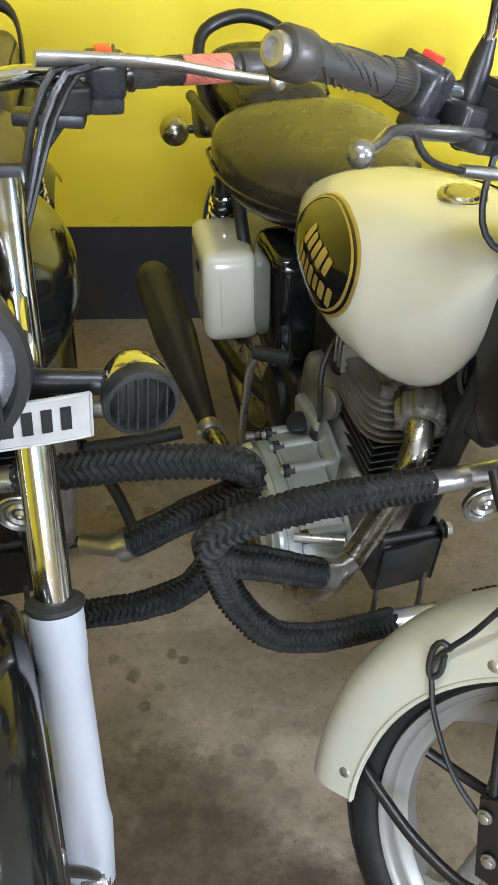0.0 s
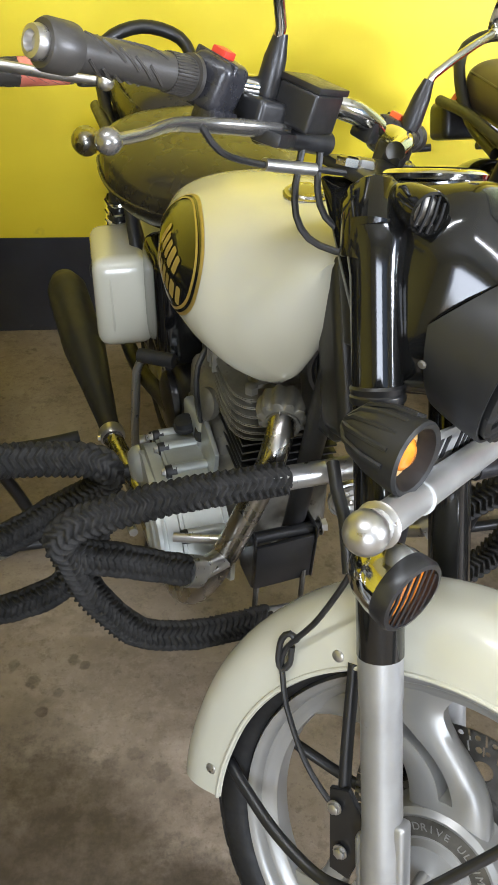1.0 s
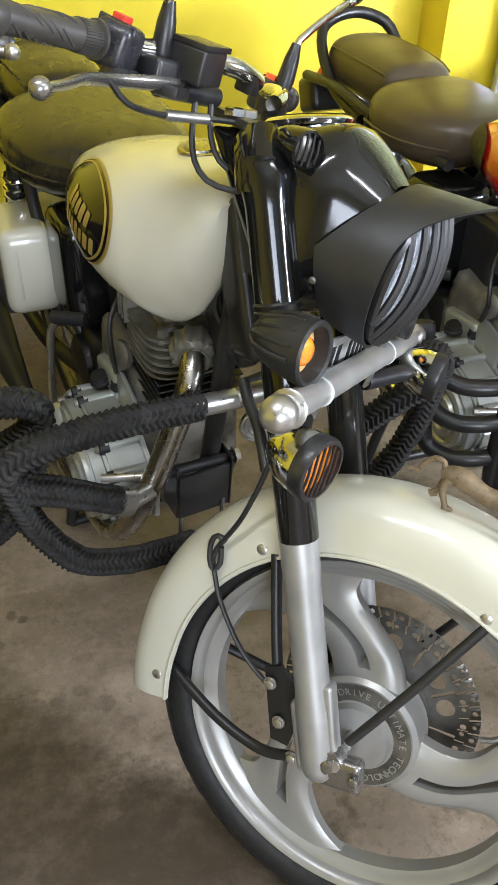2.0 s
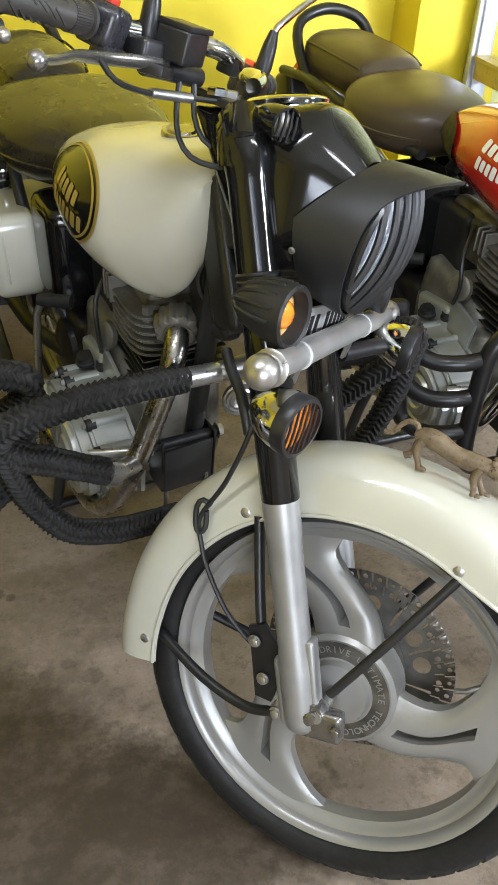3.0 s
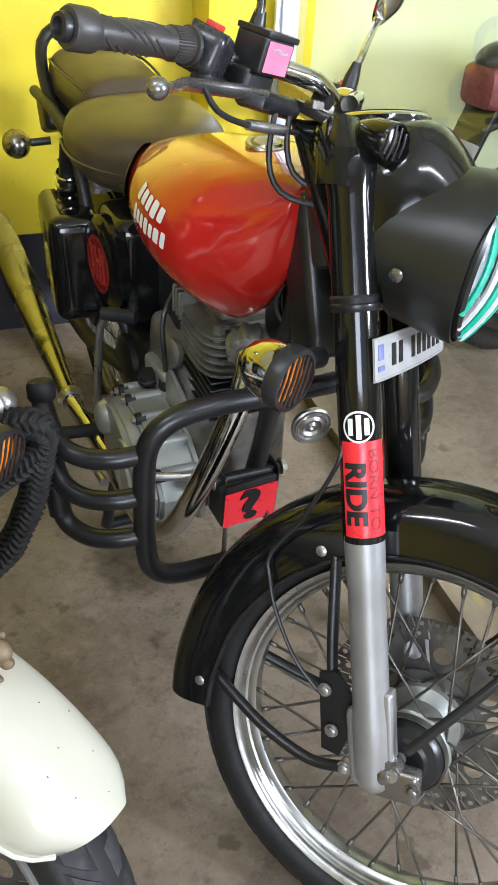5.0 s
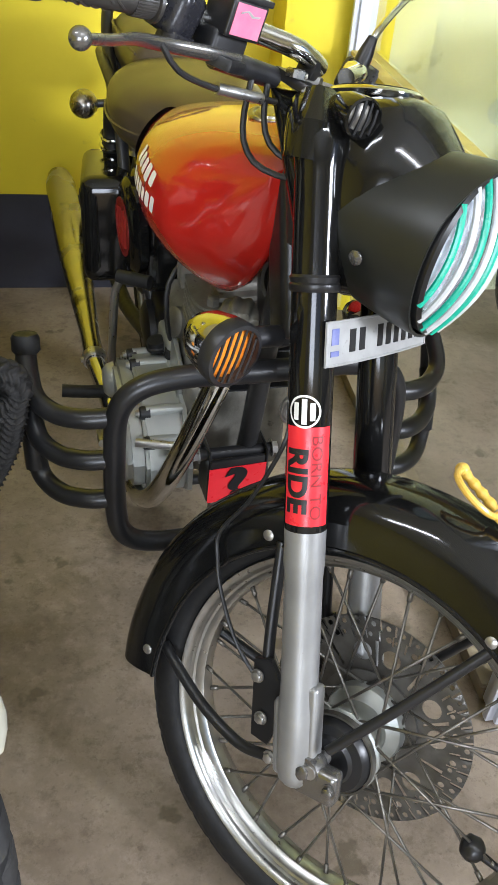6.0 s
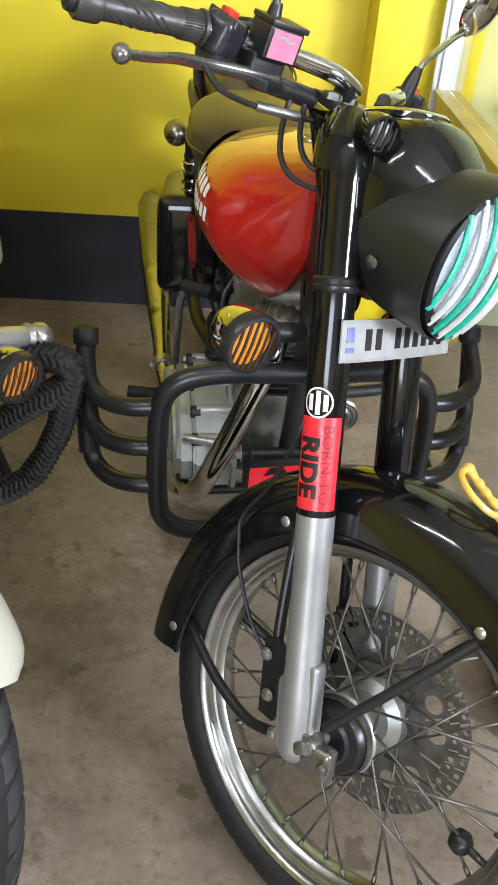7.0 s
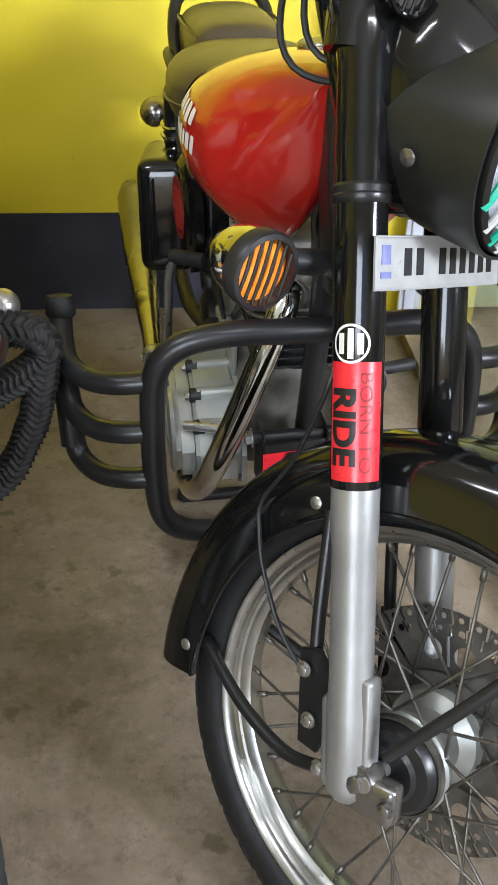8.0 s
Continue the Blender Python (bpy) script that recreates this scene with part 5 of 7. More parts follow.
        rbox(bm, (0.0045, 0.030, 0.050), (-0.070 + k * 0.014, -0.078, 0.168), (0, 0, 0), 0.0015, 1)
        part("fin", bm, BRONZE, head, "", tilt)
    # exhaust: finned collar, header, silencer
    bm = bmesh.new()
    d = V(0.86, -0.38, -0.30).normalized()
    pc = V(-0.495, -0.020, 0.692)
    u = d.orthogonal().normalized()
    w = d.cross(u)
    skin(bm, [[pc + d * h + (r + (0.0026 if r > 0.03 else 0) * math.cos(11 * a)) * (math.cos(a) * u + math.sin(a) * w) for a in (2 * math.pi * k / 88 for k in range(88))]
              for h, r in ((0.0, 0.026), (0.003, 0.034), (0.010, 0.0365), (0.026, 0.0365), (0.036, 0.034), (0.040, 0.027))])
    lathe(bm, [(0, 0.024), (0.044, 0.024)], pc, d, 24)
    part("exhaust_collar", bm, BRONZE, bike, "lobed bronze-grey exhaust nut", None)
    bm = bmesh.new()
    tube(bm, [pc, (-0.452, -0.040, 0.682), (-0.428, -0.060, 0.645), (-0.425, -0.088, 0.575), (-0.440, -0.125, 0.47), (-0.475, -0.155, 0.375), (-0.55, -0.172, 0.31), (-0.66, -0.180, 0.300), (-0.77, -0.190, 0.325), o["muffler_start"]], 0.0195, 18)
    part("exhaust_header", bm, CHROME if o["kind"] == "red" else HEADER, bike, "chrome exhaust header pipe", None)
    bm = bmesh.new()
    e0, e1 = V(*o["muffler_start"]), V(*o["muffler_end"])
    tube(bm, [e0, e0 + (e1 - e0) * 0.12, e0 + (e1 - e0) * 0.3, e0 + (e1 - e0) * 0.5, e0 + (e1 - e0) * 0.75, e0 + (e1 - e0) * 0.95, e1],
         lambda f: 0.021 + o["muffler_fat"] * min(1, max(0, (f - 0.10) / 0.45)) - (0.016 * max(0, (f - 0.90) / 0.10) ** 2), 24)
    part("silencer", bm, o["muffler"], bike, o["muffler_label"], None)
    bm = bmesh.new()
    lathe(bm, [(0, 0.0235), (0.004, 0.026), (0.022, 0.026), (0.026, 0.0235)], tuple(e0), tuple(e1 - e0), 20)
    hexbolt(bm, tuple(e0 + V(0, -0.024, 0.008)), (0, -1, 0), 0.006)
    part("silencer_clamp", bm, STEEL, bike, "", None)
    # kick starter
    bm = bmesh.new()
    tube(bm, [(-0.838, -0.176, 0.372), (-0.834, -0.186, 0.40), (-0.822, -0.182, 0.50), (-0.812, -0.176, 0.575), (-0.806, -0.166, 0.602)], 0.007, 10, flat=1.3)
    lathe(bm, [(0, 0.013), (0.03, 0.013)], (-0.845, -0.190, 0.395), (0, 1, 0), 18)
    part("kick_lever", bm, STEEL, bike, "steel kick-start lever", None)
    bm = bmesh.new()
    lathe(bm, [(0, 0.009), (0.002, 0.0125), (0.066, 0.0125), (0.068, 0.009)], (-0.812, -0.172, 0.602), (0.6, 0.8, 0.05), 18)
    part("kick_pedal", bm, RUBBER, bike, "black rubber kick pedal", None)
    # intake and wiring behind the barrel, gear lever, cables
    bm = bmesh.new()
    rbox(bm, (0.07, 0.06, 0.09), (-0.70, -0.02, 0.66), (0, 0, 0), 0.012, 2)
    tube(bm, [(-0.66, -0.01, 0.68), (-0.74, -0.01, 0.69), (-0.82, -0.01, 0.69)], 0.028, 16)
    part("carburettor", bm, DARKCAST, bike, "dark carburettor", None)
    for pts in ([(-0.70, -0.06, 0.70), (-0.66, -0.105, 0.66), (-0.645, -0.11, 0.60), (-0.67, -0.10, 0.55)],):
        bm = bmesh.new()
        tube(bm, pts, 0.0045, 8)
        part("hose", bm, CABLE, bike, "", None)
    bm = bmesh.new()
    lathe(bm, [(0, 0.022), (0.006, 0.027), (0.016, 0.027), (0.020, 0.022), (0.021, 0.0)], (-0.672, -0.080, 0.580), (0.3, -0.9, 0.25), 24)
    part("starter_cap", bm, BRONZE, bike, "", None)


def chassis(bike, o):
    """Frame tubes, swing arm, rear wheel, shocks, rear fender, stand and pegs."""
    black = o["kind"] == "black"
    tubes = [
        ([(-0.36, 0, 0.90), (-0.390, 0, 0.80), (-0.438, 0, 0.64), (-0.484, 0, 0.48), (-0.540, 0, 0.33)], 0.0165),
        ([(-0.57, 0, 0.85), (-0.62, 0, 0.845), (-0.85, 0, 0.79), (-0.95, 0, 0.60), (-0.92, 0, 0.38)], 0.017)]
    for s in (-1, 1):
        tubes += [([(-0.90, s * 0.08, 0.78), (-1.12, s * 0.115, 0.80), (-1.36, s * 0.125, 0.82), (-1.56, s * 0.115, 0.80)], 0.0125),
                  ([(-0.90, s * 0.10, 0.42), (-1.15, s * 0.12, 0.36), (-1.40, s * 0.12, 0.325)], 0.017),
                  ([(-0.92, s * 0.08, 0.45), (-1.00, s * 0.12, 0.60), (-1.14, s * 0.125, 0.80)], 0.0125),
                  ([(-0.84, s * 0.15, 0.33), (-0.90, s * 0.20, 0.33)], 0.011)]
    for pts, r in tubes:
        bm = bmesh.new()
        pts = [(x, y * o["rear_wide"], z) for x, y, z in pts]
        tube(bm, pts, r, 12)
        part("frame_tube", bm, MATTE, bike, "black frame tube", None)
    bm = bmesh.new()
    lathe(bm, [(0, 0.018), (0.004, 0.024), (0.136, 0.024), (0.14, 0.018)], (-0.305, 0, 0.885), FORK, 20)
    part("head_stock", bm, MATTE, bike, "", None)
    if not black:
        # plain blocks added round the neck, black for the dark gap between tank and fork
        bm = bmesh.new()
        rbox(bm, (0.075, 0.056, 0.215), (-0.362, 0.006, 0.850), (0, -20, 0), 0.016, 3)
        rbox(bm, (0.12, 0.036, 0.14), (-0.430, 0.010, 0.765), (0, -14, 0), 0.014, 3)
        part("head_filler", bm, SATIN, bike, "black frame head block that fills the dark gap behind the fork", None)
        bm = bmesh.new()
        lathe(bm, [(-0.02, 0.026), (0.0, 0.044), (0.006, 0.047), (0.009, 0.046), (0.009, 0.041), (0.004, 0.038), (0.008, 0.018), (0.008, 0.0)], (-0.405, 0.024, 0.785), (0.8, -0.5, 0.1), 36)
        part("horn", bm, SATIN, bike, "round black horn", None)
    front_wheel_spoked(bike, Matrix(), V(-1.385, 0, 0.322), "rear_wheel", 18)
    bm = bmesh.new()
    ring = [(0.375 - 0.055 * (1 - math.cos(t * math.pi / 2) ** 0.7), 0.075 * t) for t in [-1 + 2 * k / 12 for k in range(13)]]
    ring_section(bm, V(-1.385, 0, 0.322), ring + [(r - 0.004, y * 0.96) for r, y in ring[::-1]], 40, 20, 130 if black else 200)
    part("rear_fender", bm, CREAM if o["kind"] == "white" else BLACK, bike, "", None)
    for s in (-1, 1):
        top, bot = V(-1.14, s * 0.135 * o["rear_wide"], 0.80), V(-1.34, s * 0.135 * o["rear_wide"], 0.40)
        d = (bot - top)
        bm = bmesh.new()
        tube(bm, [top, top + d * 0.3], 0.019, 14, curve=False)
        tube(bm, [top, bot], 0.012, 12, curve=False)
        shock = part("shock_absorber", bm, SATIN, bike, "", None)
        bm = bmesh.new()
        u = d.normalized().orthogonal().normalized()
        w = d.normalized().cross(u)
        pts = [top + d * (0.12 + 0.72 * k / 130) + 0.023 * (math.cos(k * 0.62) * u + math.sin(k * 0.62) * w) for k in range(131)]
        tube(bm, pts, 0.0042, 6, curve=False)
        part("spring", bm, CHROME, shock, "chrome coil spring", None)
        if black:
            continue
        bm = bmesh.new()
        c = V(o["rear_lamp"][0], s * o["rear_lamp"][1], o["rear_lamp"][2])
        ball(bm, c, 0.036, 24, (1.1, 1, 1))
        ind = part("rear_indicator", bm, HEADER, bike, "round chrome rear indicator", None)
        bm = bmesh.new()
        tube(bm, [c + V(0, -s * 0.02, 0), c + V(0.01, -s * 0.085, 0.005)], 0.010, 12, curve=False)
        part("stem", bm, PLASTIC, ind, "", None)
    bm = bmesh.new()
    rbox(bm, (0.10, 0.20 * o["rear_wide"], 0.09), (-1.60, 0, 0.74), (0, -20, 0), 0.02, 3)
    tail = part("tail_plate", bm, SATIN, bike, "", None)
    bm = bmesh.new()
    lathe(bm, [(0, 0.045), (0.02, 0.045), (0.035, 0.035), (0.04, 0.0)], (-1.64, 0, 0.76), (-1, 0, 0.2), 24)
    part("tail_lamp", bm, REDPL, bike, "red tail lamp", None)
    for s in (-1, 1):    # centre stand
        bm = bmesh.new()
        tube(bm, [(-0.88, s * 0.09, 0.31), (-0.905, s * 0.14, 0.16), (-0.92, s * 0.17, 0.012)], 0.013, 10)
        part("stand_leg", bm, SATIN, bike, "", None)
        bm = bmesh.new()
        tube(bm, [(-0.82, s * 0.10, 0.345), (-0.83, s * 0.22, 0.345), (-0.835, s * 0.285, 0.35)], 0.013, 12)
        part("foot_peg", bm, RUBBER, bike, "", None)
    bm = bmesh.new()
    tube(bm, [(-0.92, -0.17, 0.013), (-0.92, 0.17, 0.013)], 0.013, 10, curve=False)
    part("stand_bar", bm, SATIN, bike, "", None)
    # brake pedal
    bm = bmesh.new()
    tube(bm, [(-0.86, -0.19, 0.30), (-0.78, -0.215, 0.30), (-0.70, -0.225, 0.335), (-0.66, -0.225, 0.345)], 0.008, 8)
    part("brake_pedal", bm, STEEL, bike, "", None)


def seats(bike, o):
    hide = DARKSEAT if o["kind"] == "white" else SEAT
    bm = bmesh.new()
    soft_loft(bm, [-0.80, -0.83, -0.89, -0.96, -1.03, -1.10, -1.16, -1.19], [0.865, 0.886, 0.898, 0.903, 0.906, 0.908, 0.902, 0.87], [0.81, 0.790, 0.772, 0.765, 0.765, 0.772, 0.79, 0.82], [0.05, 0.095, 0.140, 0.166, 0.174, 0.170, 0.148, 0.10])
    seat = part("rider_seat", bm, hide, bike, "dark brown vinyl sprung saddle", None)
    bm = bmesh.new()
    pts = [(-0.83, 0.09), (-0.89, 0.139), (-0.96, 0.168), (-1.03, 0.176), (-1.10, 0.172), (-1.16, 0.15)]
    tube(bm, [(x, -y, 0.826) for x, y in pts] + [(-1.19, 0, 0.83)] + [(x, y, 0.826) for x, y in pts[::-1]], 0.0035, 6)
    part("piping", bm, hide, seat, "", None)
    bm = bmesh.new()
    soft_loft(bm, [-1.150, -1.165, -1.20, -1.28, -1.36, -1.44, -1.50, -1.53], [0.885, 0.925, 0.952, 0.962, 0.965, 0.965, 0.957, 0.925], [0.87, 0.855, 0.845, 0.84, 0.84, 0.84, 0.85, 0.88], [0.03, 0.070, 0.096, 0.106, 0.108, 0.108, 0.098, 0.05], 2.8, 36, 40)
    pil = part("pillion_seat", bm, hide, bike, "dark brown vinyl pillion pad", None)
    bm = bmesh.new()
    tube(bm, [(-1.20, -0.090, 0.930), (-1.28, -0.1045, 0.938), (-1.44, -0.1085, 0.940), (-1.52, -0.080, 0.925)], 0.003, 6)
    part("piping", bm, hide, pil, "", None)
    bm = bmesh.new()
    tube(bm, [(-1.20, 0.090, 0.930), (-1.28, 0.1045, 0.938), (-1.44, 0.1085, 0.940), (-1.52, 0.080, 0.925)], 0.003, 6)
    part("piping", bm, hide, pil, "", None)
    bm = bmesh.new()
    tube(bm, [(-1.26, -0.112, 0.82), (-1.40, -0.118, 0.85), (-1.50, -0.116, 0.92), (-1.545, -0.09, 0.972), (-1.56, 0, 0.995), (-1.545, 0.09, 0.972), (-1.50, 0.116, 0.92), (-1.40, 0.118, 0.85), (-1.26, 0.112, 0.82)], 0.0145, 14)
    part("grab_rail", bm, SATIN, bike, "black tubular grab rail", None)
    for s in (-1, 1):
        bm = bmesh.new()
        lathe(bm, [(0, 0.03), (0.008, 0.024), (0.02, 0.026), (0.03, 0.022), (0.04, 0.026), (0.05, 0.02)], (-1.09, s * 0.10, 0.735), (0, 0, 1), 16)
        part("seat_spring", bm, STEEL, seat, "", None)


def mark_row(t, s, x, z, half, high, n, mat, lift):
    """A row of plain upright blocks where the maker's name stands."""
    for k in range(n):
        f = (k + 0.5) / n * 2 - 1
        bm = bmesh.new()
        tank_patch(bm, x + s * half * f * -1, z + 0.08 * half * f * s, half / n * (0.74 + 0.14 * math.sin(3 * k)), high * (1 + 0.10 * math.cos(2.2 * k)), -9, lift, s, 0, 20, 5)
        part("badge_bar", bm, mat, t, "", None, 60)


def tank(bike, o):
    bm = bmesh.new()
    tank_mesh(bm)
    t = part("fuel_tank", bm, o["paint"], bike, o["tank_label"], None, 60)
    bm = bmesh.new()
    lathe(bm, [(-0.004, 0.030), (0.004, 0.031), (0.007, 0.029), (0.007, 0.024), (0.005, 0.022), (0.009, 0.019), (0.010, 0.0)], (-0.535, 0.010, 0.962), (0.06, 0.02, 1), 32)
    part("fuel_cap", bm, HEADER, t, "chrome fuel cap", None)
    if o["kind"] == "white":
        for s in (-1, 1):
            bm = bmesh.new()
            tank_patch(bm, -0.592, 0.890, 0.120, 0.070, -3, 0.0012, s, 0, 48, 2.2)
            part("badge_border", bm, GOLD, t, "gold-edged oval badge", None, 60)
            bm = bmesh.new()
            tank_patch(bm, -0.592, 0.890, 0.115, 0.066, -3, 0.0022, s, 0, 48, 2.2)
            part("badge_field", bm, BLACK, t, "", None, 60)
            bm = bmesh.new()
            tank_patch(bm, -0.592, 0.890, 0.111, 0.063, -3, 0.0030, s, 0.955, 48, 2.2)
            part("badge_line", bm, GOLD, t, "", None, 60)
            mark_row(t, s, -0.572, 0.896, 0.052, 0.0125, 5, GOLD, 0.0034)
            mark_row(t, s, -0.566, 0.866, 0.064, 0.0115, 7, GOLD, 0.0034)
    if o["kind"] == "red":
        for s in (-1, 1):
            mark_row(t, s, -0.548, 0.897, 0.050, 0.0115, 5, WHITEINK, 0.0012)
            mark_row(t, s, -0.544, 0.867, 0.056, 0.0105, 7, WHITEINK, 0.0012)
            bm = bmesh.new()
            tank_patch(bm, -0.765, 0.862, 0.070, 0.046, -10, 0.006, s, 0, 40, 3)
            part("knee_pad", bm, RUBBER, t, "black rubber knee pad", None, 60)


def side_boxes(bike, o):
    """Lockable side box with a moulded seam, the black air box before it and, on the red machine, a round cover."""
    lx, lz, cx, cz = o["box"]
    for s in (-1, 1):
        turn = Matrix.Translation((cx, s * 0.156, cz)) @ Matrix.Rotation(radians(-6), 4, "Y") @ Matrix.Rotation(radians(s * 6), 4, "Z")
        bm = bmesh.new()
        rbox(bm, (lx, 0.105, lz), (0, 0, 0), (0, 0, 0), 0.030, 5, 0.95)
        side = part("side_box", bm, o["side"], bike, o["side_label"], turn, 50)
        bm = bmesh.new()
        w, h = lx / 2 - 0.003, lz / 2 - 0.002
        tube(bm, [(w - 0.034, s * 0.020, -h), (w - 0.008, s * 0.020, -h + 0.008), (w, s * 0.020, -h + 0.034), (w - 0.002, s * 0.020, 0), (w - 0.004, s * 0.020, h - 0.034), (w - 0.012, s * 0.020, h - 0.008), (w - 0.038, s * 0.020, h)], 0.0028, 8)
        part("side_seam", bm, o["side"], side, "", turn)
        bm = bmesh.new()
        lathe(bm, [(0, 0.011), (0.002, 0.012), (0.003, 0.008), (0.001, 0.0)], (lx * 0.16, s * 0.0515, lz * 0.24), (0, s, 0), 18)
        part("box_lock", bm, INK, side, "", turn)
        bm = bmesh.new()
        rbox(bm, (0.15, 0.135, 0.21), (-0.915, s * 0.062, 0.645), (0, 0, 0), 0.035, 4)
        air = part("air_box", bm, BLACK, bike, "gloss black air box", None, 50)
        if o["kind"] == "red":
            c, ax = V(-0.905, s * 0.122, 0.655), V(0.10, s, 0).normalized()
            bm = bmesh.new()
            lathe(bm, [(0, 0.088), (0.014, 0.088), (0.024, 0.075), (0.028, 0.058), (0.0285, 0.0)], c, ax, 40)
            drum = part("filter_cover", bm, BLACK, bike, "round gloss black cover with red emblem", None)
            bm = bmesh.new()
            lathe(bm, [(0.0286, 0.054), (0.0296, 0.054), (0.0296, 0.047), (0.0286, 0.047)], c, ax, 36)
            u, w = ax.cross(V(0, 0, 1)).normalized(), V(0, 0, 1)
            for a, b, z0, z1 in ((-0.030, -0.026, -0.030, 0.030), (-0.012, -0.014, -0.036, 0.036), (0.004, 0.010, -0.034, 0.034), (0.022, 0.028, -0.028, 0.030), (-0.026, 0.004, 0.004, 0.008), (0.006, 0.030, -0.014, -0.010)):
                tube(bm, [c + ax * 0.029 + u * a + w * z0, c + ax * 0.029 + u * (a + b) / 2 + w * (z0 + z1) / 2, c + ax * 0.029 + u * b + w * z1], 0.0042, 6, flat=0.3)
            part("emblem", bm, DULLRED, drum, "", None)


def tool_plate(bike, o):
    """Dark splash plate, pipe stub and horn on the down tube."""
    P = V(-0.450, -0.028, 0.425) if o["kind"] == "white" else V(-0.470, -0.022, 0.392)
    at = Matrix.Translation(P)
    bm = bmesh.new()
    rbox(bm, (0.008, 0.094, 0.096), (0, 0, 0), (0, 6, 4), 0.004, 2)
    for y in (-0.048, 0.048):
        rbox(bm, (0.052, 0.005, 0.112), (-0.024, y, 0.008), (0, 6, 4), 0.002, 1)
    pl = part("splash_plate", bm, SATIN, bike, "black bent splash plate", at)
    bm = bmesh.new()
    tube(bm, [(-0.012, -0.062, 0.048), (-0.012, 0.060, 0.048)], 0.010, 14, curve=False)
    part("cross_tube", bm, SATIN, pl, "", at)
    for y, q in ((-0.062, -1), (0.060, 1)):
        bm = bmesh.new()
        hexbolt(bm, (-0.012, y, 0.048), (0, q, 0), 0.011, 0.010)
        part("cross_bolt", bm, STEEL, pl, "", at)
    for y in (-0.040, 0.036):
        bm = bmesh.new()
        tube(bm, [(-0.004, y, -0.030), (0.004, y - 0.006, -0.105)], 0.0045, 8, curve=False)
        part("plate_hanger", bm, DARKCAST, pl, "", at)
    if o["kind"] == "red":
        bm = bmesh.new()
        rbox(bm, (0.0012, 0.098, 0.078), (0.0052, 0, -0.006), (0, 6, 4), 0)
        part("question_sign", bm, STICKER, pl, "red panel with a black question mark", at)
        m = at @ Matrix.Translation((0.0072, 0, -0.006)) @ Matrix.Rotation(radians(4), 4, "Z") @ Matrix.Rotation(radians(6), 4, "Y") @ Matrix.Rotation(radians(90), 4, "Z") @ Matrix.Rotation(radians(90), 4, "X") @ Matrix.Rotation(radians(8), 4, "Z")
        lettering("question_mark", "?", 0.092, m, INK, pl, 1.35, 0.0004, 0.0035)
    bm = bmesh.new()
    c, ax = (V(-0.405, 0.050, 0.575) if o["kind"] != "red" else V(-0.445, 0.068, 0.545)), V(1, -0.1, -0.1)
    for k, (r0, r1) in enumerate(((0.0, 0.008), (0.012, 0.020), (0.023, 0.0275))):
        lathe(bm, [(0.008, r0), (0.012, (r0 + r1) / 2), (0.008, r1)], c, ax, 28)
    lathe(bm, [(-0.02, 0.012), (0.0, 0.033), (0.008, 0.0345), (0.010, 0.032), (0.006, 0.030), (0.006, 0.0)], c, ax, 32)
    part("horn", bm, STEEL, bike, "round steel horn with pressed rings", None)


def rope_guard(bike):
    """Butterfly crash guard whose wings are bound with black rope."""
    for s in (-1, 1):
        bm = bmesh.new()
        tube(bm, [(-0.385, 0.0, 0.645), (-0.375, s * 0.06, 0.655), (-0.368, s * 0.12, 0.662)], 0.0165, 14)
        guard = part("crash_guard", bm, STEEL, bike, "steel crash guard bound with black rope", None)
        bm = bmesh.new()
        braid(bm, [(-0.376, s * 0.055, 0.654), (-0.366, s * 0.13, 0.665), (-0.360, s * 0.214, 0.670), (-0.356, s * 0.285, 0.666), (-0.355, s * 0.335, 0.655), (-0.357, s * 0.350, 0.628), (-0.360, s * 0.325, 0.600), (-0.37, s * 0.285, 0.574), (-0.385, s * 0.235, 0.535), (-0.395, s * 0.188, 0.503)], 0.0215)
        part("rope_wrap", bm, ROPE, guard, "tight black rope binding", None, 80)
        bm = bmesh.new()
        braid(bm, [(-0.357, s * 0.348, 0.625), (-0.358, s * 0.335, 0.572), (-0.360, s * 0.315, 0.515), (-0.362, s * 0.268, 0.440), (-0.367, s * 0.200, 0.405), (-0.380, s * 0.130, 0.385), (-0.395, s * 0.070, 0.370)], 0.0205)
        part("rope_wrap", bm, ROPE, guard, "tight black rope binding", None, 80)
        bm = bmesh.new()
        tube(bm, [(-0.395, s * 0.072, 0.370), (-0.40, s * 0.02, 0.362), (-0.40, 0, 0.36)], 0.0165, 12)
        part("guard_tube", bm, STEEL, guard, "", None)
        bm = bmesh.new()
        tube(bm, [(-0.394, s * 0.192, 0.505), (-0.40, s * 0.172, 0.492)], 0.0235, 16, curve=False)
        tube(bm, [(-0.40, s * 0.172, 0.492), (-0.44, s * 0.12, 0.47)], 0.0165, 12, curve=False)
        part("guard_tube", bm, STEEL, guard, "", None)


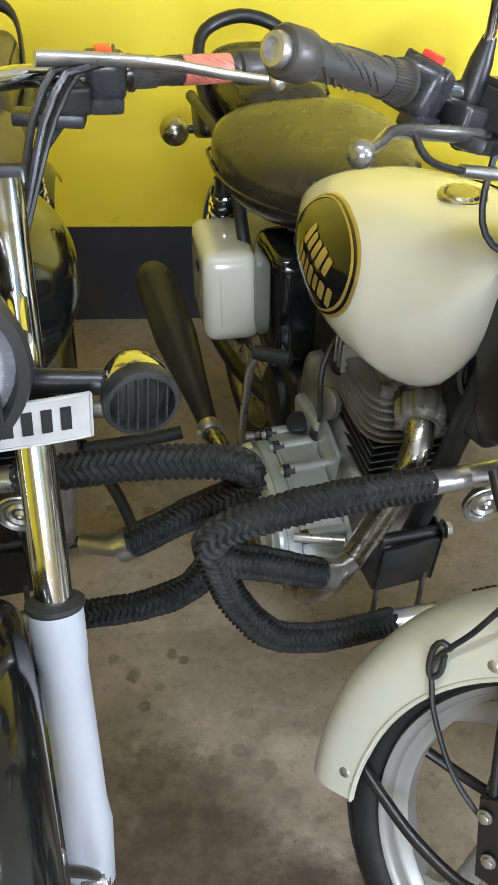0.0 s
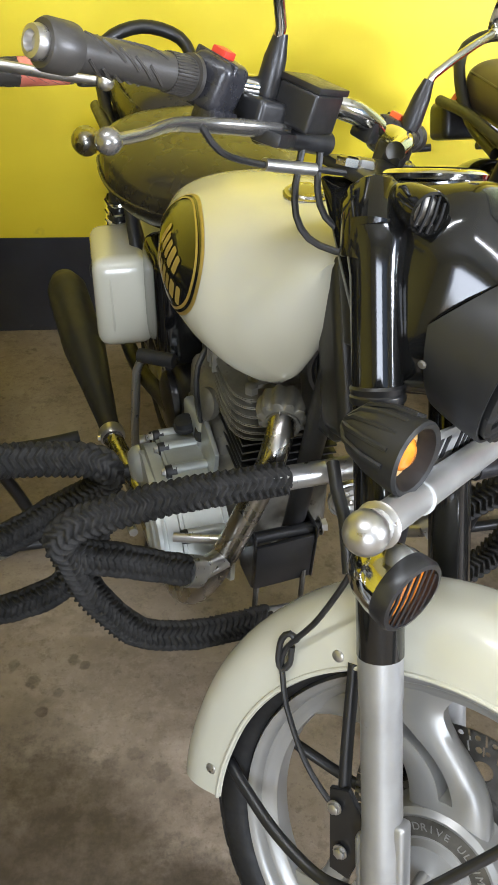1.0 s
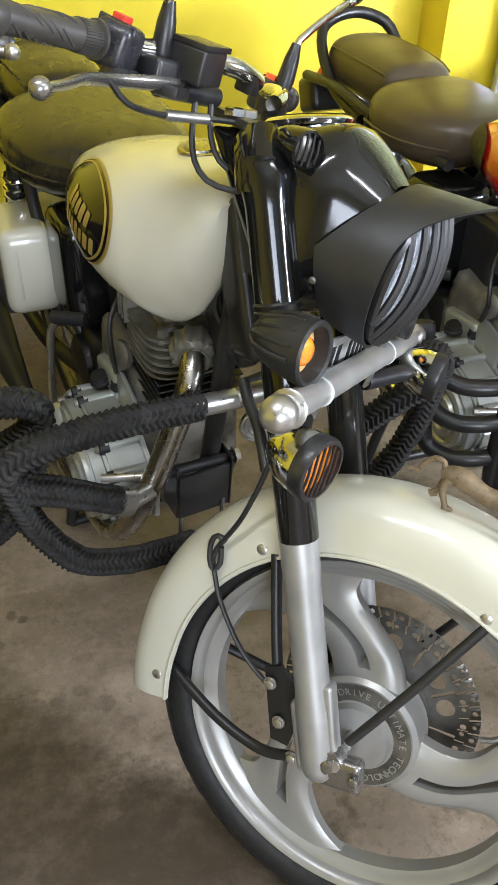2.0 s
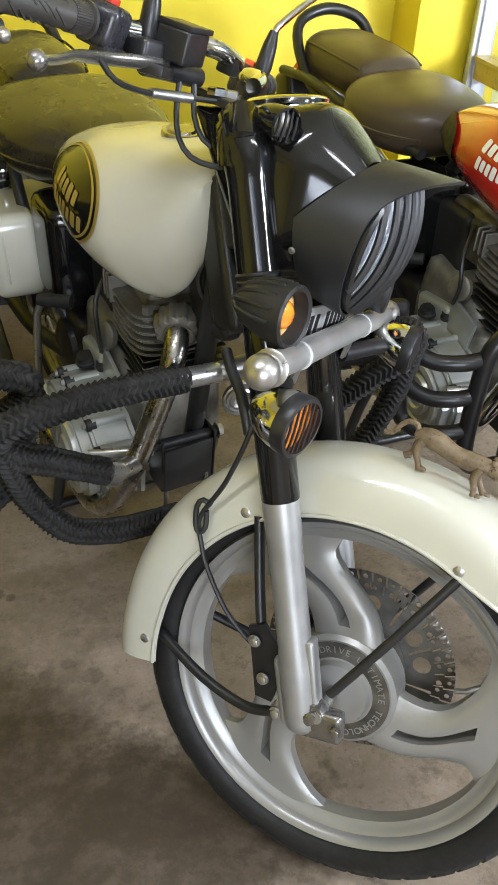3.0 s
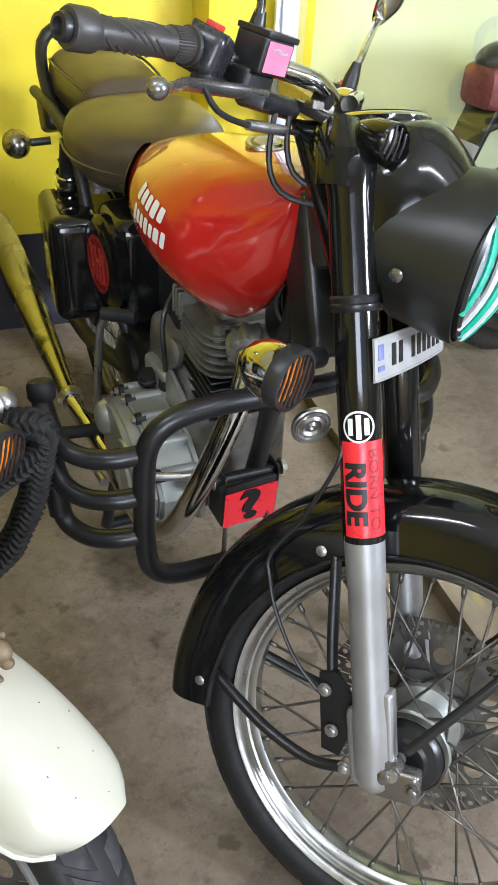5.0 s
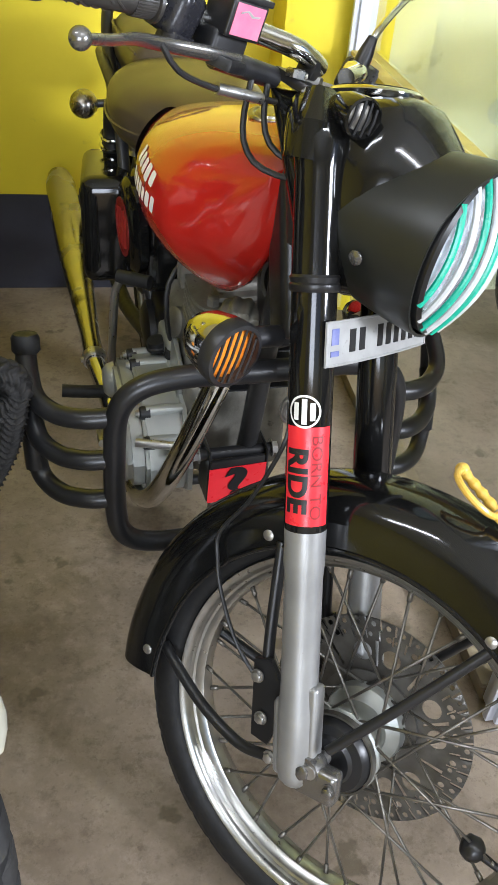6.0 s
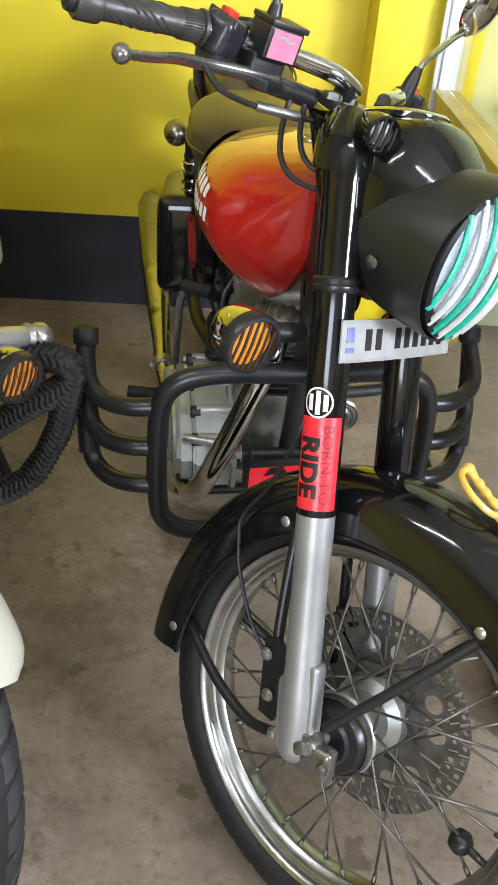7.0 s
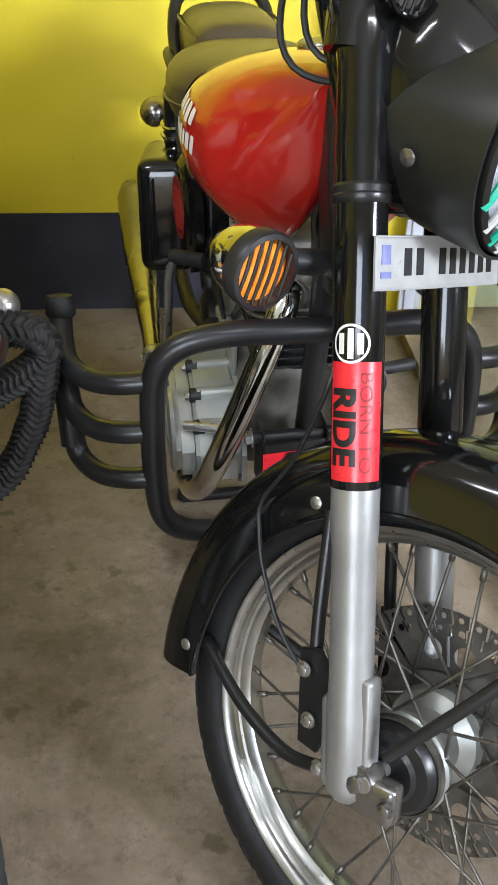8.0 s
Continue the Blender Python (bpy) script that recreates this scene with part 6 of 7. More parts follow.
def pipe_guard(bike):
    """Black crash guard: a centre loop each side, with three upturned rungs."""
    for s in (-1, 1):
        bent = Matrix.Diagonal((1, 0.86 if s > 0 else 1, 1, 1))
        bm = bmesh.new()
        tube(bm, [(-0.385, 0, 0.658), (-0.38, s * 0.06, 0.662), (-0.378, s * 0.13, 0.664), (-0.378, s * 0.19, 0.652), (-0.38, s * 0.222, 0.615), (-0.381, s * 0.230, 0.54), (-0.382, s * 0.231, 0.44), (-0.382, s * 0.222, 0.385), (-0.384, s * 0.185, 0.356), (-0.388, s * 0.10, 0.348), (-0.39, 0, 0.346)], 0.0165, 24, 0.008)
        guard = part("crash_guard", bm, SATIN, bike, "black tubular steel crash guard", bent)
        bm = bmesh.new()
        tube(bm, [(-0.504, s * 0.339, 0.655), (-0.488, s * 0.342, 0.60), (-0.468, s * 0.343, 0.54), (-0.450, s * 0.342, 0.475)], 0.0155, 14)
        part("guard_post", bm, SATIN, guard, "", bent)
        bm = bmesh.new()
        lathe(bm, [(0, 0.0175), (0.004, 0.0205), (0.022, 0.0205), (0.028, 0.017), (0.030, 0.0)], (-0.503, s * 0.339, 0.645), (-0.26, -s * 0.03, 1), 18)
        part("guard_cap", bm, RUBBER, guard, "black rubber cap", bent)
        for z0, zo, xo in ((0.602, 0.642, -0.500), (0.528, 0.575, -0.480), (0.454, 0.505, -0.458)):
            bm = bmesh.new()
            tube(bm, [(-0.384, s * 0.228, z0), (-0.392, s * 0.270, z0 - 0.004), (-0.415, s * 0.308, z0 - 0.006), (-0.445, s * 0.334, z0 + 0.008), (xo, s * 0.340, zo)], 0.0148, 22, 0.006)
            part("guard_rung", bm, SATIN, guard, "", bent)


def round_headlamp(bike, S):
    """Plain round lamp in a black bucket, with chrome rim, slatted guard and two clocks."""
    c = V(-0.165, 0, 0.955)
    bm = bmesh.new()
    lathe(bm, [(-0.14, 0.0), (-0.135, 0.03), (-0.11, 0.065), (-0.06, 0.09), (-0.01, 0.098), (0.0, 0.098)], c, (1, 0, 0), 40)
    lamp = part("headlamp", bm, BLACK, bike, "round black headlamp bucket", S)
    bm = bmesh.new()
    lathe(bm, [(-0.004, 0.099), (0.010, 0.102), (0.020, 0.098), (0.022, 0.088), (0.012, 0.087), (-0.004, 0.088)], c, (1, 0, 0), 48)
    part("lamp_rim", bm, MATTE, lamp, "", S)
    bm = bmesh.new()
    lathe(bm, [(0.002, 0.089), (0.016, 0.07), (0.026, 0.03), (0.028, 0.0)], c, (1, 0, 0), 40)
    part("lens", bm, REFLECTOR, lamp, "", S)
    for k in range(6):
        y = -0.065 + 0.026 * k
        h = math.sqrt(0.09 ** 2 - y * y)
        bm = bmesh.new()
        tube(bm, [c + V(0.02, y, -h), c + V(0.036, y, -h * 0.5), c + V(0.040, y, 0), c + V(0.036, y, h * 0.5), c + V(0.02, y, h)], 0.006, 8)
        part("guard_slat", bm, MATTE, lamp, "", S)
    for s in (-1, 1):
        bm = bmesh.new()
        tube(bm, [c + V(-0.03, s * 0.095, 0), V(fork_x(0.95), s * 0.10, 0.95)], 0.011, 10, curve=False)
        part("lamp_bracket", bm, CHROME, bike, "", S)
        if s > 0:
            continue
        bm = bmesh.new()
        lathe(bm, [(-0.03, 0.03), (0.0, 0.042), (0.02, 0.043), (0.026, 0.038), (0.024, 0.034)], (-0.31, s * 0.055, 1.085), (-0.5, 0, 1), 28)
        part("clock", bm, CHROME if s > 0 else SATIN, bike, "chrome-rimmed instrument", S)
        bm = bmesh.new()
        lathe(bm, [(0.0205, 0.036), (0.022, 0.0)], (-0.31, s * 0.055, 1.085), (-0.5, 0, 1), 28)
        part("clock_face", bm, INK, bike, "", S)
    for z in (0.845, 1.045):
        bm = bmesh.new()
        rbox(bm, (0.05, 0.25, 0.026), (fork_x(z) - 0.02, 0, z), (0, -20, 0), 0.008, 3)
        part("fork_yoke", bm, SATIN, bike, "", S)
    bm = bmesh.new()
    tube(bm, [(-0.205, -0.21, 0.862), (-0.205, 0.21, 0.862)], 0.009, 12, curve=False)
    part("cross_bar", bm, DARKCAST, bike, "", S)


def speedo_cable(bike, S, o):
    bm = bmesh.new()
    tube(bm, [(-0.215, -0.112, 0.715), (-0.206, -0.120, 0.68), (-0.230, -0.092, 0.584), (-0.258, -0.079, 0.510), (-0.247, -0.079, 0.475), (-0.226, -0.078, 0.437), (-0.180, -0.072, 0.381), (-0.128, -0.066, 0.347), (-0.07, -0.06, 0.325)], 0.0036 if o["kind"] == "white" else 0.0028, 8, step=0.008)
    part("speedometer_cable", bm, CABLE, bike, "thin black cable looped down to the hub", S)
    if o["kind"] != "white":
        return
    bm = bmesh.new()
    tube(bm, [(-0.246, -0.080, 0.535), (-0.258, -0.084, 0.540), (-0.264, -0.086, 0.528), (-0.260, -0.084, 0.500), (-0.252, -0.082, 0.488), (-0.246, -0.080, 0.500), (-0.250, -0.082, 0.525)], 0.0040, 8, step=0.006)
    part("cable_knot", bm, CABLE, bike, "", S)
    bm = bmesh.new()
    tube(bm, [(-0.30, -0.04, 0.74), (-0.279, -0.055, 0.722), (-0.25, -0.075, 0.705), (-0.226, -0.10, 0.690), (-0.21, -0.11, 0.67)], 0.0075, 10)
    part("hose", bm, CABLE, bike, "", S)


def fork_sticker(bike, S):
    """Red vinyl strip with upright words, wrapped round the right fork shroud."""
    R = 0.0258
    e1 = V(1, 0, 0.418).normalized()
    base = V(fork_x(0.607), -0.100, 0.607)

    def on_sleeve(u, v, lift, centre):
        a = radians(centre) + u / R
        return base + FORK * v + (R + lift) * (math.cos(a) * e1 + math.sin(a) * V(0, 1, 0))

    def strip(bm, u0, u1, v0, v1, lift, centre, n=20):
        grid = [[bm.verts.new(on_sleeve(u0 + (u1 - u0) * i / n, v, lift, centre)) for i in range(n + 1)] for v in (v0, v1)]
        for i in range(n):
            bm.faces.new((grid[0][i], grid[0][i + 1], grid[1][i + 1], grid[1][i]))

    bm = bmesh.new()
    strip(bm, -0.0285, 0.0285, 0.0, 0.117, 0.0006, -63, 28)
    st = part("fork_sticker", bm, STICKER, bike, "red vinyl fork sticker with black words", S, 60)
    for text, size, centre, v, squeeze, mat, bold in (("RIDE", 0.0335, -92, 0.054, 1.10, INK, 0.0014), ("BORN TO", 0.0185, -40, 0.058, 1.22, DARKRED, 0.0)):
        cu = bpy.data.curves.new("words", "FONT")
        cu.body, cu.size, cu.align_x, cu.align_y, cu.offset = text, size, "CENTER", "CENTER", bold
        tmp = new("words", cu)
        me = bpy.data.meshes.new_from_object(tmp.evaluated_get(bpy.context.evaluated_depsgraph_get()))
        bpy.data.objects.remove(tmp)
        bpy.data.curves.remove(cu)
        bm = bmesh.new()
        bm.from_mesh(me)
        bmesh.ops.subdivide_edges(bm, edges=bm.edges[:], cuts=3, use_grid_fill=True)
        bmesh.ops.triangulate(bm, faces=bm.faces[:])
        for q in bm.verts:
            q.co = on_sleeve(q.co.y, v - q.co.x * squeeze, 0.0012, centre)
        part("sticker_word", bm, mat, st, "", S, 60)
    # white roundel: a ring round three plain bars
    bm = bmesh.new()
    n = 40
    rows = [[bm.verts.new(on_sleeve(r * math.cos(2 * math.pi * k / n), 0.1345 + r * math.sin(2 * math.pi * k / n), 0.0008, -75)) for k in range(n)] for r in (0.0165, 0.0190)]
    for k in range(n):
        bm.faces.new((rows[0][k], rows[0][(k + 1) % n], rows[1][(k + 1) % n], rows[1][k]))
    part("roundel_ring", bm, WHITEINK, st, "", S, 60)
    for u0, u1, h in ((-0.0125, -0.0065, 0.010), (-0.003, 0.003, 0.0145), (0.0065, 0.0125, 0.010)):
        bm = bmesh.new()
        strip(bm, u0, u1, 0.1345 - h, 0.1345 + h, 0.0008, -75, 6)
        part("roundel_bar", bm, WHITEINK, st, "", S, 60)


def sized(dx, dz, sx, sy, about):
    """Moves a thing along and up, and sizes it about its own middle."""
    return Matrix.Translation((about + dx, 0, dz)) @ Matrix.Diagonal((sx, sy, 1, 1)) @ Matrix.Translation((-about, 0, 0))


def place(x, y, heading, lean):
    return Matrix.Translation((x, y, 0)) @ Matrix.Rotation(radians(heading), 4, "Z") @ Matrix.Rotation(radians(-lean), 4, "X")


def motorcycle(o):
    bike = tagged(new("motorcycle"), o["label"], "motorcycle", "motorcycles parked in a row")
    bike.matrix_world = place(*o["place"])
    S = steer(o["steer"])
    for s in (-1, 1):
        fork_leg(bike, S, s, o)
    bm = bmesh.new()
    tube(bm, [(-0.004, -0.118, 0.325), (-0.004, 0.118, 0.325)], 0.009, 12, curve=False)
    part("front_axle", bm, STEEL, bike, "", S)
    if o["wheel"] == "alloy":
        front_wheel_alloy(bike, S)
    else:
        w = front_wheel_spoked(bike, S)
        if o["kind"] == "red":
            bm = bmesh.new()
            k = bmesh.ops.create_icosphere(bm, subdivisions=3, radius=0.0165)
            for v in k["verts"]:
                v.co *= 1 + 0.10 * math.sin(v.co.x * 900) * math.sin(v.co.y * 900) * math.sin(v.co.z * 900 + 0.6)
            bm.transform(Matrix.Translation((0.198, -0.006, 0.301)))
            lathe(bm, [(0, 0.006), (0.030, 0.005)], (0.205, -0.006, 0.301), (1, 0, 0), 10)
            part("valve_cap", bm, PLASTIC, w, "round knurled black valve cap", S)
        brake(bike, S, w, V(0, 0, AXLE), 0.016)
    front_fender(bike, S, o["paint"] if o["kind"] == "white" else BLACK, o["fender_label"], o["kind"] == "white")
    if o["kind"] == "black":
        round_headlamp(bike, S)
        number_plate(bike, S @ Matrix.Translation((0.02, 0.0, o["plate_lift"])), 0.045)
        for dy, dx, mat in ((0.0, 0.0, CABLE), (0.012, 0.008, SWITCH), (0.028, -0.006, CABLE)):
            bm = bmesh.new()
            tube(bm, [(-0.430 + dx, 0.190 + dy, 1.128), (-0.415 + dx, 0.164 + dy, 1.126), (-0.400 + dx, 0.140 + dy * 0.8, 1.085), (-0.380 + dx, 0.122 + dy * 0.5, 1.020), (-0.360 + dx, 0.100 + dy * 0.4, 0.950)], 0.0042, 8)
            part("control_cable", bm, mat, bike, "", S)
    else:
        headlamp(bike, S, o)
        number_plate(bike, S if o["kind"] == "white" else S @ pose(-0.192, -0.010, 0.822, 6, -20, -8) @ pose(0.192, 0.008, -0.815), 0.015 if o["kind"] == "white" else -0.008)
        speedo_cable(bike, S, o)
    handlebar(bike, S @ Matrix.Translation((0, 0, o["rise"])), o)
    before = set(bike.children)
    tank(bike, o)
    seats(bike, o)
    shift = Matrix.Translation((-0.38, o["aside"], 0.6 + o["sit"])) @ Matrix.Rotation(radians(o["pitch"]), 4, "Y") @ Matrix.Translation((0.38, 0, -0.6)) @ Matrix.Diagonal((1, o["rear_wide"], 1, 1))
    for ob in set(bike.children) - before:
        if ob.name.startswith("fuel_tank"):
            ob.matrix_local = Matrix.Translation((0, 0, o["sit"])) @ Matrix.Diagonal((1, o["tank_wide"], 1, 1))
        else:
            ob.matrix_local = shift @ (o["saddle"] if ob.name.startswith("rider_seat") else o["tail"])
    if o["kind"] != "black":
        side_boxes(bike, o)
    engine(bike, o)
    chassis(bike, o)
    tool_plate(bike, o)
    if o["kind"] == "white":
        light_bar(bike, S)
        for s in (-1, 1):
            indicator(bike, S, (-0.135, -0.198, 0.742) if s < 0 else (-0.122, 0.226, 0.764), s, (-0.185, s * 0.11, 0.752), facing=(0.96, s * 0.24, 0) if s < 0 else (0.99, 0.05, 0))
    elif o["kind"] == "red":
        for s in (-1, 1):
            indicator(bike, S, (-0.280, s * 0.195, 0.776), s, (-0.275, s * 0.10, 0.786), facing=(0.97, s * 0.18, 0))
    else:
        for s in (-1, 1):
            indicator(bike, S, (-0.185, s * 0.200, 0.888), s, (-0.23, s * 0.10, 0.888), lens=SATIN)
    if o["kind"] == "red":
        fork_sticker(bike, S)
        pipe_guard(bike)
    else:
        rope_guard(bike)
    return bike, S


WHITE = dict(kind="white", label="cream white motorcycle on its centre stand, rope-bound guard", place=(0.569, 0.690, -80.0, -1.4), nacelle=(0.0, -0.006, 6), steer=40.5, rise=0.0, bar_wide=1.0, left_wide=0.78, leg_y=0.094, tank_wide=1.0, sit=0.0, aside=0.0, pitch=0.0, rear_wide=1.0, saddle=sized(-0.018, -0.006, 1.034, 1.0, -1.0), tail=sized(-0.020, -0.042, 1.0, 0.90, -1.35), sweep=0.0, droop=0.0, res=(-0.408, -0.138, 1.092, 0), box=(0.243, 0.168, -1.089, 0.602), rear_lamp=(-1.711, 0.128, 0.677), point=3.2,
             paint=CREAM, tank_label="cream white teardrop fuel tank", fender_label="deep cream white mudguard", wheel="alloy", slider=SLIDER, bare_fork=False,
             bar=CHROME, peak=0.066, slats=[MATTE] * 8, side=CREAM, side_label="cream white side box",
             muffler=MATTE, muffler_label="matte black silencer", muffler_start=(-0.967, -0.212, 0.322), muffler_end=(-1.50, -0.236, 0.42), muffler_fat=0.026)
CRIMSON = dict(kind="red", label="red and black motorcycle with wire wheels and pipe guard", place=(1.2347, 0.718, -85.0, -0.75), nacelle=(-0.006, -0.010, -1), steer=43.3, rise=-0.026, bar_wide=0.975, left_wide=1.0, leg_y=0.080, tank_wide=1.0, sit=0.0, aside=0.0, pitch=0.0, rear_wide=1.0, saddle=sized(-0.048, -0.021, 0.80, 0.872, -1.0), tail=sized(0.0, -0.050, 0.96, 0.91, -1.35), sweep=0.14, droop=0.13, res=(-0.424, -0.166, 1.106, -14), box=(0.27, 0.205, -1.10, 0.600), rear_lamp=(-1.698, 0.150, 0.641), point=2.2,
               paint=RED, tank_label="glossy red teardrop fuel tank", fender_label="deep gloss black mudguard", wheel="spoked", slider=SLIDER, bare_fork=False,
               bar=CHROME, peak=0.020, slats=[GREENPT, GREYPT, GREENPT, GREYPT, GREENPT, GREYPT, GREYPT, ORANGE, GREYPT], side=BLACK, side_label="gloss black side box",
               muffler=SILENCER, muffler_label="dull chrome silencer", muffler_start=(-0.985, -0.207, 0.315), muffler_end=(-1.80, -0.222, 0.42), muffler_fat=0.019)
NIGHT = dict(kind="black", label="black motorcycle with chrome fork and rope-bound guard", place=(-0.091, 0.700, -86.5, -3.0), steer=10.5, rise=0.02, bar_wide=1.06, left_wide=1.0, leg_y=0.100, tank_wide=0.97, sit=-0.03, aside=0.0, pitch=0.0, sweep=0.0, droop=0.0, res=(-0.420, -0.122, 1.092, 14), rear_wide=0.36, saddle=Matrix(), tail=Matrix(), point=2.2, plate_lift=0.062,
             paint=BLACK, tank_label="gloss black teardrop fuel tank", fender_label="gloss black mudguard", wheel="spoked", slider=BLUEGREY, bare_fork=True,
             bar=CHROME, peak=0.030, slats=[SATIN] * 7, side=BLACK, side_label="gloss black side box",
             muffler=SATIN, muffler_label="black silencer", muffler_start=(-0.97, -0.18, 0.31), muffler_end=(-1.60, -0.18, 0.34), muffler_fat=0.026)
BIKES = {o["kind"]: motorcycle(o) for o in (WHITE, CRIMSON, NIGHT)}

# ---------------------------------------------------------------- things on and round the bikes


def fender_frame(bike_key, deg, y=0.0):
    """A frame on the crest of a front mudguard: x along it ahead, z outwards."""
    bike, S = BIKES[bike_key]
    a = radians(deg)
    p = V(0.3625 * math.cos(a), y, AXLE + 0.3625 * math.sin(a))
    x, z = V(math.sin(a), 0, -math.cos(a)), V(math.cos(a), 0, math.sin(a))
    yv = z.cross(x)
    m = Matrix(((x.x, yv.x, z.x, p.x), (x.y, yv.y, z.y, p.y), (x.z, yv.z, z.z, p.z), (0, 0, 0, 1)))
    return bike.matrix_world @ S @ m


def figurine():
    """A small striped animal that stands on the cream mudguard."""
    bm = bmesh.new()
    tube(bm, [(-0.052, 0, 0.034), (-0.045, 0, 0.040), (-0.025, 0, 0.041), (0.0, 0, 0.036), (0.022, 0, 0.037), (0.038, 0, 0.039), (0.050, 0.0, 0.042)],
         lambda f: 0.006 + 0.0075 * math.sin(math.pi * min(1, max(0, f * 0.92 + 0.06))) ** 0.6 + 0.0015 * math.sin(f * 9), 14, step=0.006)
    ball(bm, (0.056, 0.0, 0.040), 0.0125, 14, (1.15, 0.95, 0.95))
    ball(bm, (0.067, 0.0, 0.035), 0.0075, 12, (1.1, 1, 0.8))
    for s in (-1, 1):
        ball(bm, (0.050, s * 0.009, 0.051), 0.0042, 8)
    for x, s, dx in ((-0.042, -1, 0.010), (-0.046, 1, -0.012), (0.038, -1, 0.006), (0.040, 1, 0.014)):
        tube(bm, [(x, s * 0.007, 0.036), (x - 0.003, s * 0.0095, 0.022), (x + dx * 0.4, s * 0.010, 0.010), (x + dx, s * 0.010, 0.0005)],
             lambda f: 0.0072 - 0.0032 * min(1, f * 1.6) + (0.0012 if f > 0.93 else 0), 10, step=0.005)
        ball(bm, (x + dx + 0.003, s * 0.010, 0.0025), 0.0048, 10, (1.4, 1, 0.6))
    tube(bm, [(-0.050, 0, 0.038), (-0.058, 0.002, 0.049), (-0.070, 0.004, 0.048), (-0.079, 0.005, 0.036), (-0.084, 0.006, 0.023), (-0.095, 0.007, 0.020)], lambda f: 0.0042 - 0.0012 * f, 9, step=0.005)
    ob = part("figurine", bm, FIGURE, None, "small tan striped animal figurine standing on the cream mudguard")
    ob.matrix_world = fender_frame("white", 85.5, -0.016)
    tagged(ob, category="figurine")


def toy_sword():
    """A gold plastic sword that lies along the black mudguard."""
    base = tagged(new("toy_sword"), "gold plastic toy sword lying on the black mudguard", "toy")
    base.matrix_world = fender_frame("red", 86, 0.012) @ pose(0, 0, 0.006, 0, 14, 4)
    bm = bmesh.new()
    tube(bm, [(-0.068, 0, 0.012), (-0.040, 0, 0.010), (-0.012, 0, 0.008)], lambda f: 0.0062 + 0.0012 * math.sin(f * 25), 10, step=0.004)
    ball(bm, (-0.072, 0, 0.0125), 0.0088, 12)
    part("hilt", bm, TOYGOLD, base)
    bm = bmesh.new()
    tube(bm, [(-0.074, -0.002, 0.014), (-0.070, -0.026, 0.013), (-0.050, -0.038, 0.012), (-0.026, -0.034, 0.010), (-0.010, -0.020, 0.008), (-0.006, 0.0, 0.008), (-0.006, 0.018, 0.008)], 0.0042, 9, step=0.005)
    part("knuckle_bow", bm, TOYGOLD, base)
    bm = bmesh.new()
    plate(bm, [(-0.008, -0.015), (0.02, -0.016), (0.075, -0.012), (0.120, -0.005), (0.135, 0.0), (0.120, 0.005), (0.075, 0.012), (0.02, 0.016), (-0.008, 0.015)], 0.006, pose(0, 0, 0.006), 0.0015)
    part("blade", bm, TOYGOLD, base)


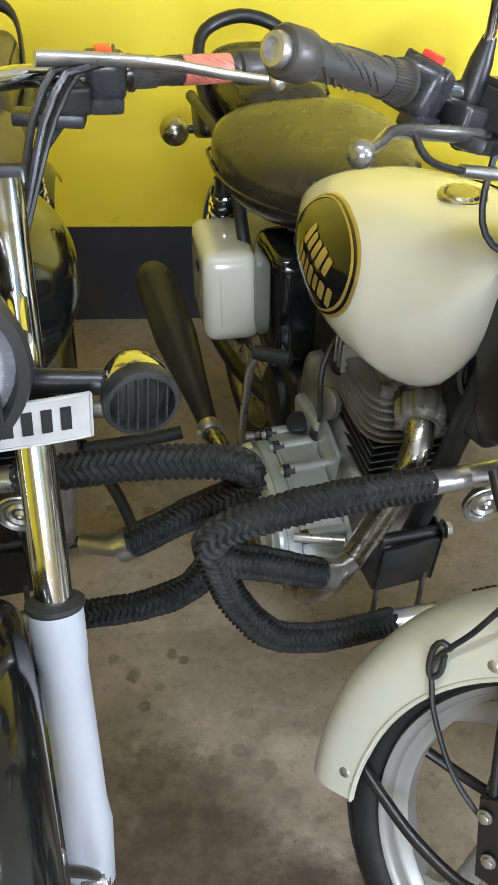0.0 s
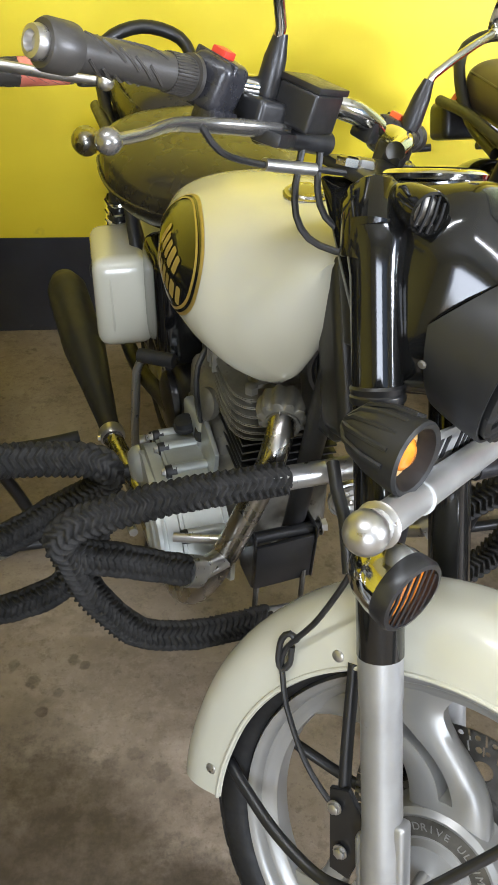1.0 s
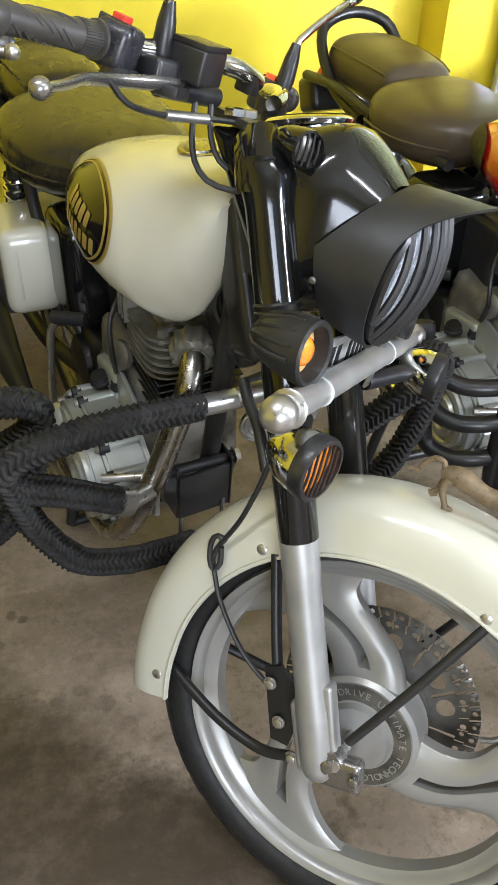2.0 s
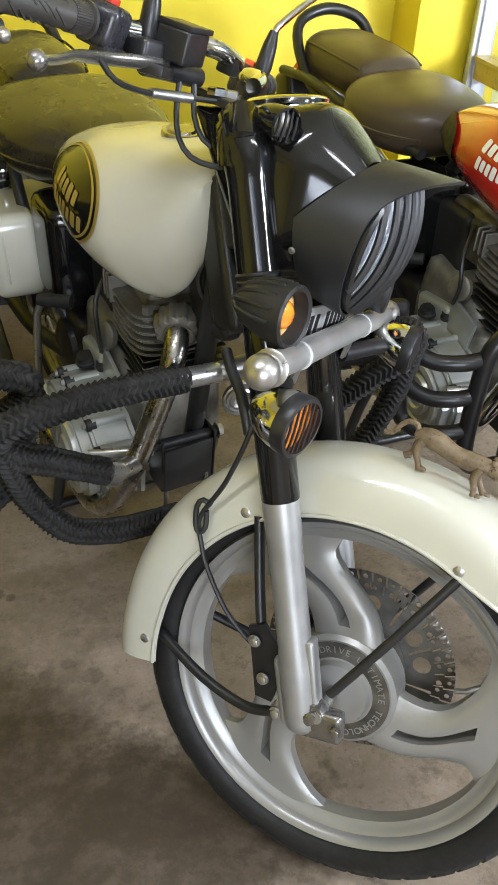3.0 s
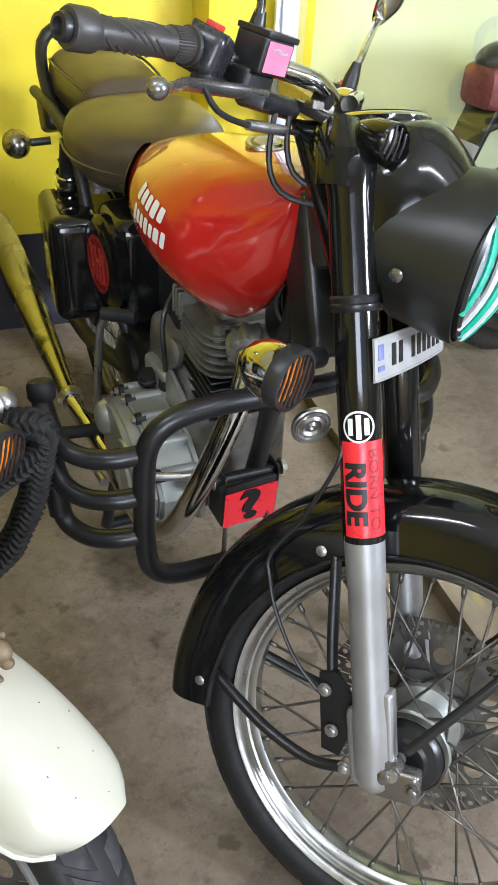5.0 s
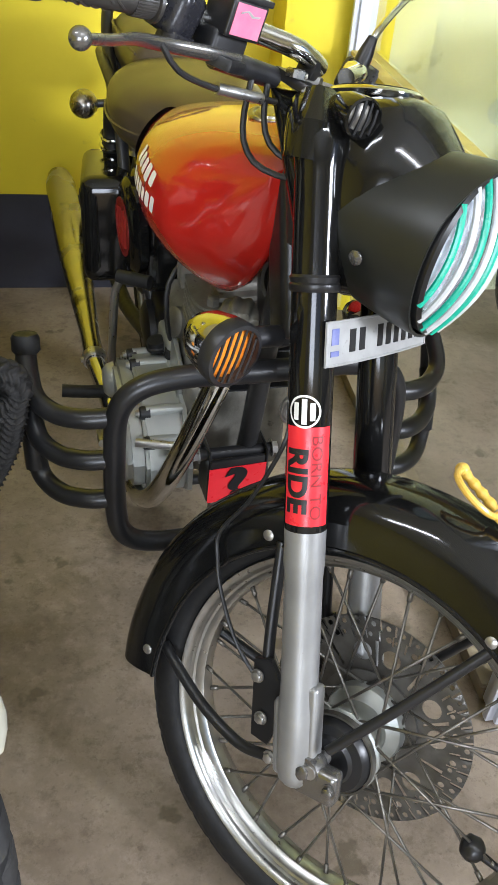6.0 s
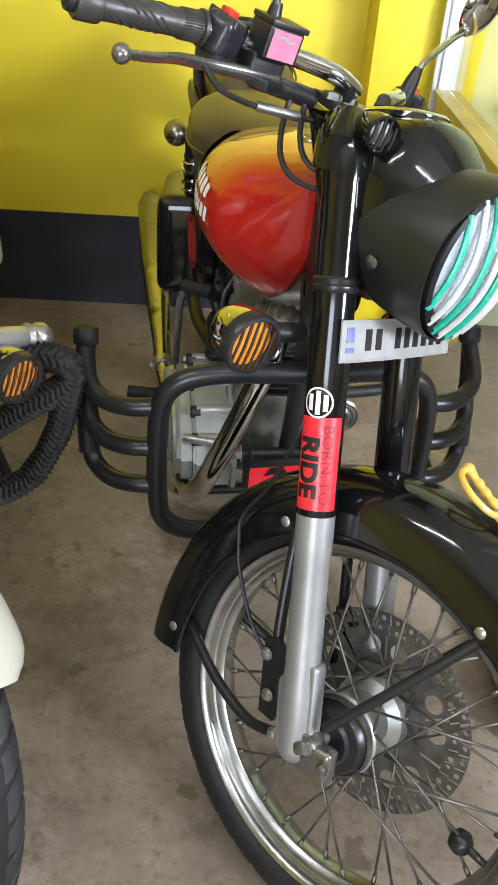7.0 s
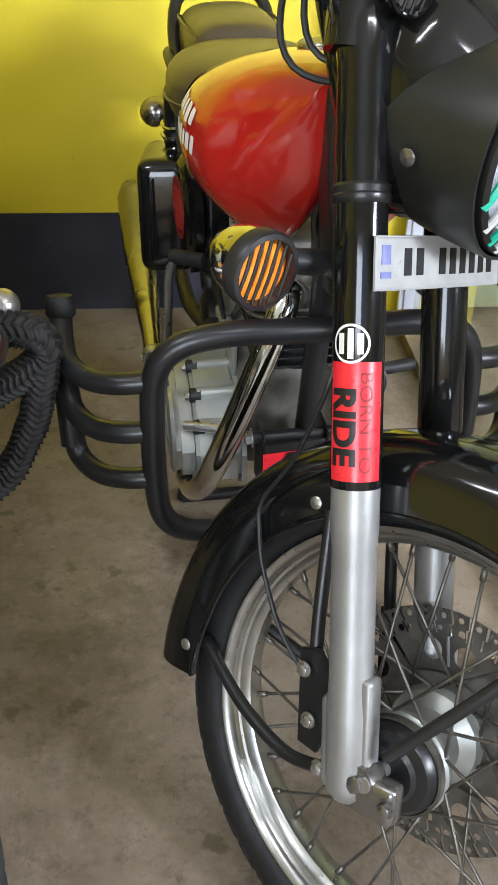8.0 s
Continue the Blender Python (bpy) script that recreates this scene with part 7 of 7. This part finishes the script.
def far_motorcycle():
    """The tail of a sports motorcycle parked beyond the glass, with its plain front half."""
    base = tagged(new("motorcycle"), "dark sports motorcycle with red tail lamp parked beyond the glass", "motorcycle", "motorcycles parked in a row")
    base.matrix_world = Matrix.Translation((2.36, 2.19, 0)) @ Matrix.Rotation(radians(12), 4, "Z")
    bm = bmesh.new()
    tyre(bm, V(0, 0, 0.30), 0.30, 0.06)
    wheel = part("rear_wheel", bm, RUBBER, base, "wide black rear tyre")
    bm = bmesh.new()
    ring_section(bm, V(0, 0, 0.30), [(0.21, -0.045), (0.225, -0.047), (0.215, -0.02), (0.20, 0.0), (0.215, 0.02), (0.225, 0.047), (0.21, 0.045), (0.19, 0.0)], 48)
    part("rim", bm, SATIN, wheel)
    bm = bmesh.new()
    soft_loft(bm, [-0.30, -0.27, -0.18, -0.02, 0.15, 0.30, 0.42], [0.875, 0.905, 0.915, 0.90, 0.86, 0.82, 0.80], [0.84, 0.80, 0.75, 0.70, 0.67, 0.66, 0.66], [0.02, 0.06, 0.095, 0.11, 0.115, 0.10, 0.06], 2.4)
    part("tail_fairing", bm, SATIN, base, "grey-black tail fairing")
    bm = bmesh.new()
    soft_loft(bm, [-0.315, -0.305, -0.23, -0.16], [0.835, 0.860, 0.862, 0.845], [0.815, 0.765, 0.755, 0.765], [0.02, 0.055, 0.082, 0.090], 5.0, 24, 12)
    part("tail_lamp", bm, DUSTRED, base, "dusty red tail lamp")
    bm = bmesh.new()
    rbox(bm, (0.02, 0.11, 0.20), (-0.30, 0, 0.68), (0, 24, 0), 0.008, 2)
    rbox(bm, (0.25, 0.10, 0.02), (-0.18, 0, 0.735), (0, -12, 0), 0.006, 2)
    part("plate_holder", bm, SATIN, base)
    bm = bmesh.new()
    rbox(bm, (0.003, 0.15, 0.085), (-0.345, 0, 0.645), (0, 24, 0), 0.001, 1)
    pl = part("number_plate", bm, WHITEPL, base, "white number plate")
    bm = bmesh.new()
    for z, ys in ((0.018, (-0.05, -0.03, 0.02, 0.04)), (-0.018, (-0.05, -0.025, 0.0, 0.025, 0.05))):
        for y in ys:
            rbox(bm, (0.0012, 0.012, 0.026), (-0.3472 - 0.42 * z * 0, y, 0.645 + z), (0, 24, 0), 0)
    bm.transform(Matrix.Translation((-0.008, 0, 0.0)))
    part("plate_bars", bm, INK, pl)
    for s in (-1, 1):
        bm = bmesh.new()
        ball(bm, (-0.20, s * 0.105, 0.735), 0.020, 14, (1.2, 1, 0.9))
        tube(bm, [(-0.19, s * 0.04, 0.74), (-0.195, s * 0.10, 0.735)], 0.008, 8, curve=False)
        part("rear_indicator", bm, SATIN, base)
    bm = bmesh.new()
    soft_loft(bm, [0.20, 0.30, 0.45, 0.60, 0.72], [0.80, 0.90, 0.98, 0.98, 0.90], [0.70, 0.70, 0.70, 0.72, 0.78], [0.08, 0.12, 0.15, 0.15, 0.08], 2.4)
    part("fuel_tank", bm, BLACK, base)
    bm = bmesh.new()
    tyre(bm, V(1.33, 0, 0.30), 0.30, 0.05)
    part("front_wheel", bm, RUBBER, base)
    bm = bmesh.new()
    rbox(bm, (0.42, 0.26, 0.34), (0.55, 0, 0.46), (0, 0, 0), 0.05, 3)
    tube(bm, [(0.0, 0.10, 0.31), (0.35, 0.10, 0.40)], 0.025, 10, curve=False)
    tube(bm, [(0.0, -0.10, 0.31), (0.35, -0.10, 0.40)], 0.025, 10, curve=False)
    part("engine", bm, DARKCAST, base)
    for s in (-1, 1):
        bm = bmesh.new()
        tube(bm, [(1.33, s * 0.09, 0.30), (1.06, s * 0.09, 0.98)], 0.024, 12, curve=False)
        part("fork_leg", bm, SATIN, base)
        bm = bmesh.new()
        tube(bm, [(1.05, s * 0.03, 1.0), (1.03, s * 0.18, 1.04), (0.92, s * 0.36, 1.02)], 0.014, 10)
        part("handlebar_half", bm, SATIN, base)
    bm = bmesh.new()
    tube(bm, [(0.35, -0.14, 0.30), (0.05, -0.17, 0.33), (-0.20, -0.17, 0.42)], lambda f: 0.03 + 0.025 * f, 16)
    part("silencer", bm, SATIN, base)
    bm = bmesh.new()
    tube(bm, [(0.40, 0.10, 0.30), (0.44, 0.22, 0.012)], 0.011, 8, curve=False)
    part("side_stand", bm, SATIN, base)


figurine()
toy_sword()
far_motorcycle()
